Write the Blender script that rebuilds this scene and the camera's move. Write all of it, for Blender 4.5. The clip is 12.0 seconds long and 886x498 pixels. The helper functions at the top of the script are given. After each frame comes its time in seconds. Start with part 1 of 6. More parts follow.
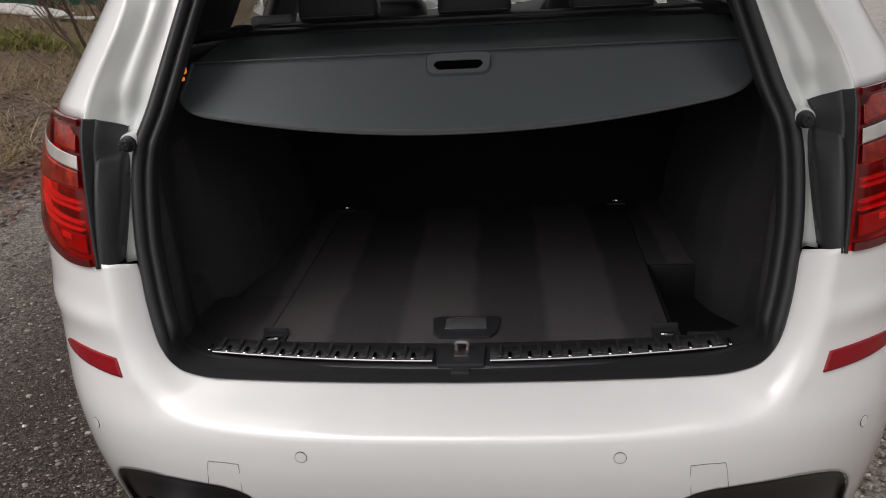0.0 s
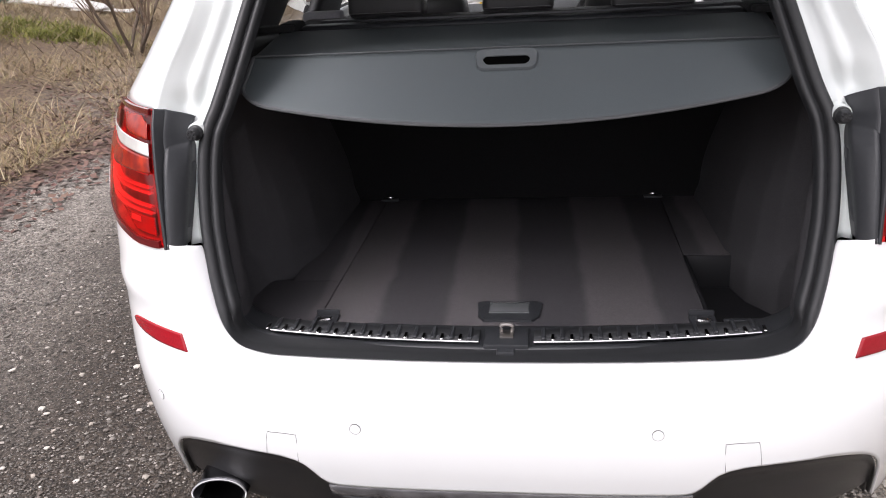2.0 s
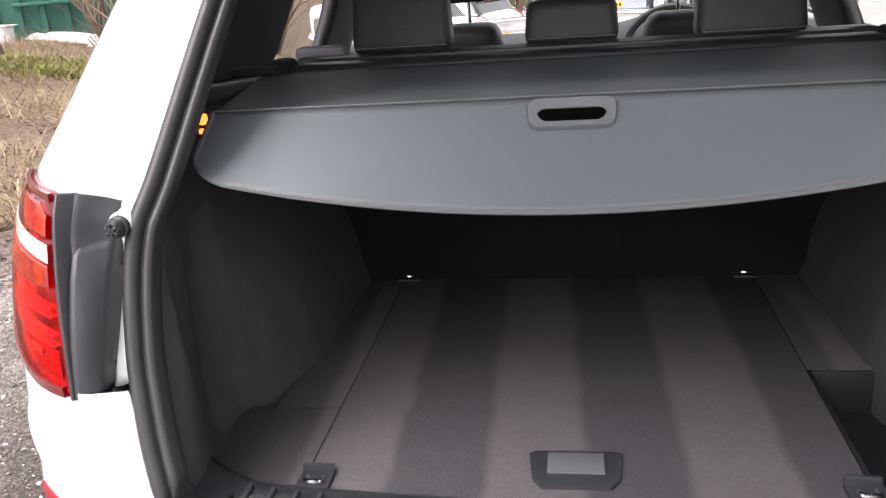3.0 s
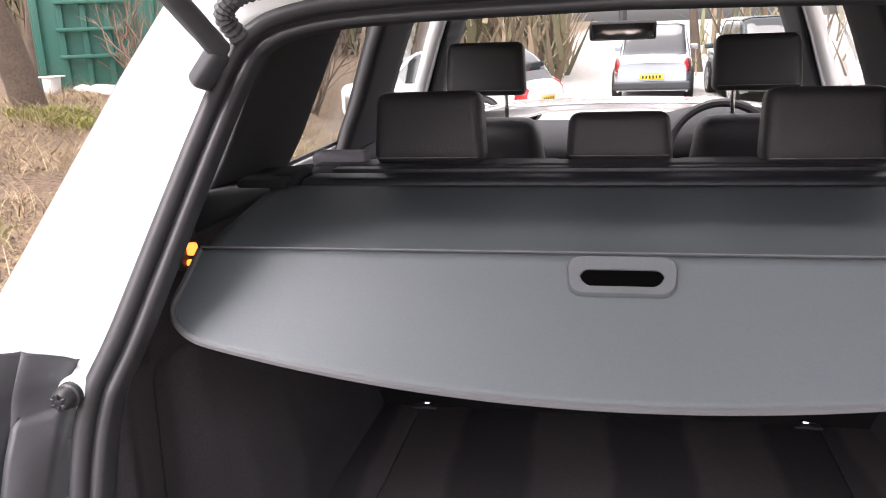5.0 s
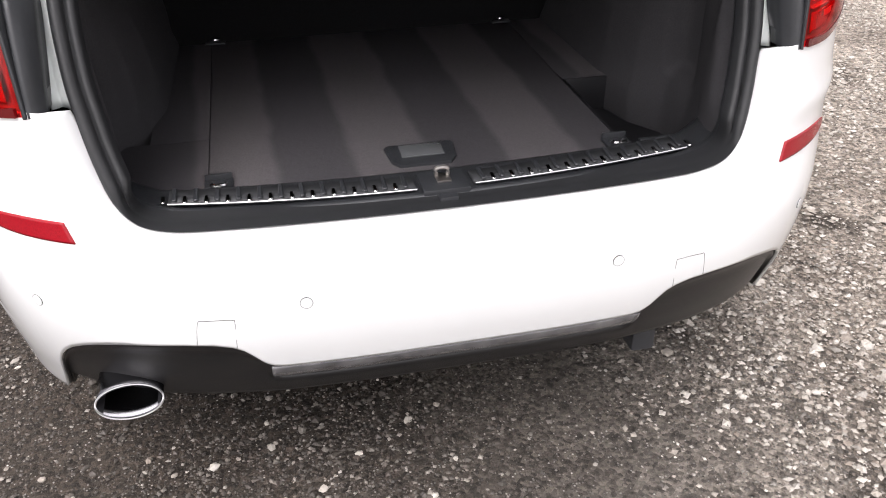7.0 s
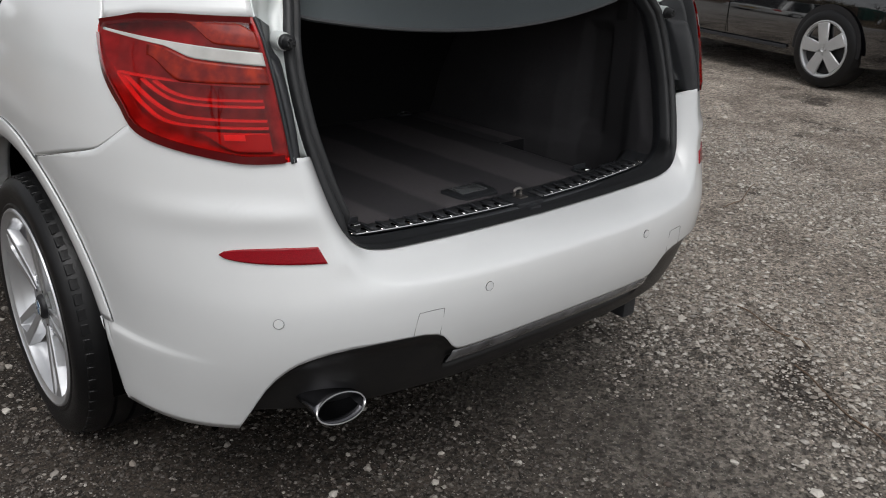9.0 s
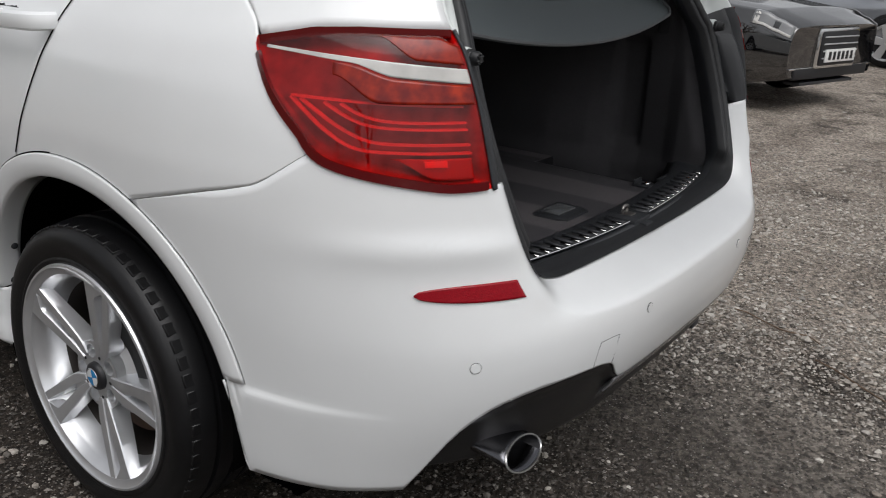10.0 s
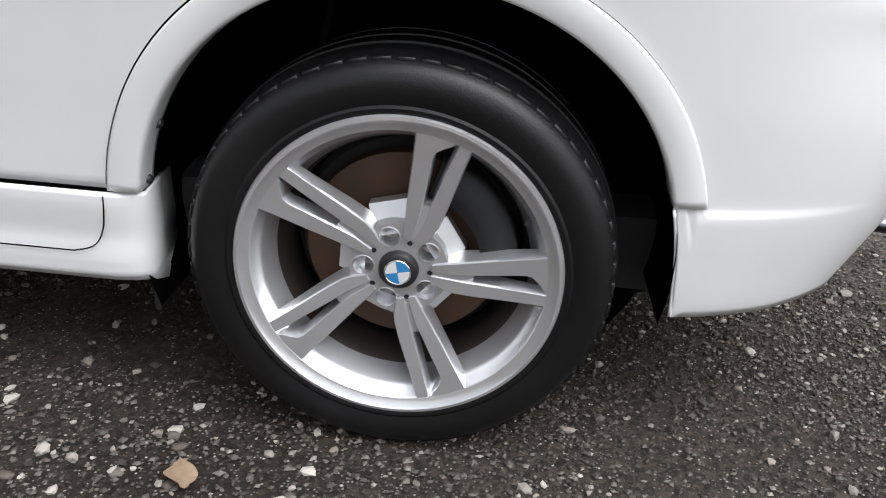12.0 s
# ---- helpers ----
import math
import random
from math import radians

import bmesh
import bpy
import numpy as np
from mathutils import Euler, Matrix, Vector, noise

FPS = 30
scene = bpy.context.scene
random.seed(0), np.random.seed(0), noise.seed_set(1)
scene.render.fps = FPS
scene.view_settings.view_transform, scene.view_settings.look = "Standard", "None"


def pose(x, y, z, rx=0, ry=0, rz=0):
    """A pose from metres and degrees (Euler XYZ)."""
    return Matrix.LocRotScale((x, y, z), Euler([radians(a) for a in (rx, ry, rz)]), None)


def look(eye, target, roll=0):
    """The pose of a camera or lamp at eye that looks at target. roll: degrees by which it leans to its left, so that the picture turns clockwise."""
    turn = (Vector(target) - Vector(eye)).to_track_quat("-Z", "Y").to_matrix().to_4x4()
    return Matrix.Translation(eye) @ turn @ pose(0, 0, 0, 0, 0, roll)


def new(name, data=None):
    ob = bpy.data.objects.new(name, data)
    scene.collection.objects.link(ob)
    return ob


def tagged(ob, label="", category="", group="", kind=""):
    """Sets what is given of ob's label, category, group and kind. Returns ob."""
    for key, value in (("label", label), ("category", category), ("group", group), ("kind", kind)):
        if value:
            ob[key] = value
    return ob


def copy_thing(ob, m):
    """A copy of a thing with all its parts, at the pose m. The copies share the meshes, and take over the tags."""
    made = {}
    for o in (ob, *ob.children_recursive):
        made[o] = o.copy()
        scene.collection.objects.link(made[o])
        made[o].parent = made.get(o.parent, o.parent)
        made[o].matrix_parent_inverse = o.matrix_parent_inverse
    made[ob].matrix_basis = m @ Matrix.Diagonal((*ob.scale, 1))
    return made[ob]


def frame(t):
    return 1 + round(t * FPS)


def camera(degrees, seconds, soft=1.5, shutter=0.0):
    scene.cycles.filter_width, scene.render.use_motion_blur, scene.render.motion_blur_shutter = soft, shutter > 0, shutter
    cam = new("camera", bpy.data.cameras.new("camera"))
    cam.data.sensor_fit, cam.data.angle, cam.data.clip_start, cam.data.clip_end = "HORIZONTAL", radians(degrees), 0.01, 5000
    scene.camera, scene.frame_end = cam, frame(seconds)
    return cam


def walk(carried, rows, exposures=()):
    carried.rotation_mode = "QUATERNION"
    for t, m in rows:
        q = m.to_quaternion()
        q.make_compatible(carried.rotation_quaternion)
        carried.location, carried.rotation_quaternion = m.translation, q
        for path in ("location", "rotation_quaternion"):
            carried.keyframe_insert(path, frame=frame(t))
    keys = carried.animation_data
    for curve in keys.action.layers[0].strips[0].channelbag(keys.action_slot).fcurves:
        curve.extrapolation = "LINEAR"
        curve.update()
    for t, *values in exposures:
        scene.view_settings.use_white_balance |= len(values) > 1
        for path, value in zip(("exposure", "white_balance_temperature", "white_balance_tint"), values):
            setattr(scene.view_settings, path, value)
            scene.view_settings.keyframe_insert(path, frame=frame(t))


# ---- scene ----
cam = camera(56.0, 12.0, soft=1.0, shutter=0.15)
PATH = [
    (0, (0.122, -1.153, 1.401), (-0.078, 0.704, 0.687), -3.5),
    (0.5, (0.12, -1.24, 1.42), (-0.104, 0.614, 0.705), -3.5),
    (1, (0.107, -1.261, 1.417), (-0.136, 0.594, 0.71), -3.6),
    (1.5, (0.109, -1.272, 1.427), (-0.15, 0.576, 0.708), -3.7),
    (2, (0.091, -1.236, 1.417), (-0.173, 0.61, 0.694), -3.4),
    (2.5, (0.053, -0.995, 1.399), (-0.211, 0.845, 0.66), -3.3),
    (3, (0.005, -0.705, 1.373), (-0.315, 1.158, 0.718), -4.3),
    (3.3, (0.013, -0.564, 1.403), (-0.369, 1.299, 0.785), -4.1),
    (3.7, (0.044, -0.416, 1.483), (-0.459, 1.439, 0.93), -3.7),
    (5.3, (-0.039, -0.534, 1.434), (-0.348, 1.372, 0.912), -1.5),
    (5.5, (-0.054, -0.592, 1.425), (-0.278, 1.302, 0.821), -1.5),
    (6, (-0.063, -0.799, 1.393), (-0.083, 1.03, 0.584), -1.1),
    (6.5, (-0.13, -1.013, 1.388), (0.053, 0.69, 0.355), -0.5),
    (6.7, (-0.179, -1.071, 1.385), (0.073, 0.591, 0.302), -0.5),
    (8.3, (-0.934, -1.109, 1.278), (-0.011, 0.408, 0.357), 1.5),
    (8.5, (-1.036, -1.11, 1.305), (-0.025, 0.374, 0.423), 1.9),
    (9, (-1.379, -1.133, 1.31), (-0.169, 0.271, 0.558), 2.1),
    (9.5, (-1.596, -0.913, 1.286), (-0.221, 0.365, 0.597), 2.6),
    (10, (-1.758, -0.565, 1.251), (-0.241, 0.545, 0.566), 2.7),
    (10.5, (-1.9, -0.158, 1.192), (-0.271, 0.737, 0.453), 2.6),
    (11, (-1.957, 0.252, 1.09), (-0.245, 0.894, 0.281), 2.7),
    (11.5, (-1.995, 0.579, 1.01), (-0.234, 0.915, 0.123), 3.5),
    (12, (-2.056, 0.834, 0.959), (-0.271, 0.947, 0.063), 3.8),
]
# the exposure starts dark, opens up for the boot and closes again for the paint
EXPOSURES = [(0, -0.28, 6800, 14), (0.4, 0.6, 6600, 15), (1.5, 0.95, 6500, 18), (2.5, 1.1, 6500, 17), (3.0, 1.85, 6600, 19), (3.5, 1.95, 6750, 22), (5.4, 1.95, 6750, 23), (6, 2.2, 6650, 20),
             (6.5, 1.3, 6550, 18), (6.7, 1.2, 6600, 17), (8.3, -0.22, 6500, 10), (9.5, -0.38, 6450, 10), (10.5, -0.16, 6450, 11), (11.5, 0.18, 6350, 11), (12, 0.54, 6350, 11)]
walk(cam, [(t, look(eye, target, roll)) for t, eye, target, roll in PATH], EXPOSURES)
# ---- world and sun: overcast winter day ----
world = bpy.data.worlds.new("overcast_sky")
scene.world = world
world.use_nodes = True
wn = world.node_tree
sky = wn.nodes.new("ShaderNodeTexSky")
sky.sky_type, sky.sun_disc = "NISHITA", False
sky.sun_elevation, sky.sun_rotation = radians(60), radians(214)
sky.air_density, sky.dust_density, sky.ozone_density = 1.0, 4.0, 1.0
grey = wn.nodes.new("ShaderNodeHueSaturation")
grey.inputs["Saturation"].default_value = 0.12
wn.links.new(sky.outputs[0], grey.inputs["Color"])
wn.links.new(grey.outputs[0], wn.nodes["Background"].inputs["Color"])
wn.nodes["Background"].inputs["Strength"].default_value = 0.17
sun = new("sun", bpy.data.lights.new("sun", "SUN"))
sun.data.energy, sun.data.angle, sun.data.color = 1.3, radians(60), (1.0, 0.985, 0.97)
sun.matrix_world = look((-2, -3, 9), (0, 0, 0))


# ---- materials ----
def material(name, base, rough=0.5, metal=0.0, coat=0.0, grain=0.0, grain_size=200.0, stain=0.0, stain_size=3.0,
             bump=0.0, bump_size=300.0, second=None, spec=0.5):
    """A procedural surface: base colour with fine grain and broad stains, and a fine relief."""
    m = bpy.data.materials.new(name)
    m.use_nodes = True
    t = m.node_tree
    b = t.nodes["Principled BSDF"]
    b.inputs["Base Color"].default_value = (*base, 1)
    b.inputs["Roughness"].default_value = rough
    b.inputs["Metallic"].default_value = metal
    b.inputs["Specular IOR Level"].default_value = spec
    b.inputs["Coat Weight"].default_value = coat
    b.inputs["Coat Roughness"].default_value = 0.03
    co = t.nodes.new("ShaderNodeTexCoord")
    colour = None
    for amount, size, detail in ((grain, grain_size, 3), (stain, stain_size, 5)):
        if amount <= 0:
            continue
        n = t.nodes.new("ShaderNodeTexNoise")
        n.inputs["Scale"].default_value, n.inputs["Detail"].default_value = size, detail
        t.links.new(co.outputs["Object"], n.inputs["Vector"])
        r = t.nodes.new("ShaderNodeMapRange")
        r.inputs[1].default_value, r.inputs[2].default_value = 0.3, 0.7
        t.links.new(n.outputs["Fac"], r.inputs[0])
        mix = t.nodes.new("ShaderNodeMix")
        mix.data_type = "RGBA"
        f = t.nodes.new("ShaderNodeMath")
        f.operation = "MULTIPLY"
        f.inputs[1].default_value = amount
        t.links.new(r.outputs[0], f.inputs[0])
        t.links.new(f.outputs[0], mix.inputs[0])
        dark = second or tuple(c * 0.35 for c in base)
        mix.inputs[7].default_value = (*dark, 1)
        if colour:
            t.links.new(colour, mix.inputs[6])
        else:
            mix.inputs[6].default_value = (*base, 1)
        colour = mix.outputs[2]
    if colour:
        t.links.new(colour, b.inputs["Base Color"])
    if bump > 0:
        n = t.nodes.new("ShaderNodeTexNoise")
        n.inputs["Scale"].default_value, n.inputs["Detail"].default_value = bump_size, 4
        t.links.new(co.outputs["Object"], n.inputs["Vector"])
        bp = t.nodes.new("ShaderNodeBump")
        bp.inputs["Strength"].default_value, bp.inputs["Distance"].default_value = bump, 0.002
        t.links.new(n.outputs["Fac"], bp.inputs["Height"])
        t.links.new(bp.outputs[0], b.inputs["Normal"])
    return m


def glass(name, tint, gloss_rough=0.02):
    """Thin pane: clear with a tint, and a mirror gloss by Fresnel."""
    m = bpy.data.materials.new(name)
    m.use_nodes = True
    t = m.node_tree
    out = t.nodes["Material Output"]
    t.nodes.remove(t.nodes["Principled BSDF"])
    tr, gl = t.nodes.new("ShaderNodeBsdfTransparent"), t.nodes.new("ShaderNodeBsdfGlossy")
    tr.inputs[0].default_value = (*tint, 1)
    gl.inputs["Roughness"].default_value = gloss_rough
    lw, mx = t.nodes.new("ShaderNodeLayerWeight"), t.nodes.new("ShaderNodeMixShader")
    lw.inputs[0].default_value = 0.5
    pw, ma = t.nodes.new("ShaderNodeMath"), t.nodes.new("ShaderNodeMath")
    pw.operation, pw.inputs[1].default_value = "POWER", 5.0
    ma.operation, ma.inputs[1].default_value, ma.inputs[2].default_value = "MULTIPLY_ADD", 0.95, 0.04
    t.links.new(lw.outputs["Facing"], pw.inputs[0])
    t.links.new(pw.outputs[0], ma.inputs[0])
    t.links.new(ma.outputs[0], mx.inputs[0])
    t.links.new(tr.outputs[0], mx.inputs[1])
    t.links.new(gl.outputs[0], mx.inputs[2])
    t.links.new(mx.outputs[0], out.inputs[0])
    return m


WHITE = material("white_paint", (0.80, 0.815, 0.82), 0.30, coat=1.0, stain=0.05, stain_size=6, bump=0.012, bump_size=900)
JAMB = material("white_jamb_paint", (0.74, 0.78, 0.77), 0.35, coat=0.6, stain=0.10, stain_size=9)
SEALANT = material("dirty_sealant", (0.42, 0.39, 0.31), 0.8, stain=0.7, stain_size=40, second=(0.20, 0.17, 0.12))
SCUFFED = material("scuffed_valance_plate", (0.24, 0.24, 0.25), 0.22, coat=0.6, stain=0.85, stain_size=16, second=(0.07, 0.07, 0.075), bump=0.2, bump_size=300)
# near black without gloss, for joints and for shade put into the colour
SEAM_SHADE = material("dark_gap_and_shade", (0.0025, 0.0025, 0.0025), 0.95, spec=0.0)
SEAL = material("seal_rubber", (0.020, 0.021, 0.023), 0.48, grain=0.3, grain_size=80, bump=0.12, bump_size=700)
RUBBER = material("black_rubber", (0.050, 0.052, 0.056), 0.5, grain=0.3, grain_size=60, bump=0.15, bump_size=700)
TYRE = material("tyre_rubber", (0.0042, 0.0042, 0.0046), 0.36, grain=0.35, grain_size=90, stain=0.75, stain_size=5,
                second=(0.011, 0.011, 0.012), bump=0.25, bump_size=500, spec=0.36)
PLASTIC = material("black_plastic", (0.030, 0.032, 0.036), 0.42, grain=0.2, grain_size=150, bump=0.2, bump_size=1400)
PILLAR_TRIM = material("charcoal_pillar_trim", (0.075, 0.076, 0.080), 0.8, grain=0.25, grain_size=220, bump=0.3, bump_size=1200)
TRIM = material("soft_dark_trim", (0.020, 0.021, 0.023), 0.75, grain=0.25, grain_size=220, bump=0.3, bump_size=1200)
DIFFUSER = material("scuffed_grey_plastic", (0.011, 0.011, 0.012), 0.36, stain=0.55, stain_size=14, second=(0.020, 0.019, 0.018),
                    bump=0.15, bump_size=900)
CARPET = material("boot_lining", (0.076, 0.074, 0.079), 0.95, grain=0.5, grain_size=420, stain=0.2, stain_size=7, bump=0.8, bump_size=900, spec=0.1)
COVER = material("cover_vinyl", (0.106, 0.124, 0.131), 0.55, grain=0.18, grain_size=500, stain=0.1, stain_size=5, bump=0.25, bump_size=1500)
PIPING = material("cover_piping", (0.10, 0.105, 0.11), 0.6, bump=0.2, bump_size=900)
LEATHER = material("black_leather", (0.060, 0.058, 0.061), 0.40, grain=0.25, grain_size=260, bump=0.5, bump_size=700)
STITCH = material("grey_stitching", (0.22, 0.22, 0.22), 0.8)
ALLOY = material("silver_alloy_paint", (0.70, 0.71, 0.73), 0.30, metal=0.7, coat=0.7, grain=0.08, grain_size=900, stain=0.12, stain_size=12)
BARREL = material("alloy_barrel", (0.72, 0.73, 0.75), 0.28, metal=0.7, stain=0.25, stain_size=10, coat=0.5)
CHROME = material("chrome", (0.78, 0.78, 0.78), 0.12, metal=1.0, stain=0.1, stain_size=30)
DARK_STEEL = material("dark_steel", (0.13, 0.13, 0.14), 0.22, metal=1.0, stain=0.4, stain_size=20)
STEEL = material("dull_steel", (0.40, 0.39, 0.38), 0.4, metal=1.0, stain=0.35, stain_size=25, second=(0.16, 0.11, 0.08))
RUST = material("rusty_brake_disc", (0.085, 0.064, 0.050), 0.6, metal=0.3, stain=0.9, stain_size=18, second=(0.13, 0.062, 0.034), grain=0.3)
LENS_RED = material("red_lens", (0.40, 0.010, 0.012), 0.10, coat=1.0, stain=0.25, stain_size=25)
LENS_DARK = material("dark_red_lens", (0.115, 0.004, 0.006), 0.12, coat=0.5, stain=0.2, stain_size=15)
LENS_BRIGHT = material("bright_red_light_guide", (0.62, 0.015, 0.012), 0.15, coat=1.0)
LENS_AMBER = material("amber_lens", (0.40, 0.026, 0.005), 0.22, coat=0.3, spec=0.2, grain=0.9, grain_size=55, stain=0.7, stain_size=22, second=(0.13, 0.006, 0.006))
RED_GLASS = glass("red_lens_glass", (0.97, 0.030, 0.030), 0.03)
CHAMBER = material("lamp_chamber", (0.50, 0.48, 0.48), 0.35, metal=0.2, grain=0.5, grain_size=35, stain=0.5, stain_size=12, second=(0.05, 0.045, 0.045))
GUIDE = material("frosted_light_guide", (0.85, 0.80, 0.78), 0.25, coat=0.5)
GUIDE_DULL = material("dull_light_guide", (0.40, 0.36, 0.36), 0.35, stain=0.5, stain_size=20)
LENS_CLEAR = material("clear_white_lens", (0.60, 0.59, 0.56), 0.15, coat=1.0, stain=0.55, stain_size=16, second=(0.26, 0.25, 0.24))
REFLECTOR = material("red_reflector", (0.30, 0.004, 0.012), 0.22, coat=0.25, spec=0.25, grain=0.3, grain_size=260, bump=0.4, bump_size=500)
YELLOW = material("plate_yellow", (0.72, 0.46, 0.02), 0.35, stain=0.2, stain_size=20)
INK = material("black_ink", (0.012, 0.012, 0.014), 0.5)
BLUE = material("badge_blue", (0.03, 0.24, 0.55), 0.25, coat=1.0)
BADGE_WHITE = material("badge_white", (0.70, 0.72, 0.72), 0.3, coat=1.0)
BARREL_IN = material("dark_barrel_inside", (0.055, 0.047, 0.042), 0.5, metal=0.3, stain=0.5, stain_size=9)
PANE = glass("car_glass", (0.92, 0.95, 0.93))
PANE_DARK = glass("tinted_car_glass", (0.5, 0.55, 0.52))


# ---- mesh tools ----
def link_mesh(name, bm, mat, parent=None, label="", smooth=True, sharp=40):
    me = bpy.data.meshes.new(name)
    if smooth:
        limit = radians(sharp)
        for f in bm.faces:
            f.smooth = True
        for e in bm.edges:
            if len(e.link_faces) == 2 and e.calc_face_angle(0) > limit:
                e.smooth = False
    bm.to_mesh(me)
    bm.free()
    me.materials.append(mat)
    ob = new(name, me)
    if parent:
        ob.parent = parent
    if label:
        ob["label"] = label
    return ob


def part(name, bm, mat, parent, label="", thick=0.0, sharp=40):
    """One mesh as a part of a thing. thick: a wall thickness laid inwards."""
    ob = link_mesh(name, bm, mat, parent, label, True, sharp)
    if thick:
        s = ob.modifiers.new("wall", "SOLIDIFY")
        s.thickness, s.offset = thick, -1
    return ob


def thing(name, label, category, group="", kind="", at=(0, 0, 0)):
    ob = new(name)
    ob.empty_display_size = 0.1
    ob.location = at
    return tagged(ob, label, category, group, kind)


def patch(fn, nu, nv, flip=False):
    """A grid surface: fn(u, v) for u, v in 0..1."""
    bm = bmesh.new()
    g = [[bm.verts.new(fn(i / nu, j / nv)) for j in range(nv + 1)] for i in range(nu + 1)]
    for i in range(nu):
        for j in range(nv):
            q = [g[i][j], g[i + 1][j], g[i + 1][j + 1], g[i][j + 1]]
            bm.faces.new(q[::-1] if flip else q)
    return bm


def join(*bms):
    out = bmesh.new()
    for b in bms:
        me = bpy.data.meshes.new("tmp")
        b.to_mesh(me)
        b.free()
        out.from_mesh(me)
        bpy.data.meshes.remove(me)
    return out


def moved(bm, m):
    bmesh.ops.transform(bm, matrix=m, verts=bm.verts)
    return bm


def box(sx, sy, sz, at=(0, 0, 0), bevel=0.005, seg=2, taper=None):
    """A box with rounded edges. taper: scale of the top face in x and y."""
    bm = bmesh.new()
    bmesh.ops.create_cube(bm, size=1)
    for v in bm.verts:
        k = taper if taper and v.co.z > 0 else (1, 1)
        v.co = Vector((v.co.x * sx * k[0], v.co.y * sy * k[1], v.co.z * sz))
    if bevel > 0:
        bmesh.ops.bevel(bm, geom=bm.edges[:], offset=bevel, segments=seg, affect="EDGES", profile=0.6)
    return moved(bm, Matrix.Translation(at))


def plate_from(outline, depth, bevel=0.0, seg=2):
    """A flat outline in x, z pushed along y from 0 to depth, front edges rounded."""
    bm = bmesh.new()
    a = [bm.verts.new((x, 0, z)) for x, z in outline]
    f = bm.faces.new(a)
    r = bmesh.ops.extrude_face_region(bm, geom=[f])
    for v in r["geom"]:
        if isinstance(v, bmesh.types.BMVert):
            v.co.y += depth
    bmesh.ops.recalc_face_normals(bm, faces=bm.faces)
    if bevel:
        rim = [e for e in bm.edges if all(abs(v.co.y) < 1e-6 for v in e.verts)]
        bmesh.ops.bevel(bm, geom=rim, offset=bevel, segments=seg, affect="EDGES", profile=0.6)
    return bm


def lathe(profile, seg=64, closed=False):
    """Profile of (radius, along x) turned round the x axis."""
    bm = bmesh.new()
    rings = []
    for r, x in profile:
        rings.append([bm.verts.new((x, r * math.cos(2 * math.pi * i / seg), r * math.sin(2 * math.pi * i / seg))) for i in range(seg)])
    n = len(rings)
    for k in range(n if closed else n - 1):
        a, b = rings[k], rings[(k + 1) % n]
        for i in range(seg):
            bm.faces.new((a[i], a[(i + 1) % seg], b[(i + 1) % seg], b[i]))
    bmesh.ops.recalc_face_normals(bm, faces=bm.faces)
    return bm


def sweep(path, section, closed=False, up=None, cap=True):
    """A section of (sideways, upwards) pairs carried along a path of points."""
    bm = bmesh.new()
    pts = [Vector(p) for p in path]
    n = len(pts)
    rings = []
    for i, p in enumerate(pts):
        a = pts[(i - 1) % n] if closed or i else pts[0]
        b = pts[(i + 1) % n] if closed or i < n - 1 else pts[-1]
        d = (b - a).normalized()
        u = Vector(up(p) if callable(up) else (up or (0, 0, 1)))
        s = d.cross(u)
        s = s.normalized() if s.length > 1e-6 else Vector((1, 0, 0))
        w = s.cross(d).normalized()
        rings.append([bm.verts.new(p + s * x + w * y) for x, y in section])
    m = len(section)
    for i in range(n if closed else n - 1):
        a, b = rings[i], rings[(i + 1) % n]
        for k in range(m):
            bm.faces.new((a[k], a[(k + 1) % m], b[(k + 1) % m], b[k]))
    if not closed and cap:
        bm.faces.new(rings[0][::-1])
        bm.faces.new(rings[-1])
    bmesh.ops.recalc_face_normals(bm, faces=bm.faces)
    return bm


def circle(r, n=10, k=1.0):
    return [(r * math.cos(2 * math.pi * i / n), r * k * math.sin(2 * math.pi * i / n)) for i in range(n)]


def tube(path, r, n=8, closed=False, up=None):
    return sweep(path, circle(r, n), closed, up)


def smooth_line(points, n=12):
    """A rounder line through the points (Catmull-Rom)."""
    p = [Vector(q) for q in points]
    p = [2 * p[0] - p[1]] + p + [2 * p[-1] - p[-2]]
    out = []
    for i in range(1, len(p) - 2):
        for k in range(n):
            t = k / n
            out.append(0.5 * (2 * p[i] + (p[i + 1] - p[i - 1]) * t + (2 * p[i - 1] - 5 * p[i] + 4 * p[i + 1] - p[i + 2]) * t * t
                              + (3 * p[i] - p[i - 1] - 3 * p[i + 1] + p[i + 2]) * t ** 3))
    return out + [p[-2]]


def lerp(x, xs, ys):
    return float(np.interp(x, xs, ys))


def ease(t):
    t = min(1.0, max(0.0, t))
    return t * t * (3 - 2 * t)


def round_rect(w, h, r, n=5):
    out = []
    for cx, cz, a0 in ((w / 2 - r, h / 2 - r, 0), (-w / 2 + r, h / 2 - r, 90), (-w / 2 + r, -h / 2 + r, 180), (w / 2 - r, -h / 2 + r, 270)):
        out += [(cx + r * math.cos(radians(a0 + 90 * k / n)), cz + r * math.sin(radians(a0 + 90 * k / n))) for k in range(n + 1)]
    return out


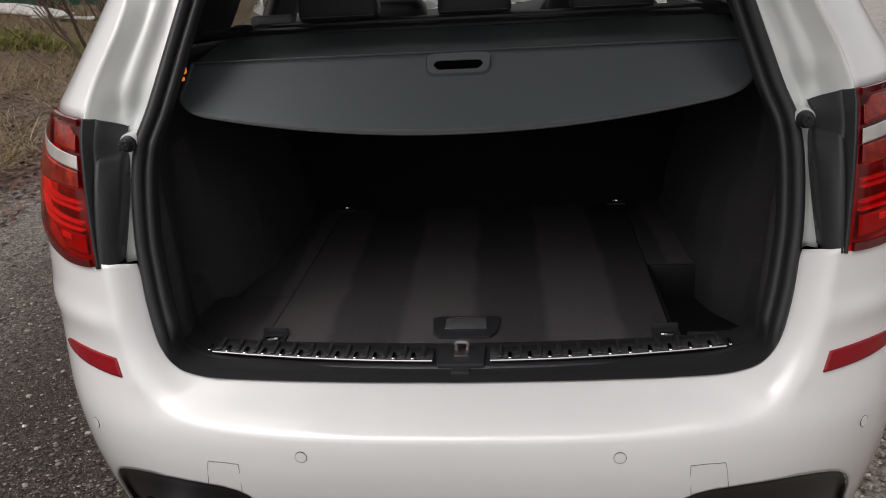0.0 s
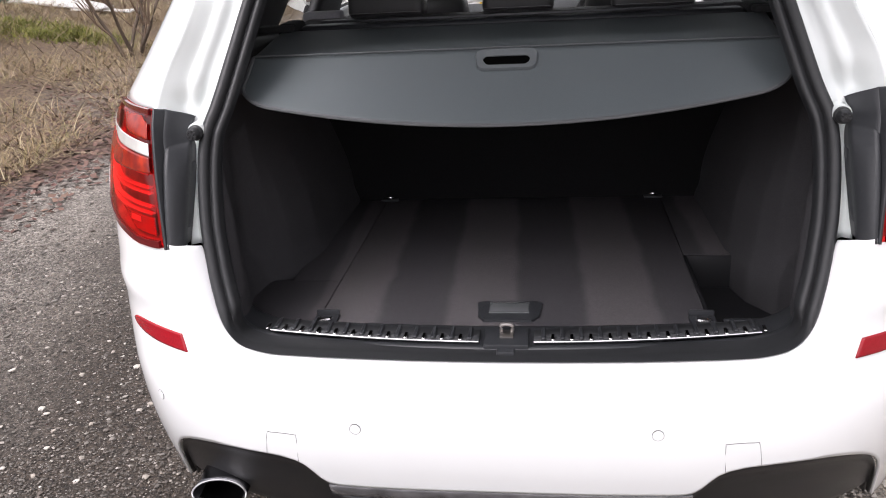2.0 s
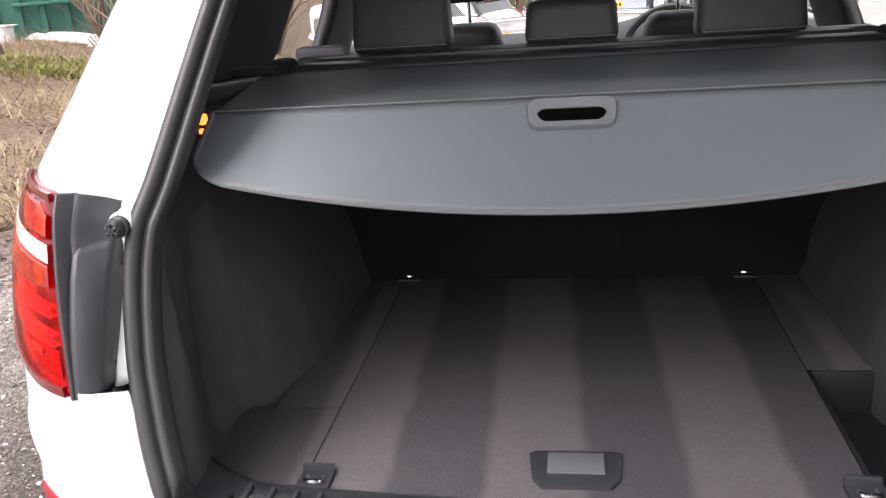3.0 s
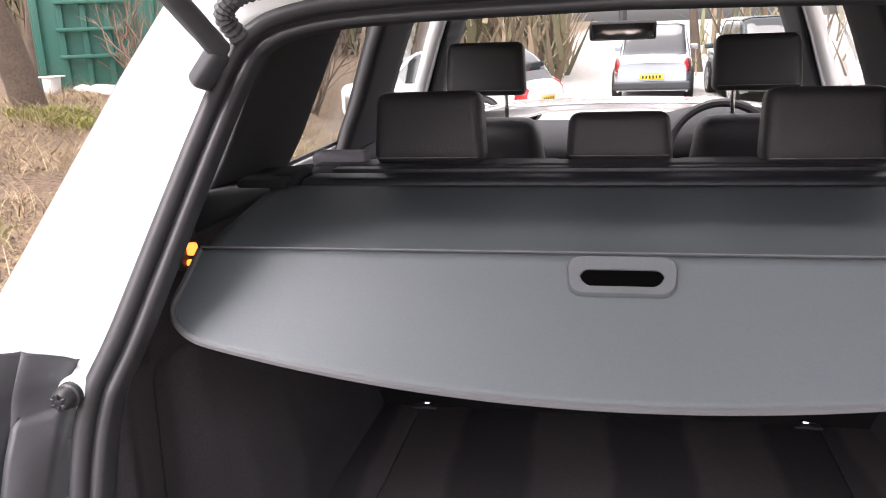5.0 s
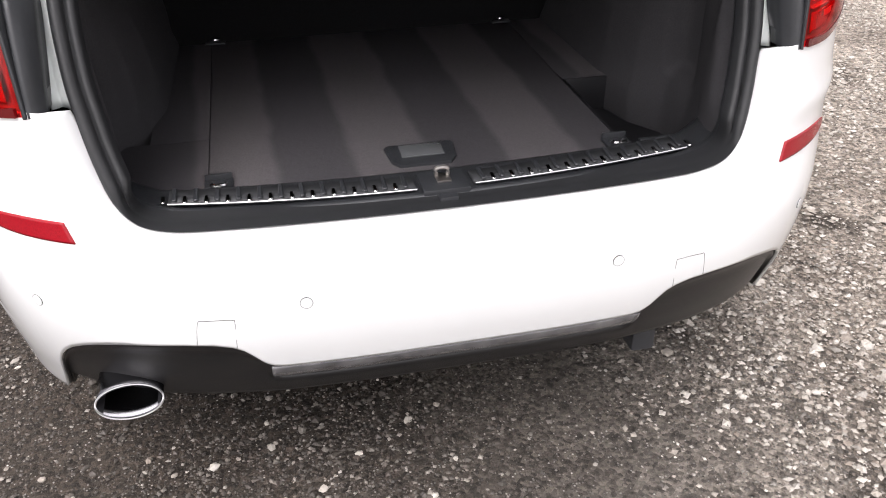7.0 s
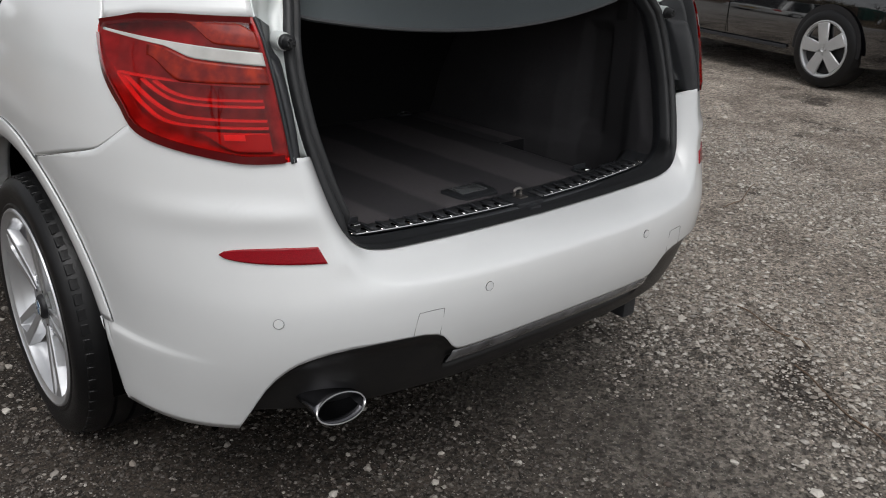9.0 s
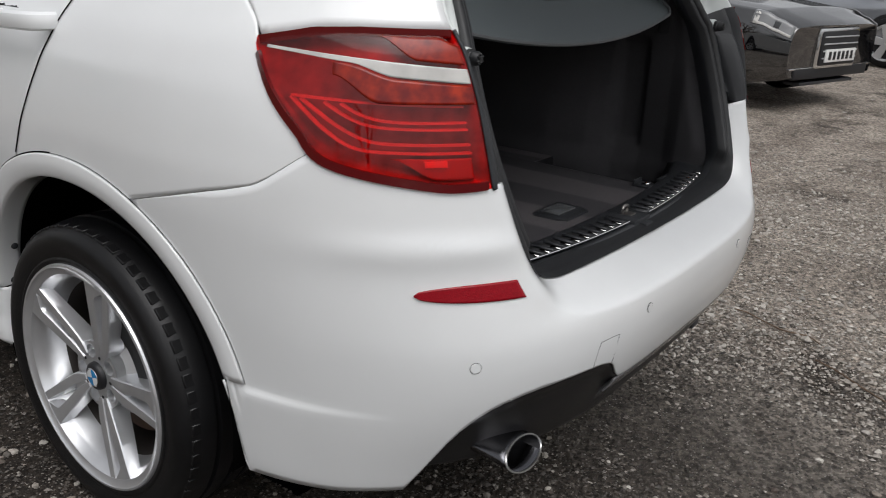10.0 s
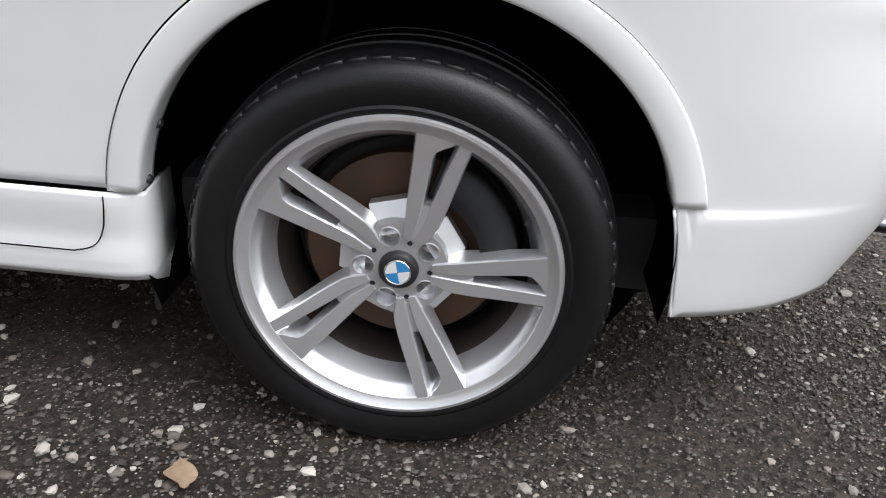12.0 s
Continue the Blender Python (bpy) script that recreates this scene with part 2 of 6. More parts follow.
# ---- the white car: its outer skin as one formula ----
# x across, y forward from the tail, z up; the tail's plan is a superellipse that meets straight sides at y = 1
NEXP, Y0, YF, NOSE = 3.5, 1.0, 3.75, 4.65
ZW = (0.16, 0.22, 0.26, 0.29, 0.36, 0.47, 0.55, 0.70, 0.80, 0.88, 0.95, 1.02, 1.09, 1.14, 1.20, 1.30, 1.40, 1.50, 1.57, 1.62)
WW = (0.80, 0.855, 0.875, 0.883, 0.888, 0.897, 0.902, 0.915, 0.925, 0.926, 0.918, 0.905, 0.880, 0.850, 0.81, 0.755, 0.70, 0.64, 0.58, 0.50)
ZT = (0.20, 0.30, 0.40, 0.45, 0.50, 0.55, 0.60, 0.66, 0.72, 0.80, 0.88, 1.00, 1.10, 1.20, 1.30, 1.40, 1.50, 1.60)
TT = (0.12, 0.08, 0.035, 0.018, 0.006, 0.0, 0.002, 0.02, 0.04, 0.06, 0.08, 0.10, 0.12, 0.17, 0.24, 0.31, 0.385, 0.46)


def smoothed(xs, ys):
    """A table read with soft corners."""
    fine = np.linspace(xs[0], xs[-1], 600)
    v = np.interp(fine, xs, ys)
    k = np.hanning(31)
    k /= k.sum()
    pad = np.pad(v, 15, mode="reflect", reflect_type="odd")
    return fine, np.convolve(pad, k, "valid")


FW, FT = smoothed(ZW, WW), smoothed(ZT, TT)


def half_width(z):
    return lerp(z, *FW)


def tail(z):
    return lerp(z, *FT)


def skin(a, z, side=-1, off=0.0):
    """A point of the outer skin. a: 0 at the middle of the tail, 1 at y = 1, then metres forward along the side."""
    w, t = half_width(z) + off, tail(z) - off
    if a <= 1:
        p = max(a, 0) * math.pi / 2
        return Vector((side * w * math.sin(p) ** (2 / NEXP), Y0 - (Y0 - t) * math.cos(p) ** (2 / NEXP), z))
    y = a
    if y <= YF:
        return Vector((side * w, y, z))
    k = min(1.0, (y - YF) / (NOSE - YF + off))
    return Vector((side * w * (1 - k ** 3.0) ** (1 / 3.0), y, z))


def ax(x, z):
    return 2 / math.pi * math.asin(min(1, (abs(x) / half_width(z)) ** (NEXP / 2)))


def ay(y, z):
    if y >= Y0:
        return y
    return 2 / math.pi * math.acos(min(1, ((Y0 - y) / (Y0 - tail(z))) ** (NEXP / 2)))


def smooth_edge(points):
    """As edge(), with a rounded line through the points."""
    p = smooth_line([(a, 0, z) for a, z in sorted((ax(v, z) if k == "x" else ay(v, z), z) for k, v, z in points)], 8)
    xs, ys = [q.x for q in p], [q.z for q in p]
    return lambda a: lerp(a, xs, ys)


def edge(points):
    """A seam over a, from ('x' or 'y', where, z) points."""
    p = sorted((ax(v, z) if k == "x" else ay(v, z), z) for k, v, z in points)
    xs, ys = [q[0] for q in p], [q[1] for q in p]
    return lambda a: lerp(a, xs, ys)


# the boot opening: half outline (x, z), and how far in it lies
OPEN = [(0, .664), (.2, .666), (.4, .672), (.47, .679), (.513, .695), (.541, .73), (.56, .79), (.572, .85), (.581, .91), (.584, 1.0),
        (.577, 1.07), (.556, 1.13), (.533, 1.21), (.50, 1.325), (.474, 1.405), (.45, 1.448), (.40, 1.473), (.285, 1.486), (0, 1.492)]


def open_y(z):
    return 0.12 + (z - 0.66) * 0.36 if z < 1.08 else 0.271 + (z - 1.08) * 0.6


OPEN_LINE = [(p.x, p.z) for p in smooth_line([(x, 0, z) for x, z in OPEN], 6)]
OPEN_XZ = np.array(OPEN_LINE)


def open_gap(x, z):
    """Distance from the boot opening's outline, seen from behind."""
    d = OPEN_XZ - np.array((abs(x), z))
    a, b = d[:-1], d[1:]
    s = b - a
    t = np.clip(-(a * s).sum(1) / (s * s).sum(1), 0, 1)
    return float(np.sqrt(((a + s * t[:, None]) ** 2).sum(1).min()))


def rolled(p, reach=0.05):
    """The skin turned in towards the opening's edge."""
    d = open_gap(p.x, p.z)
    if d < reach and p.y < 0.5:
        k = (1 - d / reach) ** 1.5
        p.y += (open_y(p.z) - p.y) * k
    return p


ARCH_Y, ARCH_Z, ARCH_OUT, ARCH_IN = 0.975, 0.36, 0.470, 0.421
FRONT_Y = 3.785


car = thing("car", "white estate car with its tailgate open, on gravel", "car")

# rear bumper: one panel round the tail, from the diffuser's edge up to the opening and the lamps
def arch_z(y, cy=ARCH_Y, r=ARCH_OUT):
    return ARCH_Z + r * max(0.0, 1 - abs((y - cy) / r) ** 2.1) ** (1 / 2.1)


TUCK = 0.455          # panels run on behind the arch trims to this radius
bump_low = edge([("x", 0, .445), ("x", .312, .4455), ("x", .330, .449), ("x", .345, .460), ("x", .358, .477), ("x", .372, .493), ("x", .39, .503), ("x", .42, .510), ("x", .47, .512), ("x", .52, .511),
                 ("x", .57, .507), ("x", .606, .500), ("x", .635, .490), ("x", .658, .477), ("x", .676, .460), ("x", .692, .435), ("x", .704, .405), ("x", .713, .365), ("x", .721, .325), ("x", .729, .288),
                 ("x", .80, .276), ("y", .536, .274), ("y", .5665, .472), ("y", .5675, .566)]
                + [("y", y, arch_z(y, r=TUCK)) for y in np.linspace(.575, .765, 12)])
SEAM_Y = (.35, .378, .40, .423, .445, .468, .52, .575, .67, .765)
SEAM_Z = (.905, .931, .914, .896, .880, .867, .852, .838, .812, .786)


def seam_z(y):
    """The line between bumper and quarter panel: a long fall to the arch, turned up towards the lamp."""
    return lerp(y, SEAM_Y, SEAM_Z)


bump_high = edge([("x", x, z) for x, z in OPEN_LINE if z <= .872] + [("x", .60, .880), ("x", .644, .886), ("x", .70, .882), ("x", .745, .885), ("y", .352, .913)]
                 + [("y", y, seam_z(y)) for y in np.linspace(.378, .765, 40)])
A_BUMP = ay(.765, .786)


HALF_COLS = sorted([A_BUMP * (i / 130) ** 1.7 for i in range(131)] + [ay(.536, .274), ay(.546, .335), ay(.556, .40), ay(.5665, .472), ay(.5675, .566), ax(.3345, .45), ax(.729, .288), ax(.713, .365), ax(.692, .435)])
BUMP_COLS = [(a, -1) for a in HALF_COLS[:0:-1]] + [(a, 1) for a in HALF_COLS]


def bumper_point(u, v):
    a, s = BUMP_COLS[round(u * (len(BUMP_COLS) - 1))]
    lo, hi = bump_low(a), bump_high(a) - 0.0003
    z = lo + (hi - lo) * v
    if a > 0.4 and lo < 0.460:           # rows gather along the lower crease
        w = ease((0.455 - lo) / 0.15)
        z += (lerp(v, (0, 13 / 44, 17 / 44, 1), (lo, 0.458, 0.476, hi)) - z) * w
    p = rolled(skin(a, z, s))
    # soft ledge round the corner at the height of the reflectors' upper edge
    if a > 0.3:
        p += (skin(a, z, s, 0.006) - skin(a, z, s)) * math.exp(-((z - 0.778) / (0.020 if z > 0.778 else 0.028)) ** 2) * ease((a - 0.26) / 0.12) * ease((0.46 - p.y) / 0.26)
    # lower crease running back from the arch
    if a > 0.35:
        n = skin(a, z, s, 0.010) - skin(a, z, s)
        p += n * 0.65 * ease((0.476 - z) / 0.018) * ease((p.y - 0.20) / 0.30)
    # shallow swage above the sensors and the flared foot of the corner
    p.y += 0.010 * math.exp(-((z - 0.655) / 0.02) ** 2) * ease((0.62 - abs(p.x)) / 0.15)
    return p


part("rear_bumper", patch(bumper_point, len(BUMP_COLS) - 1, 44), WHITE, car, thick=0.006, sharp=60)


def diffuser_point(u, v):
    s = -1 if u < 0.5 else 1
    a = ax(.7285, .30) * abs(2 * u - 1) ** 1.7
    lo = bump_low(a) - 0.003
    if v < 0.7:
        foot = min(0.335, lo - 0.012)
        z = lo + (foot - lo) * v / 0.7
        p = skin(a, z, s, -0.006)
        p.y += 0.012 * ease(v / 0.15) + 0.03 * math.exp(-((z - 0.40) / 0.012) ** 2) * (abs(p.x) < 0.33)
        return p
    k = (v - 0.7) / 0.3
    foot = min(0.335, lo - 0.012)
    p = skin(a, foot, s, -0.006)
    return Vector((p.x * (1 - 0.06 * k), p.y + 0.012 + 0.3 * k, foot - 0.07 * k * k))


part("diffuser", patch(diffuser_point, 160, 24, True), DIFFUSER, car, "scuffed dark grey plastic rear valance", thick=0.005)
def scuff_point(u, v):
    x = -0.335 + 0.67 * u
    z = 0.441 - 0.040 * v
    p = skin(ax(x, z), z, -1 if x < 0 else 1, -0.002)
    p.x = x
    p.y += 0.010 * v * v
    return p


part("valance_plate", patch(scuff_point, 60, 8, True), SCUFFED, car, "scuffed glossy grey plate under the bumper", thick=0.004)
part("tow_bar_bracket", box(0.05, 0.10, 0.06, (0.40, 0.17, 0.30), 0.008), PLASTIC, car)

def quarter_warp(y, z):
    """The rear door's shut line leans back as it rises."""
    return -0.53 * max(0, z - 0.796) * ease((y - 0.72) / 0.42) * (1 if y < 1.3 else ease((1.9 - y) / 0.6))


def side_patch(side, y0, y1, low, high, nu, nv, off=0.0, warp=True, gap=0.0007):
    def f(u, v):
        y = y0 + gap + (y1 - y0 - 2 * gap) * u
        lo, hi = low(y) + gap, high(y) - gap
        z = lo + (hi - lo) * v
        if warp:
            y += quarter_warp(y, z)
        return skin(ay(y, z), z, side, off)
    return patch(f, nu, nv, side < 0)


def over_y(points):
    xs, ys = [p[0] for p in points], [p[1] for p in points]
    return lambda y: lerp(y, xs, ys)


BELT = 1.195
quarter_low = lambda y: seam_z(y) if y < .765 else arch_z(y, r=TUCK)
quarter_high = over_y([(.377, .934), (.40, .955), (.44, 1.0), (.475, 1.05), (.498, 1.1015), (.515, 1.128), (.56, 1.165), (.62, BELT), (1.2, BELT)])
door_low = lambda y: max(0.426, arch_z(y, r=TUCK))
waist = over_y([(1.0, BELT), (1.15, BELT), (1.42, 1.15), (1.60, 1.09), (3.2, 1.09)])
for side in (-1, 1):
    part("rear_quarter_panel", side_patch(side, .378, 1.167, quarter_low, quarter_high, 100, 36), WHITE, car, thick=0.006, sharp=60)
    door = part("rear_door", side_patch(side, 1.167, 2.07, door_low, waist, 60, 36), WHITE, car, thick=0.006, sharp=60)
    shut = [(1.167 - 0.53 * (z - 0.796), z) for z in np.linspace(0.806, 1.18, 24)]
    part("door_gap", tube([skin(ay(y, z), z, side, 0.0002) for y, z in shut], 0.0019, 6, up=(0, 1, 0)), SEAM_SHADE, door)
    handle = smooth_line([(side * 0.880, 1.235, 1.072), (side * 0.920, 1.215, 1.075), (side * 0.930, 1.13, 1.078), (side * 0.920, 1.045, 1.08), (side * 0.880, 1.025, 1.08)], 5)
    part("door_handle", sweep(handle, circle(0.012, 8, 1.5)), WHITE, door)
    fdoor = part("front_door", side_patch(side, 2.07, 3.20, lambda y: 0.426, waist, 50, 24, warp=False), WHITE, car, thick=0.006, sharp=60)
    handle = smooth_line([(side * 0.890, 2.38, 1.05), (side * 0.930, 2.36, 1.055), (side * 0.940, 2.28, 1.058), (side * 0.930, 2.20, 1.06), (side * 0.890, 2.18, 1.06)], 5)
    part("door_handle", sweep(handle, circle(0.012, 8, 1.5)), WHITE, fdoor)
    fl = lambda y: 0.30 if y < FRONT_Y - ARCH_OUT or y > FRONT_Y + ARCH_OUT else arch_z(y, FRONT_Y)
    fh = over_y([(3.2, 1.10), (3.5, 1.06), (4.1, 0.98), (4.4, 0.86), (4.62, 0.70)])
    part("front_wing", side_patch(side, 3.20, 4.30, lambda y: 0.44 if y < 3.33 else fl(y), fh, 70, 20, warp=False), WHITE, car, thick=0.006, sharp=60)

    # arch trims with their turned-in lips
    for cy, name in ((ARCH_Y, "rear_arch_trim"), (FRONT_Y, "front_arch_trim")):
        def trim_point(u, v, cy=cy, side=side):
            k = min(v / 0.62, 1.0)
            r = ARCH_OUT - 0.001 - (ARCH_OUT - 0.001 - ARCH_IN) * k
            t0, t1 = [math.atan2(h, r * (1 - (h / r) ** 2.1) ** (1 / 2.1)) for h in (0.064, 0.117)]
            t = t0 + (math.pi - t1 - t0) * u
            k2 = (abs(math.cos(t)) ** 2.1 + abs(math.sin(t)) ** 2.1) ** (-1 / 2.1)
            y, z = cy + r * k2 * math.cos(t), ARCH_Z + r * k2 * math.sin(t)
            p = skin(ay(y, z), z, side, 0.0045 + 0.003 * math.sin(math.pi * k))
            if cy > 2 and y > YF:
                p.x = side * (half_width(z) + 0.006) * (1 - max(0, (y - 4.0)) * 0.12)
            if v > 0.62:
                j = (v - 0.62) / 0.38
                p.x -= side * 0.058 * j
                p.z -= 0.003 * math.sin(t) * min(1, 4 * j)
                p.y -= 0.003 * math.cos(t) * min(1, 4 * j)
            return p
        trim = part(name, patch(trim_point, 90, 16, side < 0), WHITE, car, thick=0.003, sharp=35)
        if cy < 2:
            def groove(t0, t1, r, side=side):
                out = []
                for t in np.linspace(radians(t0), radians(t1), 50):
                    k2 = (abs(math.cos(t)) ** 2.1 + abs(math.sin(t)) ** 2.1) ** (-1 / 2.1)
                    y, z = ARCH_Y + r * k2 * math.cos(t), ARCH_Z + r * k2 * math.sin(t)
                    out.append(skin(ay(y, z), z, side, 0.0004))
                return out
            part("trim_gap", tube(groove(9, 84, ARCH_OUT + .0008), 0.0016, 6), SEAM_SHADE, trim)
            part("trim_gap", tube(groove(84, 166, ARCH_OUT + .0002), 0.0005, 6), SEAM_SHADE, trim)
            for dy, dz in ((.372, .17), (.398, .075)):
                part("trim_clip", moved(lathe([(0.0001, -0.004), (0.006, -0.003), (0.008, 0.0), (0.008, 0.006)], 12), pose(side * 0.862, ARCH_Y + dy + .012, ARCH_Z + dz, 0, 0, 90)), PLASTIC, trim)

        # black liner of the wheel well, the well's deep shade put into its colour
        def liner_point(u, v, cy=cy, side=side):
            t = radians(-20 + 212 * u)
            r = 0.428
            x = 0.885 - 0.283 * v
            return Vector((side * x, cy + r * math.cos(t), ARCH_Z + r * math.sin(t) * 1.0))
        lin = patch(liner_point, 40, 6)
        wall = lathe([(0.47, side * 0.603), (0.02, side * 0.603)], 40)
        part("wheel_well_liner", join(lin, moved(wall, Matrix.Translation((0, cy, ARCH_Z)))), SEAM_SHADE, car)

    # returned edges of the bumper at the wheel well
    part("bumper_return", patch(lambda u, v, side=side: skin(ay(.536, .274) + (ay(.5665, .472) - ay(.536, .274)) * v, .274 + .198 * v, side, .0065) + Vector((-side * (.0005 + .020 * u), .0005 - .003 * u, 0)), 4, 14), WHITE, car, thick=0.004)
    # sill with the jacking cover's seam line
    def sill_point(u, v, side=side):
        y = 1.385 + 1.945 * max(0, (u - 1 / 60) / (1 - 1 / 60))
        prof = ((0.421, 0.002), (0.417, 0.009), (0.40, 0.009), (0.34, 0.002), (0.30, 0.006), (0.272, 0.004), (0.255, -0.012), (0.235, -0.06))
        k = v * (len(prof) - 1)
        i = min(int(k), len(prof) - 2)
        f = k - i
        z = prof[i][0] + (prof[i + 1][0] - prof[i][0]) * f
        o = prof[i][1] + (prof[i + 1][1] - prof[i][1]) * f
        pull = 0.018 * (1 - ease(min(1, (y - 1.385) / 0.05)))
        return Vector((side * (half_width(0.45) + o - pull - (0.13 if u < 0.01 else 0)), y + (0.01 if u < 0.01 else 0), z))
    sill = part("sill", patch(sill_point, 60, 28, side > 0), WHITE, car, thick=0.008, sharp=60)
    line = [(side * (half_width(.45) + .0085), 1.9, .315)] + [(side * (half_width(.45) + .0085), y, z) for y, z in
            ((1.55, .315), (1.50, .317), (1.468, .330), (1.452, .36), (1.447, .395), (1.446, .416))]
    part("jack_cover_seam", tube(smooth_line(line, 4), 0.0012, 6), SEAM_SHADE, sill)

    # greenhouse
    def dpillar_point(u, v, side=side):
        def across(z):
            xo = 0.655 - 0.06 * ease((z - 1.12) / 0.2) - max(0, z - 1.32) * 0.38
            a0, a1 = ax(xo, z), ay(0.96 - (z - 1.13) * 0.05, z)
            return skin(a0 + (a1 - a0) * u, z, side)
        zl = 1.13
        for _ in range(14):
            zl += 0.5 * (lerp(across(zl).y, (.25, .40, .498, .515, .56, .62, 1.0), (1.126, 1.1225, 1.103, 1.1285, 1.1655, BELT, BELT)) - zl)
        return across(zl + (1.558 - zl) * v)
    part("rear_pillar", patch(dpillar_point, 40, 30, side < 0), WHITE, car, thick=0.006, sharp=60)

    def pane_strip(y_low, y_top, y_low2, y_top2, off, z0=1.094):
        def f(u, v, side=side):
            z = z0 + (1.55 - z0) * v
            ya = y_low + (y_top - y_low) * v
            yb = y_low2 + (y_top2 - y_low2) * v
            y = ya + (yb - ya) * u
            return skin(ay(y, z), z, side, off)
        return patch(f, 14, 12, side < 0)
    panes = [part("quarter_window", pane_strip(.945, .945, 1.17, 1.13, -.004, 1.199), PANE_DARK, car),
             part("rear_door_window", pane_strip(1.48, 1.36, 2.06, 1.72, -.004), PANE, car),
             part("front_door_window", pane_strip(2.40, 2.02, 3.02, 2.50, -.004), PANE, car)]
    for pn in panes:
        pn.visible_shadow = False
    part("rear_pillar_cover", pane_strip(1.17, 1.13, 1.48, 1.36, .0), PLASTIC, car, thick=0.03)
    part("middle_pillar_cover", pane_strip(2.06, 1.72, 2.40, 2.02, .0), PLASTIC, car, thick=0.04)
    part("front_pillar", pane_strip(3.02, 2.50, 3.16, 2.62, .002), WHITE, car, thick=0.05)
    rail = [skin(ay(y, 1.555), 1.555, side, 0.004) for y in np.linspace(1.05, 2.62, 24)]
    part("roof_rail", sweep([p + Vector((-side * 0.03, 0, 0.045)) for p in rail], circle(0.016, 8, 1.2)), PLASTIC, car)
    # waist strip under the windows
    part("waist_strip", sweep([skin(ay(y, waist(y)), waist(y) + .002, side, 0.003) for y in np.linspace(0.99, 3.1, 50)], [(-.004, -.008), (.004, -.008), (.004, .008), (-.004, .008)]), PLASTIC, car)
    # door mirror
    mir = part("door_mirror", box(0.20, 0.12, 0.14, (side * 1.0, 2.86, 1.16), 0.045, 4), WHITE, car)
    part("mirror_glass", box(0.15, 0.006, 0.10, (side * 1.0, 2.797, 1.16), 0.002), CHROME, mir)

# roof, bonnet, screen, nose
def roof_point(u, v):
    x = -0.585 + 1.17 * u
    y = 0.50 - 0.05 * (1 - (x / 0.6) ** 2) + 1.95 * v
    k = (abs(x) / 0.585) ** 2.6
    return Vector((x, y, 1.652 - 0.092 * k - 0.05 * v * v + 0.01 * math.sin(3 * v)))


part("roof", patch(roof_point, 40, 40), WHITE, car, thick=0.02)


def windscreen_point(u, v):
    x = (-1 + 2 * u)
    y = 3.16 - 0.72 * v + 0.10 * (1 - x * x)
    z = 1.10 + 0.47 * v + 0.02 * (1 - x * x)
    return Vector((x * (0.78 - 0.19 * v), y, z))


ws = part("windscreen", patch(windscreen_point, 24, 12), PANE, car)
ws.visible_shadow = False


def bonnet_point(u, v):
    x = (-1 + 2 * u)
    y = 3.18 + 0.12 * (1 - x * x) + 1.22 * v
    z = 1.06 + 0.035 * (1 - x * x) - 0.05 * v - 0.10 * v ** 4 - 0.03 * abs(x) ** 4 + 0.012 * math.exp(-((abs(x) - 0.55) / 0.06) ** 2)
    return Vector((x * (0.86 - 0.10 * v * v), y, z))


part("bonnet", patch(bonnet_point, 40, 30), WHITE, car, thick=0.01)


def front_bumper_point(u, v):
    t = -1 + 2 * u
    z = 0.24 + 0.64 * v
    x = t * 0.86
    y = 4.66 - 0.32 * abs(t) ** 3 - 0.10 * abs(v - 0.35) ** 1.5 - 0.03 * v
    return Vector((x, y, z))


part("front_bumper", patch(front_bumper_point, 50, 24, True), WHITE, car, thick=0.01)
for side in (-1, 1):
    part("grille", plate_from(round_rect(0.26, 0.22, 0.05), 0.05, 0.008), CHROME, car).matrix_basis = pose(side * 0.16, 4.60, 0.74, -8, 0, 0)
    part("headlamp", box(0.34, 0.16, 0.15, (side * 0.66, 4.42, 0.76), 0.05, 4), LENS_CLEAR, car)
part("underbody", box(1.40, 3.9, 0.16, (0, 2.35, 0.30), 0.04), TRIM, car)

# ---- boot opening: jamb, seal, lamps ----
def open_path(inset=0.0, back=0.0):
    """The opening's outline, right round; inset towards its middle, back into the car."""
    half = [(x, z) for x, z in OPEN_LINE]
    ring = half + [(-x, z) for x, z in half[-2:0:-1]]
    n = len(ring)
    out = []
    for i, (x, z) in enumerate(ring):
        x0, z0 = ring[i - 1]
        x1, z1 = ring[(i + 1) % n]
        d = Vector((x1 - x0, z1 - z0)).normalized()
        k = 0.86 * ease((0.75 - z) / 0.06)
        out.append(Vector((x - d.y * inset * (1 - k), open_y(z) + back + inset * k, z + d.x * inset * (1 - k))))
    return out


def ring_band(rows):
    """A band all round the opening, through the given (inset, back) rows."""
    bm = bmesh.new()
    rings = [[bm.verts.new(p) for p in open_path(i, b)] for i, b in rows]
    n = len(rings[0])
    for a, b in zip(rings, rings[1:]):
        for k in range(n):
            bm.faces.new((a[k], a[(k + 1) % n], b[(k + 1) % n], b[k]))
    bmesh.ops.recalc_face_normals(bm, faces=bm.faces)
    return bm


part("boot_seal", ring_band([(-.004, .012), (-.003, -.004), (.004, -.011), (.012, -.010), (.016, -.003), (.018, .004), (.021, .003), (.025, -.003),
                             (.031, -.003), (.035, .004), (.037, .022)]), SEAL, car, "black rubber seal round the boot opening", sharp=70)
part("boot_aperture_trim", ring_band([(.034, .012), (.036, .020), (.033, .034), (.020, .052), (.008, .066)]), PLASTIC, car, sharp=60)

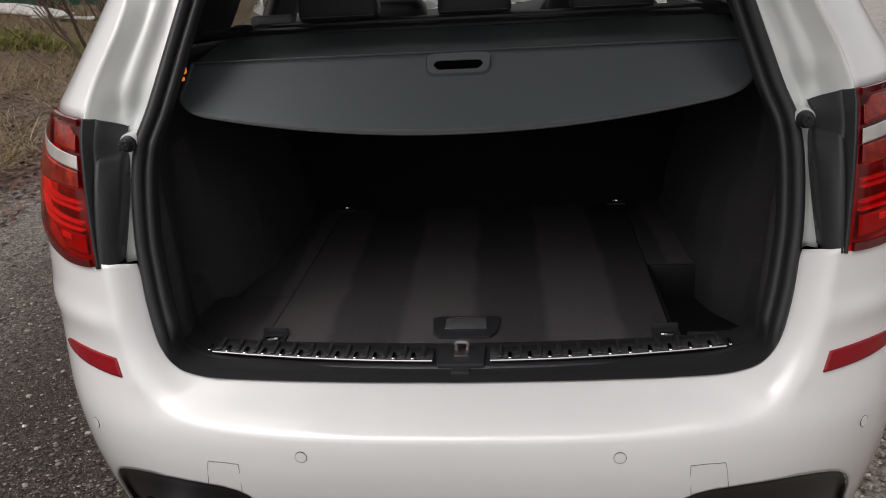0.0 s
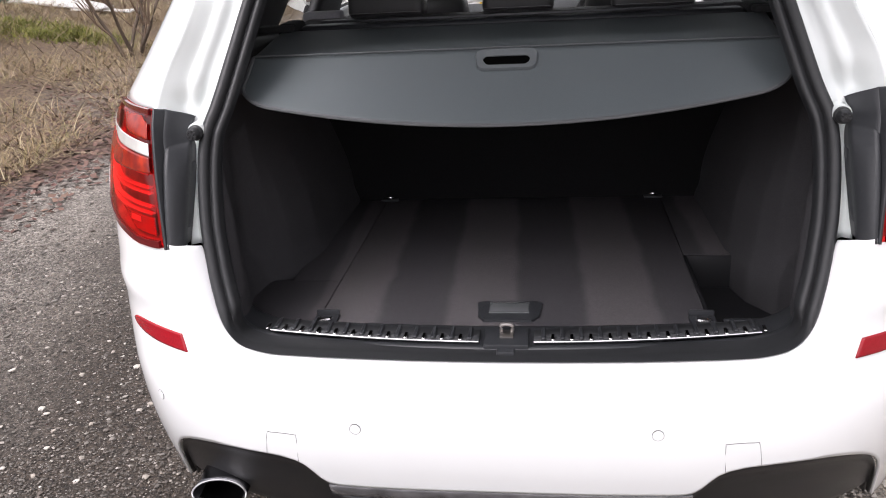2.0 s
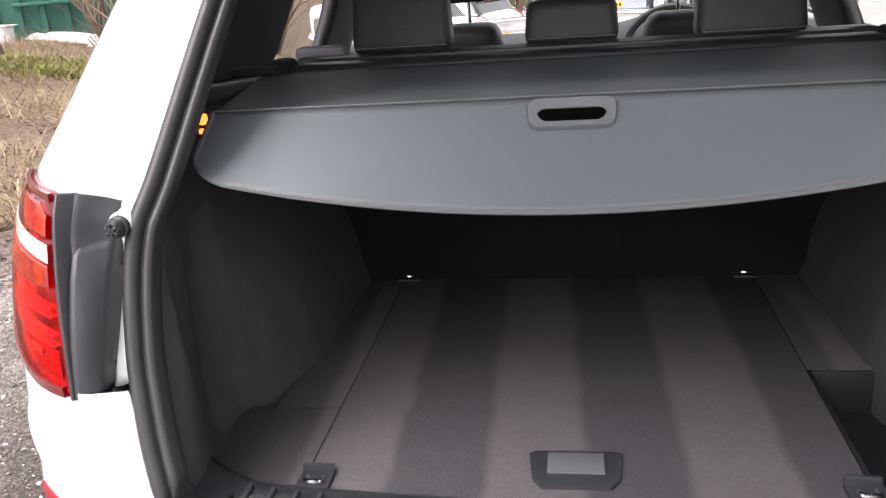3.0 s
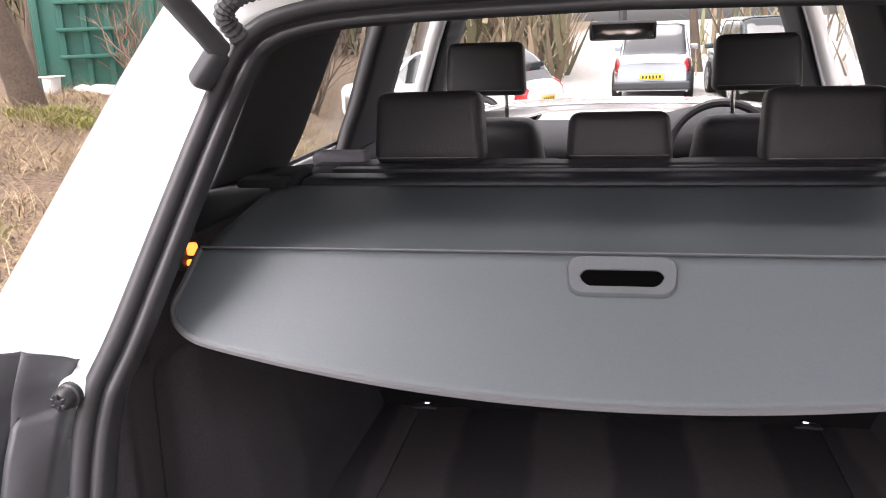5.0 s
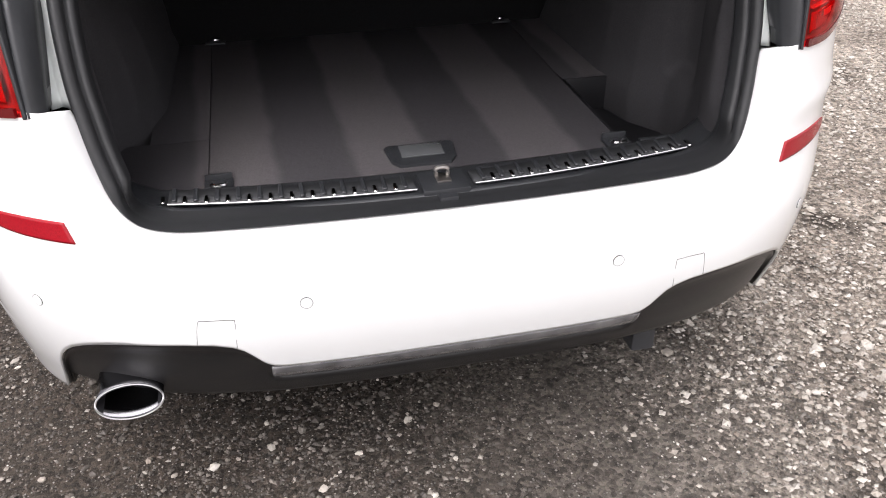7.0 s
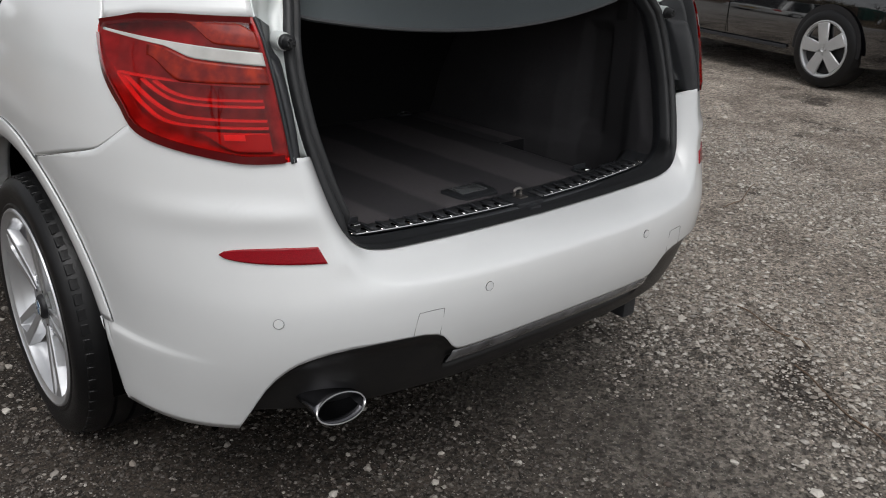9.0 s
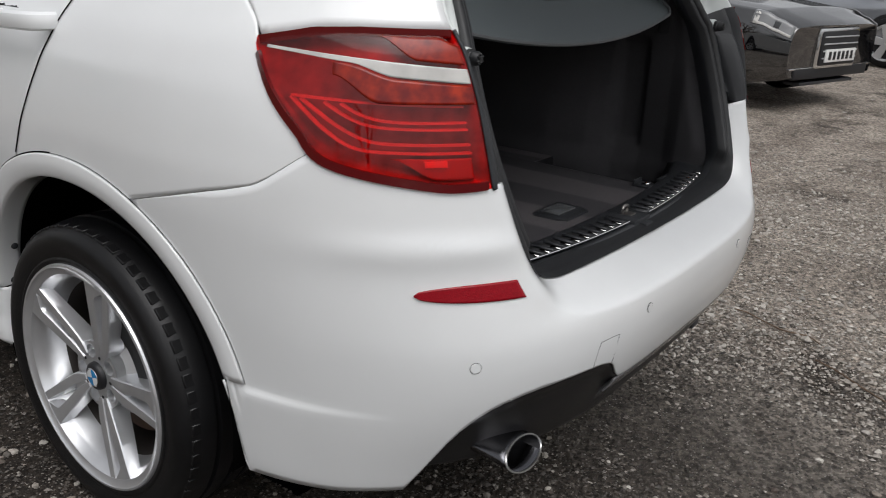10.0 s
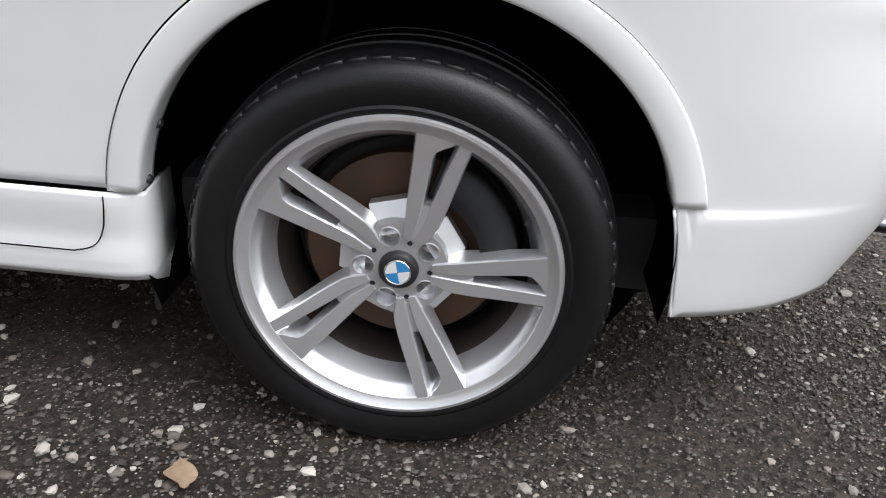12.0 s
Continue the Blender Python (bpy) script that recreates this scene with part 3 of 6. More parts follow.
for side in (-1, 1):
    # painted channel between the skin and the seal, with a step in it
    def jamb_point(u, v, side=side):
        z = 0.862 + 0.70 * v
        xi = lerp(z, [q[1] for q in OPEN_LINE], [q[0] for q in OPEN_LINE]) if z < 1.47 else 0.40
        inner = Vector((side * xi, open_y(z) + 0.008, z))
        xo = 0.655 - 0.06 * ease((z - 1.12) / 0.2) - max(0, z - 1.32) * 0.38
        outer = skin(ax(xo, z), z, side)
        share = 1 - (1 - (0.613 - xi) / (xo - xi)) * (1 - ease((z - 1.090) / 0.016))
        u *= min(1, max(0, share))
        p = inner.lerp(outer, u)
        p.y += (0.045 - 0.027 * ease((z - 1.11) / 0.06)) * math.sin(math.pi * u) ** 0.8 * (1 - 0.35 * ease((u - 0.5) / 0.4)) - 0.012 * math.exp(-((u - 0.45) / 0.12) ** 2)
        return p
    part("boot_jamb", patch(jamb_point, 20, 50, side > 0), JAMB, car, thick=0.004, sharp=70)

    sealant = []
    for z in np.linspace(1.132, 1.37, 20):
        xo = 0.655 - 0.06 * ease((z - 1.12) / 0.2) - max(0, z - 1.32) * 0.38
        sealant.append(skin(ax(xo, z), z, side) + Vector((-side * 0.004, 0.0025, 0)))
    part("jamb_sealant", tube(sealant, 0.0016, 6), SEALANT, car, "dirty beige sealant line")

    # black cover behind the lamp, fluted, with a shoulder under the stud
    def cover_point(u, v, side=side):
        z = 0.874 + (1.124 - 0.026 * (1 - u) - 0.874) * v
        stud = ease((z - 1.02) / 0.03)
        xi = 0.612 - 0.014 * v - (0.0 if z < 1.03 else -0.010 * math.exp(-((z - 1.072) / 0.020) ** 2))
        if z > 1.095:
            xi -= 0.004 * ease((z - 1.095) / 0.02)
        xo = 0.640 + 0.017 * v
        outer = skin(ax(xo, z), z, side)
        y0 = open_y(z) - 0.006 + 0.02 * v
        x = xi + (xo - xi) * u
        y = y0 + (outer.y - 0.004 - y0) * u ** 1.4 - 0.016 * math.sin(math.pi * min(1, u * 1.3)) * (1 - 0.6 * stud) * math.sin(math.pi * min(1, 0.12 + v))
        # raised panel below the shoulder, a groove between it and the lamp
        y -= 0.011 * ease((1.052 - z) / 0.008) * ease((0.66 - u) / 0.06) * ease((u - 0.04) / 0.06)
        y += 0.006 * math.exp(-((u - 0.80) / 0.08) ** 2)
        if u < 0.06:
            y += 0.02
        return Vector((side * x, y, z))
    part("lamp_back_cover", patch(cover_point, 48, 70, side > 0), PLASTIC, car, "matt black plastic cover beside the lamp", thick=0.006, sharp=50)
    stud = join(lathe([(0.001, -0.008), (0.009, -0.008), (0.0122, -0.003), (0.0126, 0.006), (0.0145, 0.008), (0.0148, 0.016), (0.0125, 0.030)], 20),
                *[moved(box(0.004, 0.003, 0.006, (-0.0085, 0, 0.007), 0.001, 1), Matrix.Rotation(k * math.pi / 3, 4, "X")) for k in range(6)],
                lathe([(0.001, -0.0105), (0.0045, -0.010), (0.005, 0.0)], 10))
    part("rubber_stop", moved(stud, pose(side * 0.585, 0.243, 1.075, 0, 0, 90)), SEAL, car)
    part("stop_seat", moved(lathe([(0.001, 0.0), (0.016, 0.0), (0.0175, 0.004), (0.017, 0.03)], 28), pose(side * 0.586, 0.258, 1.075, 0, 0, 90)), JAMB, car)

    # body lamp: lens shell with its bands laid on it
    lamp_low = smooth_edge([("x", .638, .8785), ("x", .70, .8745), ("x", .745, .8795), ("y", .352, .910), ("y", .40, .958), ("y", .44, 1.003), ("y", .475, 1.053), ("y", .498, 1.092)])
    lamp_high = edge([("x", .658, 1.125), ("x", .74, 1.125), ("y", .40, 1.121), ("y", .498, 1.102)])
    A1 = ay(.498, 1.097)

    def lamp_in(z):
        return ax(.638 + (z - .879) * .07, z)

    def lens(z0, z1, u0=0.0, u1=1.0, out=0.004, nu=30, nv=8, side=side):
        """A band of the lamp between two heights (functions of u), following the lamp's surface."""
        def f(u, v):
            uu = u0 + (u1 - u0) * u
            a_mid = lamp_in(1.0) + (A1 - lamp_in(1.0)) * uu
            lo, hi = max(z0(uu), lamp_low(a_mid) + .003), min(z1(uu), lamp_high(a_mid) - .003)
            z = lo + max(hi - lo, 0.0005) * v
            a = lamp_in(z) + (A1 - lamp_in(z)) * uu
            return skin(a, z, side, out)
        return patch(f, nu, nv, side < 0)

    def lamp_shell(u, v, side=side):
        a_mid = lamp_in(1.0) + (A1 - lamp_in(1.0)) * u
        z = lamp_low(a_mid) + (lamp_high(a_mid) - lamp_low(a_mid)) * v
        a = lamp_in(z) + (A1 - lamp_in(z)) * u
        rim = min(u, v, 1 - v, 1.0) if u < 0.5 else min(1 - u, v, 1 - v)
        return skin(a, z, side, 0.001 + 0.006 * ease(min(1, rim / 0.06)))

    def chamber_point(u, v, side=side):
        a_mid = lamp_in(1.0) + (A1 - lamp_in(1.0)) * u
        z = lamp_low(a_mid) + (lamp_high(a_mid) - lamp_low(a_mid)) * v
        a = lamp_in(z) + (A1 - lamp_in(z)) * u
        rim = min(u, v, 1 - v) if u < 0.5 else min(1 - u, v, 1 - v)
        return skin(a, z, side, 0.000 - 0.022 * ease((rim - 0.02) / 0.10))
    lamp = part("tail_lamp", patch(chamber_point, 60, 40, side < 0), CHAMBER, car, "red and clear wraparound tail lamp", thick=0.01, sharp=60)
    lens_cover = part("red_lens", patch(lamp_shell, 60, 40, side < 0), RED_GLASS, lamp, "clear red outer lens", sharp=60)
    lens_cover.visible_shadow = False
    part("lens_border", join(*[sweep([skin(lamp_in(z) + (A1 - lamp_in(z)) * u, z, side, 0.004) for u, z in run], [(-.003, -.007), (.003, -.007), (.003, .007), (-.003, .007)]) for run in (
        [(u, lamp_low(lamp_in(1.0) + (A1 - lamp_in(1.0)) * u) + .007) for u in np.linspace(0.02, .98, 40)],
        [(u, lamp_high(lamp_in(1.0) + (A1 - lamp_in(1.0)) * u) - .006) for u in np.linspace(0.02, .98, 40)])]), LENS_DARK, lamp, "dark red lens border")
    # clear band: deep near the tailgate, a thin blade towards the tip
    w1 = lambda u: 1.067 + 0.026 * u
    w0 = lambda u: w1(u) - 0.0225 + 0.0140 * ease((u - 0.36) / 0.20) + 0.004 * ease((u - 0.5) / 0.45)
    part("clear_band", lens(w0, w1, 0.012, 0.94, 0.0076, 48), LENS_CLEAR, lamp, thick=0.001)
    part("amber_indicator", lens(lambda u: 1.014 + 0.040 * ease((u - 0.44) / 0.20), lambda u: w0(u) - 0.0025, 0.015, 0.64, 0.0078), LENS_AMBER, lamp, thick=0.001)
    part("amber_reflector", lens(lambda u: w1(u) + 0.006 + 0.03 * ease((u - 0.24) / 0.16), lambda u: 1.114 - 0.012 * ease((0.10 - u) / 0.08), 0.018, 0.40, 0.0076), LENS_AMBER, lamp, thick=0.001)
    part("reversing_reflector", lens(lambda u: 0.893 + 0.034 * ease((u - 0.22) / 0.20), lambda u: 0.928, 0.07, 0.42, -0.003), LENS_RED, lamp, thick=0.002)
    part("reversing_bulb", lens(lambda u: 0.914, lambda u: 0.925, 0.18, 0.28, 0.000), GUIDE, lamp, thick=0.001)
    nested = (((.07, .936), (.36, .937), (.56, .942), (.68, .967), (.76, .994), (.82, 1.016)),
              ((.07, .949), (.34, .950), (.50, .954), (.62, .973), (.72, .998), (.78, 1.014)),
              ((.07, .973), (.34, .974), (.49, .978), (.57, .987), (.64, 1.001), (.68, 1.011)),
              ((.07, .984), (.32, .984), (.45, .987), (.54, .996), (.61, 1.010)),
              ((.07, 1.009), (.40, 1.012), (.82, 1.018)))
    lines = []
    for pts in nested:
        lines.append([(q.x, q.z) for q in smooth_line([(u, 0, z) for u, z in pts], 7)])
        run = [skin(lamp_in(z) + (A1 - lamp_in(z)) * u, z, side, -0.004) for u, z in lines[-1]]
        part("light_guide", sweep(run, [(-.006, -.0017), (.003, -.0017), (.003, .0017), (-.006, .0017)], up=(0, 0, 1)), GUIDE, lamp)
    for a, b in ((lines[0], lines[1]), (lines[2], lines[3])):
        def ribbon(u, v, a=a, b=b):
            p, q = [tuple(np.array(l[min(int(u * (len(l) - 1)), len(l) - 2)]) * (1 - f) + np.array(l[min(int(u * (len(l) - 1)), len(l) - 2) + 1]) * f)
                    for l in (a, b) for f in (u * (len(l) - 1) - min(int(u * (len(l) - 1)), len(l) - 2),)]
            uu, z = p[0] + (q[0] - p[0]) * v, p[1] + (q[1] - p[1]) * v
            return skin(lamp_in(z) + (A1 - lamp_in(z)) * uu, z, side, -0.008)
        part("guide_plate", patch(ribbon, 40, 3, side < 0), GUIDE_DULL, lamp, thick=0.001)

    # reflector in the bumper
    def refl_point(u, v, side=side):
        x = .607 + .155 * u
        mid = .704 + .002 * u
        h = 0.0150 * math.sqrt(max(0, 1 - u ** 3.4)) + 0.0008
        z = mid + h * (2 * v - 1) - 0.002 * u * u
        return rolled(skin(ax(x + 0.012 * (v - .5) * (1 - u), z), z, side, 0.003))
    part("reflector", patch(refl_point, 24, 8, side < 0), REFLECTOR, car, "slim red bumper reflector", thick=0.008)
    # parking sensors and the towing-eye flap
    for sx, sz in ((.265, .585), (.692, .572)):
        p = skin(ax(sx, sz), sz, side)
        q = skin(ax(sx + .004, sz), sz, side) - skin(ax(sx - .004, sz), sz, side)
        turn = math.degrees(math.atan2(q.y * side, q.x * side))
        ring = lathe([(0.0100, -0.0006), (0.0103, -0.0011), (0.0106, -0.0006), (0.0106, 0.004)], 28)
        s = part("parking_sensor", moved(lathe([(0.0001, -0.0016), (0.0092, -0.0016), (0.0098, -0.0006), (0.0098, 0.006)], 28), Matrix.Translation(p) @ pose(0, 0, 0, 0, 0, 90 + turn)), WHITE, car)
        part("sensor_ring", moved(ring, Matrix.Translation(p) @ pose(0, 0, 0, 0, 0, 90 + turn)), PLASTIC, s)
    flap = []
    for x, z in ((.384, .502), (.380, .558), (.386, .564), (.428, .564), (.438, .560), (.446, .513)):
        flap.append(skin(ax(x, z), z, side, 0.0005))
    part("towing_eye_flap_seam", tube(smooth_line(flap, 4), 0.00042, 5), SEAM_SHADE, car)

# exhaust on the left
def exhaust_shell(scale, inner):
    path = [(-0.588, 0.40, 0.392), (-0.587, 0.30, 0.382), (-0.586, 0.18, 0.377), (-0.585, 0.085, 0.370)]
    sec = [(0.060 * scale * math.cos(t), 0.025 * scale * math.sin(t)) for t in np.linspace(0, 2 * math.pi, 33)[:-1]]
    bm = sweep(smooth_line(path, 6), sec, cap=False)
    for v in bm.verts:
        if v.co.y < 0.16:
            v.co.y += (v.co.z - 0.370) * 0.7 * ease((0.16 - v.co.y) / 0.08)
    return bm


ex = part("exhaust_pipe", exhaust_shell(0.95, False), DARK_STEEL, car, "oval dark steel exhaust tip with a bright rim", thick=0.002)
part("bright_rim", tube([(-0.585 + 0.057 * math.cos(t), 0.085 + 0.7 * 0.0238 * math.sin(t), 0.370 + 0.0238 * math.sin(t)) for t in np.linspace(0, 2 * math.pi, 41)[:-1]], 0.0021, 6, True), material("brushed_steel", (0.50, 0.50, 0.50), 0.28, metal=1.0, stain=0.3, stain_size=20), ex)
part("pipe_bore", exhaust_shell(0.895, True), INK, ex)
part("exhaust_shield", box(0.22, 0.20, 0.02, (-0.585, 0.30, 0.435), 0.008), PLASTIC, car)
part("silencer", moved(lathe([(0.02, -0.42), (0.10, -0.40), (0.11, -0.35), (0.11, 0.35), (0.10, 0.40), (0.02, 0.42)], 24), pose(-0.05, 0.52, 0.33)), STEEL, car)

# ---- wheels ----
def wheel_at(y, side, spin=0.0):
    """Alloy wheel with five pairs of spokes; built at the left, turned for the right."""
    R, rim = 0.337, 0.257
    # built facing -x; angles run as seen from outside
    def at(r, ang, x):
        t = radians(ang)
        return Vector((x, -r * math.cos(t), r * math.sin(t)))
    bms = [lathe([(rim, 0.004), (rim + .003, -0.005), (rim, -0.011), (0.252, -0.0115), (0.2485, -0.0075), (0.235, -0.0035), (0.2325, 0.000), (0.2285, 0.012), (0.2245, 0.016), (0.2205, 0.026), (0.213, 0.046), (0.207, 0.062)], 96)]
    barrel_bm = bms[0]
    face = lambda r: 0.0150 - 0.0195 * ((r - 0.05) / 0.20)          # hub lies deeper than the rim
    spokes = []

    def spoke(c, near, far, depth):
        """One spoke about the pair's axis at angle c: near and far edges as (along, sideways) rows; flat face, small chamfer, deep flanks."""
        bm = bmesh.new()
        rings = []
        t = radians(c)
        d, n = Vector((0, -math.cos(t), math.sin(t))), Vector((0, math.sin(t), math.cos(t)))
        along = sorted({p[0] for p in near} | {p[0] for p in far} | set(np.linspace(near[0][0], near[-1][0], 16)))
        for q in along:
            lo, hi = lerp(q, [p[0] for p in near], [p[1] for p in near]), lerp(q, [p[0] for p in far], [p[1] for p in far])
            k = (q - along[0]) / (along[-1] - along[0])
            dep = depth * (1 - 0.5 * k)
            sec = ((lo - .0035, dep), (lo - .0008, .003), (lo + .0012, 0), (hi - .0012, 0), (hi + .0008, .003), (hi + .0035, dep))
            row = []
            for w, x in sec:
                r = math.hypot(q, w)
                f = min(1.0, 0.2475 / r)
                row.append(bm.verts.new((d * q + n * w) * f + Vector((face(r * f) + x, 0, 0))))
            rings.append(row)
        for a, b in zip(rings, rings[1:]):
            for j in range(len(a)):
                bm.faces.new((a[j], a[(j + 1) % len(a)], b[(j + 1) % len(b)], b[j]))
        bm.faces.new(rings[0])
        bm.faces.new(rings[-1][::-1])
        bmesh.ops.recalc_face_normals(bm, faces=bm.faces)
        return bm

    def slab(points, deep):
        bm = bmesh.new()
        top = [bm.verts.new(p) for p in points]
        bot = [bm.verts.new(p + Vector((deep, 0, 0))) for p in points]
        m = len(points)
        bm.faces.new(top)
        for i in range(m):
            bm.faces.new((top[i], top[(i + 1) % m], bot[(i + 1) % m], bot[i]))
        bmesh.ops.recalc_face_normals(bm, faces=bm.faces)
        return bm
    for k in range(5):
        c = 69.0 - 72 * k + spin
        # the broad spoke flares along the rim to meet its slim neighbour
        spokes.append(spoke(c, ((.052, .003), (.085, .004), (.105, .0075), (.150, .017), (.198, .0275), (.208, .0265), (.218, .019), (.228, .009), (.236, .0035), (.250, .003)),
                            ((.052, .016), (.085, .025), (.146, .043), (.205, .0595), (.232, .068), (.250, .073)), 0.046))
        spokes.append(spoke(c, ((.052, -.016), (.075, -.025), (.092, -.0275), (.125, -.0265), (.165, -.0235), (.250, -.0185)),
                            ((.052, -.003), (.105, -.0035), (.126, -.0025), (.200, .0005), (.228, .001), (.250, .001)), 0.042))
        # bridge that closes the slot at the hub, and the sunk web towards the next pair
        spokes.append(slab([at(math.hypot(q, w), c + math.degrees(math.atan2(w, q)), face(q) + dx) for q, w, dx in
                            ((.062, -.010, .002), (.062, .010, .002), (.108, .011, .003), (.119, .0095, .010), (.119, -.0035, .010), (.108, -.006, .003))], 0.036))
        g = c - 36
        spokes.append(slab([at(r, g + d, x) for r, d, x in ((.060, -22, .029), (.060, 22, .029), (.088, 20, .042), (.106, 17, .056), (.106, -18, .056), (.088, -20, .042))], 0.022))
    # hub plate with five bolt holes
    hub = bmesh.new()
    loops = []
    for cy2, cz2, rr, n in [(0, 0, 0.079, 60), (0, 0, 0.0325, 40)] + [tuple(at(0.0565, 107 - 72 * k + spin, 0)[1:]) + (0.0165, 24) for k in range(5)]:
        vs = [hub.verts.new((0.0175, cy2 + rr * math.cos(2 * math.pi * i / n), cz2 + rr * math.sin(2 * math.pi * i / n))) for i in range(n)]
        loops.append([hub.edges.new((vs[i], vs[(i + 1) % n])) for i in range(n)])
    bmesh.ops.triangle_fill(hub, use_beauty=True, edges=[e for l in loops for e in l])
    for l in loops:
        r = bmesh.ops.extrude_edge_only(hub, edges=l)
        for v in r["geom"]:
            if isinstance(v, bmesh.types.BMVert):
                v.co.x += 0.045
    bmesh.ops.recalc_face_normals(hub, faces=hub.faces)
    root = part("wheel", hub, ALLOY, car, "silver five double-spoke alloy wheel", sharp=28)
    for i, sp in enumerate(spokes):
        part(("spoke", "spoke", "spoke_web", "spoke_web")[i % 4], sp, ALLOY, root, sharp=28)
    kids = [part("rim_barrel", barrel_bm, BARREL, root, "polished silver rim", sharp=35)]
    part("barrel_inside", lathe([(0.207, 0.0615), (0.203, 0.07), (0.198, 0.10), (0.196, 0.15), (0.232, 0.20), (0.250, 0.215), (rim, 0.22)], 72), BARREL_IN, root, "dark brown inside of the rim")
    # tyre with shoulder, grooves and tread blocks
    prof = [(q * (1.0 if q < 0.27 else 1.0 + 0.025 * (q - 0.27) / 0.065), w) for q, w in [(0.248, 0.004), (0.256, -0.004), (0.262, -0.008), (0.268, -0.0085), (0.272, -0.006), (0.285, -0.010), (0.300, -0.011), (0.312, -0.007), (0.322, 0.003), (0.330, 0.020),
            (0.3345, 0.045), (0.336, 0.062), (0.328, 0.064), (0.328, 0.072), (0.337, 0.074), (0.337, 0.112), (0.328, 0.114), (0.328, 0.122), (0.337, 0.124), (0.337, 0.160), (0.328, 0.162),
            (0.328, 0.170), (0.336, 0.172), (0.3345, 0.195), (0.328, 0.220), (0.312, 0.240), (0.262, 0.230)]]
    tyre_bm = lathe(prof, 120)
    kids.append(part("tyre", tyre_bm, TYRE, root, "black road tyre with worn sidewall", sharp=30))
    blocks = []
    for i in range(60):
        b = box(0.042, 0.0265, 0.006, (0.031, 0, 0.3385), 0.0015, 1)
        for v in b.verts:
            v.co.z -= max(0, 0.040 - v.co.x) ** 2 * 5.0
        moved(b, Matrix.Rotation(2 * math.pi * i / 60, 4, "X"))
        blocks.append(b)
    kids.append(tagged(part("tread", join(*blocks), TYRE, root), kind="stuff"))
    disc = join(lathe([(0.02, 0.082), (0.085, 0.082), (0.090, 0.088), (0.092, 0.100), (0.165, 0.100), (0.166, 0.122), (0.09, 0.122)], 64))
    kids.append(part("brake_disc", disc, RUST, root, "rusty brown brake disc"))
    kids.append(part("dust_shield", lathe([(0.05, 0.135), (0.18, 0.135), (0.19, 0.145)], 40), TRIM, root))
    cal = patch(lambda u, v: at(0.13 + 0.058 * v, 10 + 62 * u, 0.085), 12, 2)
    kids.append(part("brake_caliper", cal, TRIM, root, thick=0.05))
    for k in range(5):
        g = 108 - 72 * k + spin
        pos = at(0.0565, g - 1, 0.0)
        pocket = lathe([(0.0168, 0.0215), (0.0166, 0.0165), (0.0182, 0.0172)], 24)
        bolt = join(lathe([(0.0001, 0.036), (0.0085, 0.036), (0.0095, 0.040), (0.0095, 0.055)], 6), lathe([(0.0165, 0.052), (0.0001, 0.052)], 24))
        kids.append(part("wheel_bolt", moved(bolt, Matrix.Translation(pos)), STEEL, root))
        kids.append(part("bolt_pocket", moved(pocket, Matrix.Translation(pos)), ALLOY, root))
        q = at(0.050, g - 37, 0.0)
        kids.append(part("spoke_hole", moved(lathe([(0.0001, 0.0155), (0.0038, 0.0155), (0.0044, 0.0148)], 12), Matrix.Translation(q)), INK, root))
    cap = lathe([(0.0001, 0.0035), (0.012, 0.0035), (0.0215, 0.0045), (0.028, 0.0065), (0.0315, 0.010), (0.0325, 0.018)], 48)
    kids.append(part("centre_cap", cap, INK, root, "black round centre cap"))
    for q in range(4):
        sector = patch(lambda u, v, q=q: at(0.0009 + 0.0185 * v, 12 + 90 * q + 90 * u, 0.0030 + 0.0006 * v * v), 12, 3)
        kids.append(part("cap_emblem_field", sector, BLUE if q % 2 == 0 else BADGE_WHITE, root))
    kids.append(part("cap_ring", lathe([(0.0195, 0.0034), (0.0207, 0.0026), (0.0215, 0.0036)], 40), CHROME, root))
    valve = tube([at(0.228, 29 + spin, 0.03), at(0.216, 27 + spin, 0.012)], 0.0045, 8)
    kids.append(part("valve", valve, RUBBER, root))
    root.matrix_basis = pose(-0.920, y, 0.338) if side < 0 else pose(0.920, y, 0.338, 0, 0, 180)
    return root


for y, sp in ((ARCH_Y, 0.0), (FRONT_Y, 31.0)):
    for side in (-1, 1):
        wheel_at(y, side, sp if side < 0 else sp + 17)
part("mud_guard", box(0.16, 0.012, 0.08, (-0.76, 1.405, 0.215), 0.004), PLASTIC, car)

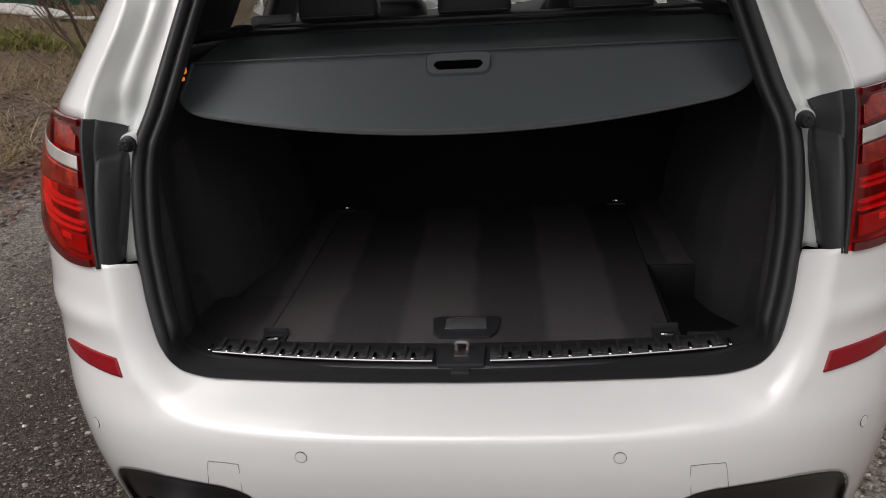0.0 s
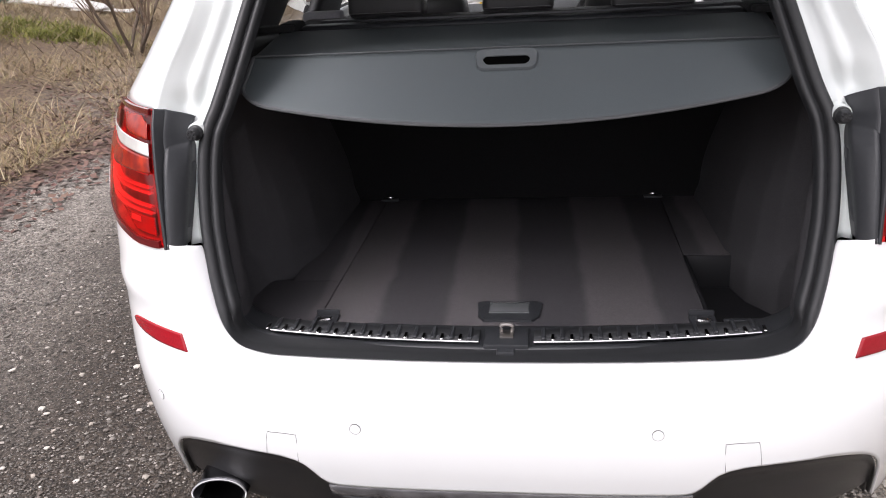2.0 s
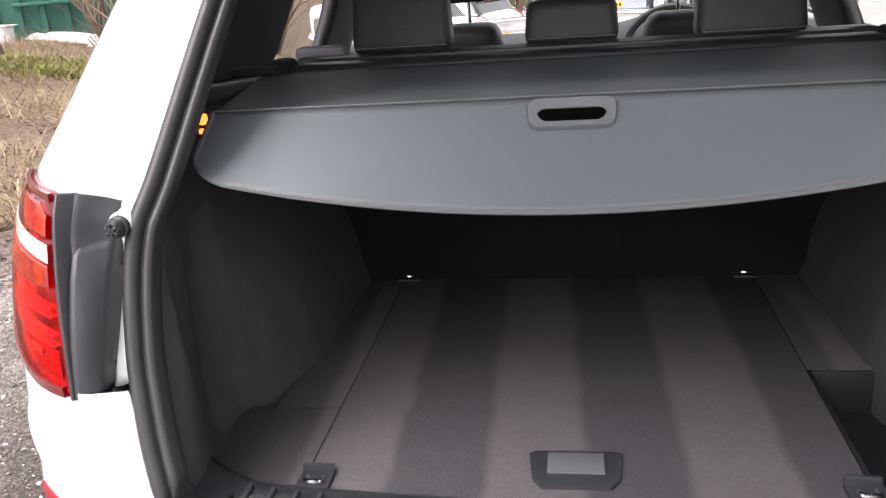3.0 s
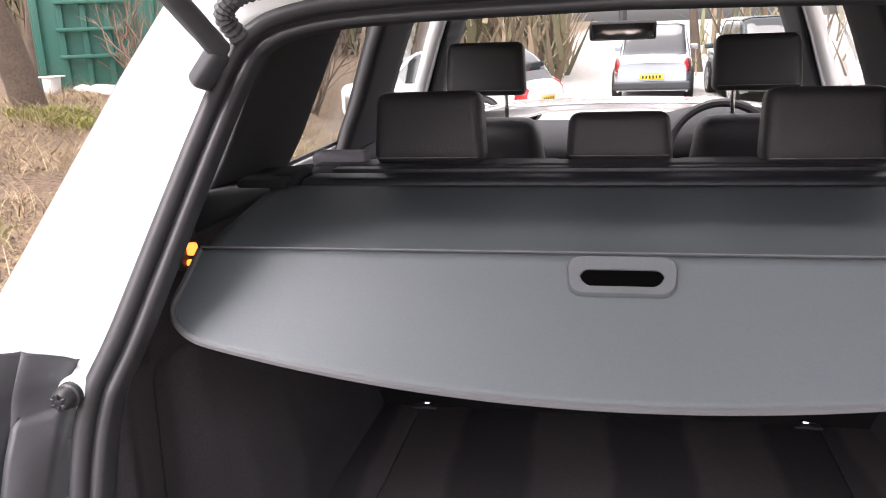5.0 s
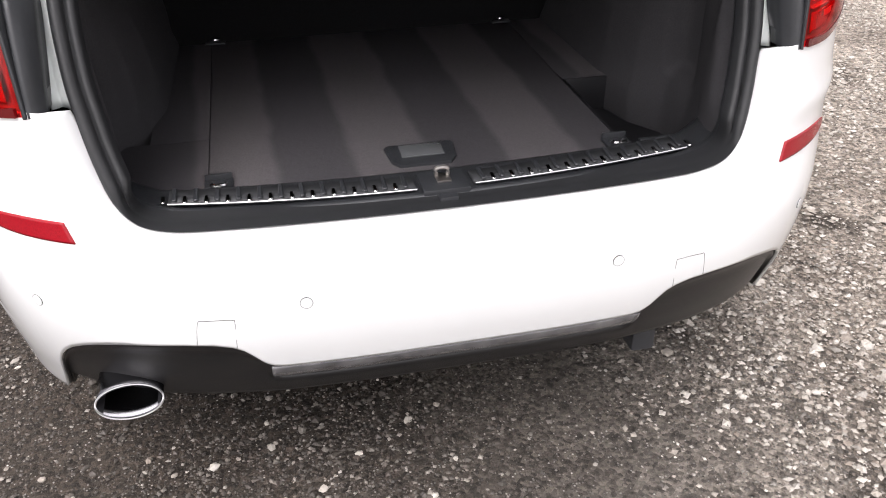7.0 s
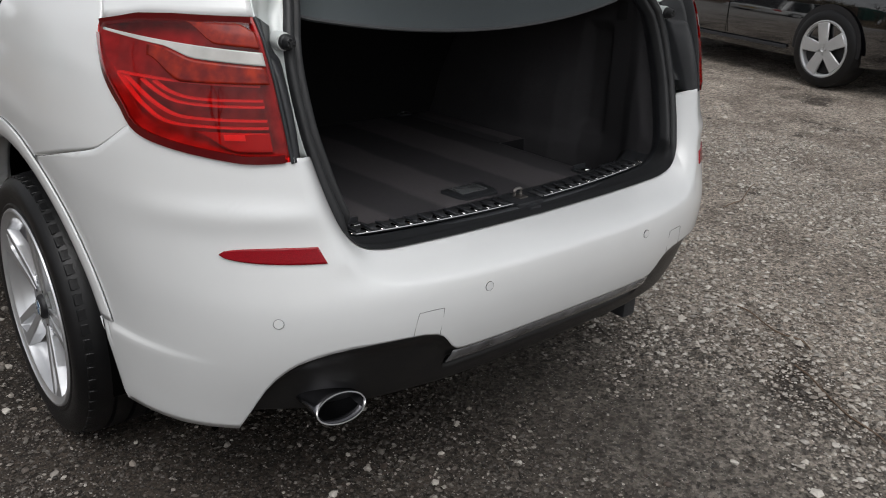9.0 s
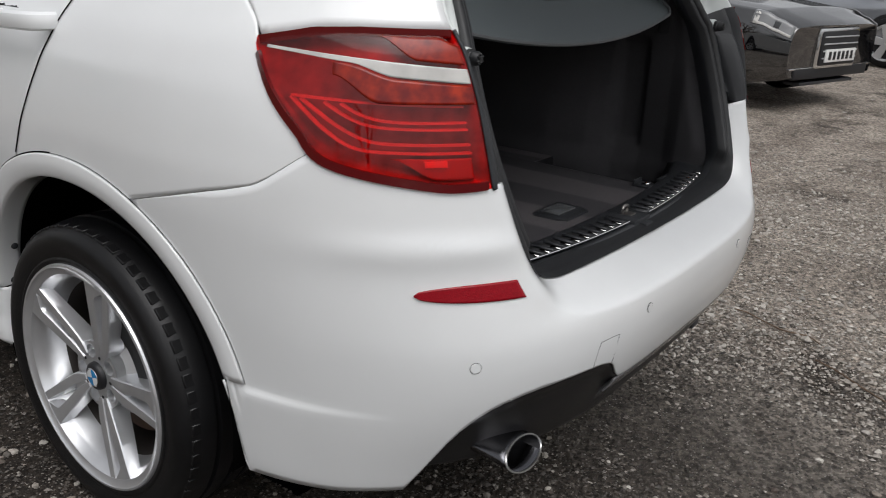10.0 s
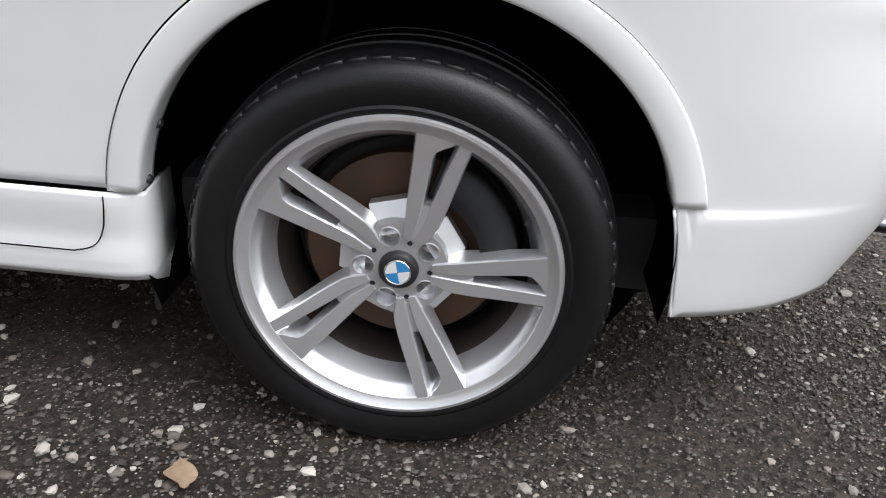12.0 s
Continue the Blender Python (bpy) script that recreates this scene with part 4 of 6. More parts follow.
# ---- boot and cabin ----
def striped_carpet():
    """Brushed carpet: broad bands where the nap lies one way or the other."""
    m = material("brushed_carpet", (0.112, 0.107, 0.112), 0.95, grain=0.5, grain_size=500, bump=0.8, bump_size=1000, spec=0.1)
    t = m.node_tree
    b = t.nodes["Principled BSDF"]
    co = t.nodes.new("ShaderNodeTexCoord")
    no = t.nodes.new("ShaderNodeTexNoise")
    no.inputs["Scale"].default_value = 6
    t.links.new(co.outputs["Object"], no.inputs["Vector"])
    wob = t.nodes.new("ShaderNodeMath")
    wob.operation, wob.inputs[1].default_value = "MULTIPLY_ADD", 0.03
    sep = t.nodes.new("ShaderNodeSeparateXYZ")
    t.links.new(co.outputs["Object"], sep.inputs[0])
    t.links.new(no.outputs["Fac"], wob.inputs[0])
    t.links.new(sep.outputs["X"], wob.inputs[2])
    lean = t.nodes.new("ShaderNodeMath")
    lean.operation, lean.inputs[1].default_value = "MULTIPLY_ADD", 0.03
    t.links.new(sep.outputs["Y"], lean.inputs[0])
    t.links.new(wob.outputs[0], lean.inputs[2])
    s = t.nodes.new("ShaderNodeMath")
    s.operation, s.inputs[1].default_value = "MULTIPLY_ADD", 2 * math.pi / 0.297
    s.inputs[2].default_value = 2.35
    t.links.new(lean.outputs[0], s.inputs[0])
    w = t.nodes.new("ShaderNodeMath")
    w.operation = "SINE"
    t.links.new(s.outputs[0], w.inputs[0])
    r = t.nodes.new("ShaderNodeMapRange")
    r.inputs[1].default_value, r.inputs[2].default_value = -0.25, 0.25
    r.interpolation_type = "SMOOTHSTEP"
    t.links.new(w.outputs[0], r.inputs[0])
    mix = t.nodes.new("ShaderNodeMix")
    mix.data_type = "RGBA"
    mix.inputs[6].default_value = (0.64, 0.64, 0.66, 1)
    mix.inputs[7].default_value = (1.08, 1.05, 1.05, 1)
    t.links.new(r.outputs[0], mix.inputs[0])
    mul = t.nodes.new("ShaderNodeMix")
    mul.data_type, mul.blend_type = "RGBA", "MULTIPLY"
    mul.inputs[0].default_value = 1
    old = b.inputs["Base Color"].links[0].from_socket
    t.links.new(old, mul.inputs[6])
    t.links.new(mix.outputs[2], mul.inputs[7])
    t.links.new(mul.outputs[2], b.inputs["Base Color"])
    return m


NAP = striped_carpet()
FLOOR_Z = 0.645
part("load_floor", box(0.8105, 0.93, 0.03, (-0.006, 0.755, FLOOR_Z - 0.015), 0.004), NAP, car, "dark brushed boot carpet with pale stripes")
part("side_floor", box(0.20, 0.25, 0.03, (-0.512, 0.415, FLOOR_Z - 0.0155), 0.004), NAP, car)
part("side_floor", box(0.118, 0.68, 0.03, (-0.471, 0.88, FLOOR_Z - 0.0155), 0.004), NAP, car)
part("side_floor", box(0.13, 0.53, 0.03, (0.465, 0.955, FLOOR_Z - 0.0155), 0.004), NAP, car)
# open tray in the floor's right corner
tray = part("floor_tray", box(0.20, 0.40, 0.01, (0.50, 0.49, 0.555), 0.003), INK, car, "open black plastic tray in the boot floor")
for sx, sy, x, y in ((0.008, 0.40, 0.404, 0.49), (0.20, 0.008, 0.50, 0.687), (0.20, 0.008, 0.50, 0.292)):
    part("tray_wall", box(sx, sy, 0.09, (x, y, 0.598), 0.002), INK, tray)
part("tray_lip", box(0.125, 0.010, 0.006, (0.485, 0.298, 0.660), 0.002), PLASTIC, car)
part("lining_base", box(1.06, 1.2, 0.02, (0, 0.78, 0.535), 0.003), TRIM, car)

# sill
def sill_panel(u, v):
    x = -0.56 + 1.12 * u
    bow = 0.12 * x * x
    y = [0.150, 0.154, 0.160, 0.235, 0.262, 0.292][min(5, int(round(v * 5)))]
    z = [0.664, 0.672, 0.673, 0.6705, 0.664, 0.640][min(5, int(round(v * 5)))]
    corner = max(0, abs(x) - 0.46)
    return Vector((x, y + bow, z + 2.2 * corner * corner + (0.04 * (corner / 0.1) ** 3 if v < 0.5 else 0.02 * (corner / 0.1) ** 2)))


part("loading_sill", patch(sill_panel, 60, 5), PLASTIC, car, "black moulded loading sill", thick=0.02)
for side in (-1, 1):
    def strip_point(u, v, side=side):
        x = 0.052 + 0.418 * u
        return Vector((side * x, 0.165 + 0.16 * x * x + 0.052 * v, 0.6795 - 0.002 * v + 0.025 * x * x))
    strip = part("sill_strip", patch(strip_point, 24, 2, side < 0), RUBBER, car, "ribbed black sill guard with bright edge", thick=0.004)
    run = [(side * x, 0.162 + 0.16 * x * x, 0.6805 + 0.025 * x * x) for x in np.linspace(0.052, 0.47, 20)]
    part("bright_edge", tube(run, 0.0019, 6), CHROME, strip)
    for k in range(12):
        x = 0.070 + k * 0.0355
        y = 0.165 + 0.16 * x * x
        part("rib", box(0.0085, 0.046, 0.005, (side * x, y + 0.028, 0.6815 + 0.025 * x * x), 0.0018, 1), PLASTIC, strip)
        part("bright_stud", box(0.0075, 0.024, 0.0035, (side * (x + 0.0178), y + 0.0115, 0.6825 + 0.025 * x * x), 0.0015, 1), CHROME, strip)
latch = part("latch", join(box(0.085, 0.075, 0.012, (0.0, 0.190, 0.674), 0.004), box(0.034, 0.03, 0.010, (0.0, 0.150, 0.668), 0.003)), PLASTIC, car)
part("striker", join(tube(smooth_line([(-0.010, 0.200, 0.680), (-0.010, 0.200, 0.697), (0.010, 0.200, 0.697), (0.010, 0.200, 0.680)], 4), 0.004, 8),
                     box(0.026, 0.03, 0.004, (0, 0.192, 0.682), 0.001)), STEEL, latch)
# folding floor handle
outer = [(-0.050, 0.052), (0.050, 0.052), (0.064, 0.030), (0.070, -0.030), (0.062, -0.040), (-0.062, -0.040), (-0.070, -0.030), (-0.064, 0.030)]
hb = moved(plate_from(outer, 0.007, 0.003), pose(-0.004, 0.368, FLOOR_Z + 0.006, 90, 0, 0) @ Matrix.Diagonal((1, -1, 1, 1)))
bmesh.ops.recalc_face_normals(hb, faces=hb.faces)
fh = part("floor_handle", hb, PLASTIC, car, "black floor handle with grey insert")
part("handle_insert", box(0.084, 0.052, 0.003, (-0.004, 0.372, FLOOR_Z + 0.0075), 0.0012), material("smoked_insert", (0.115, 0.12, 0.125), 0.25, coat=0.5, stain=0.2, stain_size=12), fh)
# lashing eyes
for x, y in ((-0.392, 0.318), (0.387, 0.318), (-0.402, 1.150), (0.378, 1.150)):
    seat = part("lashing_eye", join(box(0.052, 0.046, 0.006, (x, y, FLOOR_Z + 0.003), 0.002), box(0.05, 0.006, 0.018, (x, y + 0.024, FLOOR_Z + 0.008), 0.002)), PLASTIC, car)
    eye = smooth_line([(x - 0.012, y + 0.004, FLOOR_Z + 0.006), (x - 0.010, y - 0.012, FLOOR_Z + 0.011), (x + 0.010, y - 0.012, FLOOR_Z + 0.011), (x + 0.012, y + 0.004, FLOOR_Z + 0.006)], 5)
    part("bright_eye", tube(eye, 0.0042, 8), CHROME, seat)

# lined side walls, with the wheel housing and a pocket
def wall_x(y, z):
    low = lerp(y, (.17, .26, .31, .36, .44, .52, .60, .72, 1.25), (.530, .535, .548, .585, .605, .595, .545, .515, .505))
    top = lerp(y, (.17, .26, .31, .36, .44, .60, .80, 1.25), (.555, .560, .566, .585, .600, .600, .585, .575))
    k = ease((z - 0.72) / 0.35)
    x = low + (top - low) * k
    x += 0.030 * ease((y - .44) / .02) * ease((.55 - y) / .02) * ease((z - .70) / .02) * ease((1.03 - z) / .03)
    return x - 0.03 * ease((0.70 - z) / 0.06) * 0.4


for side in (-1, 1):
    def wall_point(u, v, side=side):
        z = 0.55 + 0.62 * v
        y0 = open_y(z) + 0.060
        y = y0 + (1.24 - y0) * u
        rim = lerp(z, [q[1] for q in OPEN_LINE], [q[0] for q in OPEN_LINE]) - 0.006
        k = (1 - ease(u / 0.045)) * ease((z - 0.70) / 0.05)
        return Vector((side * (wall_x(y, z) * (1 - k) + rim * k), y, z))
    part("boot_side_lining", patch(wall_point, 110, 50, side > 0), CARPET, car, "dark grey carpeted boot lining", thick=0.004, sharp=70)
    # dark box added in place of a dark hole in the lining
    part("hole_stand_in", box(0.012, 0.04, 0.05, (side * 0.597, 0.405, 1.065), 0.004), TRIM, car)
    # boot lamp, lit
    lampglass = material("lit_boot_lamp", (0.9, 0.6, 0.3), 0.3)
    lb = lampglass.node_tree.nodes["Principled BSDF"]
    lb.inputs["Emission Color"].default_value, lb.inputs["Emission Strength"].default_value = (1.0, 0.20, 0.025, 1), 0.9
    hous = part("boot_lamp", box(0.02, 0.05, 0.05, (side * 0.596, 0.548, 1.158), 0.006), PLASTIC, car)
    part("lamp_lens", join(box(0.014, 0.016, 0.018, (side * 0.582, 0.546, 1.160), 0.006), box(0.010, 0.010, 0.008, (side * 0.584, 0.540, 1.142), 0.003)), lampglass, hous, "small lit warm boot lamp")
    # trim over the waist, from the opening to the quarter window
    def upper_trim(u, v, side=side):
        z = 1.155 + 0.36 * v
        xi = lerp(min(z, 1.448), [q[1] for q in OPEN_LINE], [q[0] for q in OPEN_LINE]) - 0.012
        a = Vector((side * xi, open_y(z) + 0.060, z))
        b = Vector((side * (half_width(z) - 0.050), 0.945 + 0.30 * (z - 1.29) + 0.07 * ease((1.26 - z) / 0.06), z))
        p = a.lerp(b, u)
        p.x += side * 0.02 * math.sin(math.pi * u)
        return p
    part("rear_pillar_trim", patch(upper_trim, 14, 18, side > 0), PILLAR_TRIM, car, thick=0.004)
    part("window_shelf_trim", patch(lambda u, v, side=side: Vector((side * min(0.60 + 0.22 * v, abs(skin(ay(0.45 + 0.80 * u, 1.16), 1.16).x) - 0.035), 0.45 + 0.80 * u, 1.168 - 0.02 * v)), 12, 6), TRIM, car, thick=0.01)

    def c_trim(u, v, side=side):
        z = 1.09 + 0.44 * v
        ya, yb = 1.02 - max(0, z - 1.20) * 0.12, 1.47 - max(0, z - 1.15) * 0.25
        return Vector((side * (half_width(z) - 0.055 - 0.02 * math.sin(math.pi * u)), ya + (yb - ya) * u, z))
    part("middle_rear_pillar_trim", patch(c_trim, 10, 12, side > 0), PILLAR_TRIM, car, thick=0.01)

    def b_trim(u, v, side=side):
        z = 0.60 + 0.93 * v
        ya, yb = 2.01 - max(0, z - 1.08) * 0.72, 2.42 - max(0, z - 1.08) * 0.85
        return Vector((side * (half_width(z) - 0.055), ya + (yb - ya) * u, z))
    part("middle_pillar_trim", patch(b_trim, 6, 12, side > 0), PILLAR_TRIM, car, thick=0.03)
    part("door_lining", patch(lambda u, v, side=side: Vector((side * (half_width(0.35 + 0.71 * v) - 0.07 - 0.03 * math.sin(math.pi * v)), 1.42 + 1.73 * u, 0.35 + 0.71 * v)), 10, 10, side > 0), TRIM, car, thick=0.01)
    part("front_pillar_trim", patch(lambda u, v, side=side: Vector((side * (half_width(1.14 + .41 * v) - 0.06 - 0.05 * u), 3.02 - 0.52 * v + 0.12 * u, 1.13 + 0.42 * v)), 4, 10, side > 0), TRIM, car, thick=0.02)


def headliner_point(u, v):
    x = -0.60 + 1.2 * u
    y = 0.56 + 1.95 * v
    return Vector((x, y, 1.585 - 0.07 * (abs(x) / 0.6) ** 3 - 0.045 * v * v - 0.065 * (1 - ease(v / 0.06))))


part("headlining", patch(headliner_point, 20, 30, True), PILLAR_TRIM, car, "charcoal headlining", thick=0.01)
def header_point(u, v):
    x = -0.47 + 0.94 * u
    za, zb = 1.488 - 0.045 * (abs(x) / 0.47) ** 4, 1.60 - 0.03 * (abs(x) / 0.47) ** 2
    z = za + (zb - za) * v
    return Vector((x, open_y(za) + 0.004 - 0.06 * v * v, z))


part("boot_header", patch(header_point, 30, 8), JAMB, car, thick=0.01)

# rear seats: split backs with three head restraints
def cushion(sx, sy, sz, at, rx=0, bevel=0.03, taper=None, seg=4):
    return moved(box(sx, sy, sz, (0, 0, 0), bevel, seg, taper), pose(*at, rx, 0, 0))


def head_restraint(x, y, z, sx, sz, depth=0.09, posts=True, low=0.0):
    bm = cushion(sx, depth, sz, (x, y, z), -6, 0.026, (0.94, 0.85), 5)
    for v in bm.verts:
        v.co.y += 0.10 * (v.co.x - x) ** 2
    hr = part("head_restraint", bm, LEATHER, car, "black leather head restraint with grey stitching")
    seam = [(x + sx * 0.455 * t, y - depth / 2 - 0.006 + 0.10 * (sx * 0.45 * t) ** 2 - 0.004, z - sz / 2 + 0.018) for t in np.linspace(-1, 1, 14)]
    part("stitch_line", tube(seam, 0.0011, 5), STITCH, hr)
    if posts:
        for d in (-0.055, 0.055):
            part("post", tube([(x + d, y + 0.01, z - sz / 2 + 0.02), (x + d, y + 0.015, z - sz / 2 - 0.07 - low)], 0.006, 8), CHROME, hr)
    return hr


SEAT_BACK = material("black_seat_back_carpet", (0.015, 0.015, 0.016), 0.95, grain=0.4, grain_size=300, bump=0.5, bump_size=900, spec=0.1)
for x, w in ((-0.36, 0.52), (0.0, 0.22), (0.36, 0.52)):
    part("seat_back", cushion(w - 0.05, 0.13, 0.60, (x * 0.93, 1.185, 0.885), 14, 0.03), LEATHER, car)
    part("seat_back_lining", cushion(w - 0.004, 0.014, 0.60, (x * 0.985, 1.098, 0.868), 14, 0.005), SEAT_BACK, car)
    part("seat_cushion", cushion(w - 0.05, 0.50, 0.16, (x * 0.93, 1.52, 0.60), 4, 0.04), LEATHER, car)
part("seat_top", cushion(1.16, 0.07, 0.05, (0.0, 1.055, 1.172), 0, 0.018), LEATHER, car)
head_restraint(-0.352, 1.085, 1.258, 0.212, 0.135)
head_restraint(0.350, 1.085, 1.252, 0.212, 0.135)
head_restraint(0.0, 1.125, 1.232, 0.196, 0.092)
part("belt_guide", cushion(0.11, 0.05, 0.030, (-0.535, 1.085, 1.200), 0, 0.013), material("pale_belt_web", (0.34, 0.33, 0.36), 0.6, grain=0.2), car)
# front seats
for x in (-0.37, 0.37):
    part("front_seat_back", cushion(0.50, 0.13, 0.66, (x, 1.93, 0.86), 12, 0.05, (0.62, 0.9)), LEATHER, car)
    part("front_seat_cushion", cushion(0.50, 0.52, 0.16, (x, 2.28, 0.55), 4, 0.05), LEATHER, car)
    head_restraint(x, 1.955, 1.318, 0.232, 0.150, 0.08)
# facia, wheel, mirror
def facia_point(u, v):
    x = -0.74 + 1.48 * u
    t = v * math.pi * 0.62
    return Vector((x, 2.84 - 0.16 * math.sin(t) + 0.42 * ease((v - 0.5) / 0.5), 0.62 + 0.40 * math.sin(min(t, math.pi / 2)) + 0.05 * math.exp(-((x - .37) / .18) ** 2) * (v > .5)))


part("facia", patch(facia_point, 40, 20, True), TRIM, car, thick=0.02)
sw = [(0.37 + 0.185 * math.cos(t), 2.56 + 0.07 * math.sin(t), 0.97 + 0.175 * math.sin(t)) for t in np.linspace(0, 2 * math.pi, 41)[:-1]]
wheel_ring = part("steering_wheel", tube(sw, 0.016, 8, True, (0, 1, 0.3)), LEATHER, car)
part("steering_hub", cushion(0.17, 0.05, 0.11, (0.37, 2.57, 0.96), -20, 0.02), TRIM, wheel_ring)
mirror = part("rear_view_mirror", cushion(0.23, 0.035, 0.065, (0.02, 2.60, 1.405), 10, 0.014), TRIM, car)
part("mirror_glass", box(0.21, 0.004, 0.052, (0.02, 2.579, 1.402), 0.001), CHROME, mirror)
part("mirror_stem", tube([(0.02, 2.62, 1.42), (0.02, 2.66, 1.50)], 0.014, 8), TRIM, mirror)

# ---- luggage cover ----
cover = thing("luggage_cover", "grey vinyl roller luggage cover pulled out over the boot", "luggage cover")


def sheet_point(u, v):
    x = (-1 + 2 * u) * (0.531 + 0.056 * v)
    y = 0.477 + 0.388 * v
    z = 1.180 + 0.008 * v - 0.008 * math.sin(math.pi * v) * (1 - (2 * u - 1) ** 4)
    return Vector((x, y, z))


def flap_point(u, v, off=0.0):
    x = (-1 + 2 * u) * 0.534
    x = math.copysign(0.534 * (1 - (1 - abs(x) / 0.534) ** 1.5), x)
    c = max(0, abs(x) - 0.469) / 0.065
    reach = (1 - 0.42 * (1 - math.sqrt(max(0, 1 - c * c)))) * v
    y = 0.477 + (0.325 + 0.12 * x * x - 0.477) * reach + off * 0.65
    z = 1.180 + (1.058 + 0.19 * x * x - 1.180) * reach - 0.010 * math.sin(math.pi * reach) * 0.5 + off * 0.75 * -0.2
    return Vector((x * (1 - 0.006 * (1 - v)), y, z))


part("cover_sheet", patch(sheet_point, 60, 24), COVER, cover, thick=0.004)
part("end_flap", patch(flap_point, 90, 16, True), COVER, cover, "stiff grey end flap with curved lower edge", thick=0.006)
rim_line = [flap_point(0, v, -0.003) for v in np.linspace(0.02, 1, 8)] + [flap_point(u, 1, -0.003) for u in np.linspace(0, 1, 121)[1:-1]] + [flap_point(1, v, -0.003) for v in np.linspace(1, 0.02, 8)]
part("piping", tube(rim_line, 0.0042, 6, up=(0, 1, 0)), PIPING, cover)
seam = [flap_point(u, 0.0, -0.001) + Vector((0, 0.0, 0.0025)) for u in np.linspace(0, 1, 81)]
part("fold_seam", tube(seam, 0.0016, 6), PIPING, cover)
ring = [(x * (1.0 if z < 0 else 1.03), z) for x, z in round_rect(0.122, 0.054, 0.017)]
hole = [(x, z - 0.006 + 8.0 * x * x * (z < 0) * 0.5) for x, z in round_rect(0.092, 0.024, 0.011)]
bm = bmesh.new()
rows = []
for pts, y in ((ring, 0.004), (ring, -0.003), ([(x * .965, z * .91) for x, z in ring], -0.007), ([(x * 1.05, z * 1.2) for x, z in hole], -0.0065), (hole, -0.003), (hole, 0.006)):
    rows.append([bm.verts.new((x, y, z)) for x, z in pts])
for a, b in zip(rows, rows[1:]):
    for i in range(len(a)):
        bm.faces.new((a[i], a[(i + 1) % len(a)], b[(i + 1) % len(b)], b[i]))
bmesh.ops.recalc_face_normals(bm, faces=bm.faces)
grip = part("pull_handle", moved(bm, pose(0, 0.4555, 1.1590, -49, 0, 0)), material("handle_plastic", (0.105, 0.118, 0.125), 0.4, grain=0.1, bump=0.1), cover, "moulded grey plastic pull handle")
# dark plate stands in for the slot's shade; the flap has no hole
part("handle_slot_shade", moved(box(0.094, 0.002, 0.024, (0, 0, -0.007), 0.0005), pose(0, 0.4540, 1.1632, -49, 0, 0)), SEAM_SHADE, grip)
part("roller_case", join(box(1.10, 0.075, 0.05, (0, 0.915, 1.172), 0.018, 3), box(1.02, 0.03, 0.012, (0, 0.965, 1.196), 0.004)), PLASTIC, cover, "black roller case behind the seats")
for side in (-1, 1):
    part("case_end", join(box(0.05, 0.10, 0.075, (side * 0.575, 0.915, 1.17), 0.015, 3), box(0.09, 0.05, 0.016, (side * 0.60, 0.86, 1.196), 0.006)), TRIM, cover)

# ---- tailgate, swung up on its hinges ----
gate = part("tailgate", patch(lambda u, v: rolled(skin(ax((-1 + 2 * u) * lerp(0.668 + 0.47 * v, (.66, .70, .87, 1.14), (.50, .548, .588, .63)), 0.668 + 0.47 * v), 0.668 + 0.47 * v, -1 if u < .5 else 1), 0.0), 60, 30), WHITE, car,
            "white tailgate raised overhead", thick=0.012, sharp=60)
part("tailgate_lining", patch(lambda u, v: Vector(((-1 + 2 * u) * lerp(0.69 + 0.82 * v, (.66, .87, 1.1, 1.3, 1.51), (.50, .55, .54, .48, .42)), open_y(0.69 + 0.82 * v) - 0.02 - 0.02 * math.cos(3.1 * (u - .5)), 0.69 + 0.82 * v)) if not (v > .52) else
     Vector(((-1 + 2 * u) * lerp(0.69 + 0.82 * v, (.66, .87, 1.1, 1.3, 1.51), (.50, .55, .54, .48, .42)), open_y(0.69 + 0.82 * v) - 0.03, 0.69 + 0.82 * v)), 30, 24, True), TRIM, gate, thick=0.01)
part("rear_window", patch(lambda u, v: skin(ax((-1 + 2 * u) * (0.62 - 0.16 * v), 1.15 + 0.33 * v), 1.15 + 0.33 * v, -1 if u < .5 else 1, 0.002), 40, 12), material("black_privacy_glass", (0.012, 0.013, 0.014), 0.06, coat=1.0, stain=0.1), gate, thick=0.008)
part("roof_spoiler", patch(lambda u, v: Vector(((-1 + 2 * u) * 0.53, 0.47 - 0.16 * v + 0.03 * (2 * u - 1) ** 2, 1.625 - 0.035 * v - 0.05 * abs(2 * u - 1) ** 3)), 24, 6), WHITE, gate, thick=0.02)
plate = part("number_plate", box(0.52, 0.006, 0.111, (0, 0.125, 0.96), 0.002), YELLOW, gate, "yellow number plate")
for x in (-0.18, -0.11, -0.05, 0.005, 0.09, 0.15, 0.21):
    part("plate_bar", box(0.036, 0.003, 0.075, (x - 0.01, 0.1205, 0.96), 0.001), INK, gate)
badge = part("round_badge", moved(lathe([(0.0001, -0.006), (0.030, -0.006), (0.041, -0.003), (0.043, 0.004)], 40), pose(0, 0.108, 1.115, 0, 0, 90)), CHROME, gate)
part("badge_field", moved(lathe([(0.0001, -0.0075), (0.024, -0.007)], 32), pose(0, 0.108, 1.115, 0, 0, 90)), BLUE, gate)
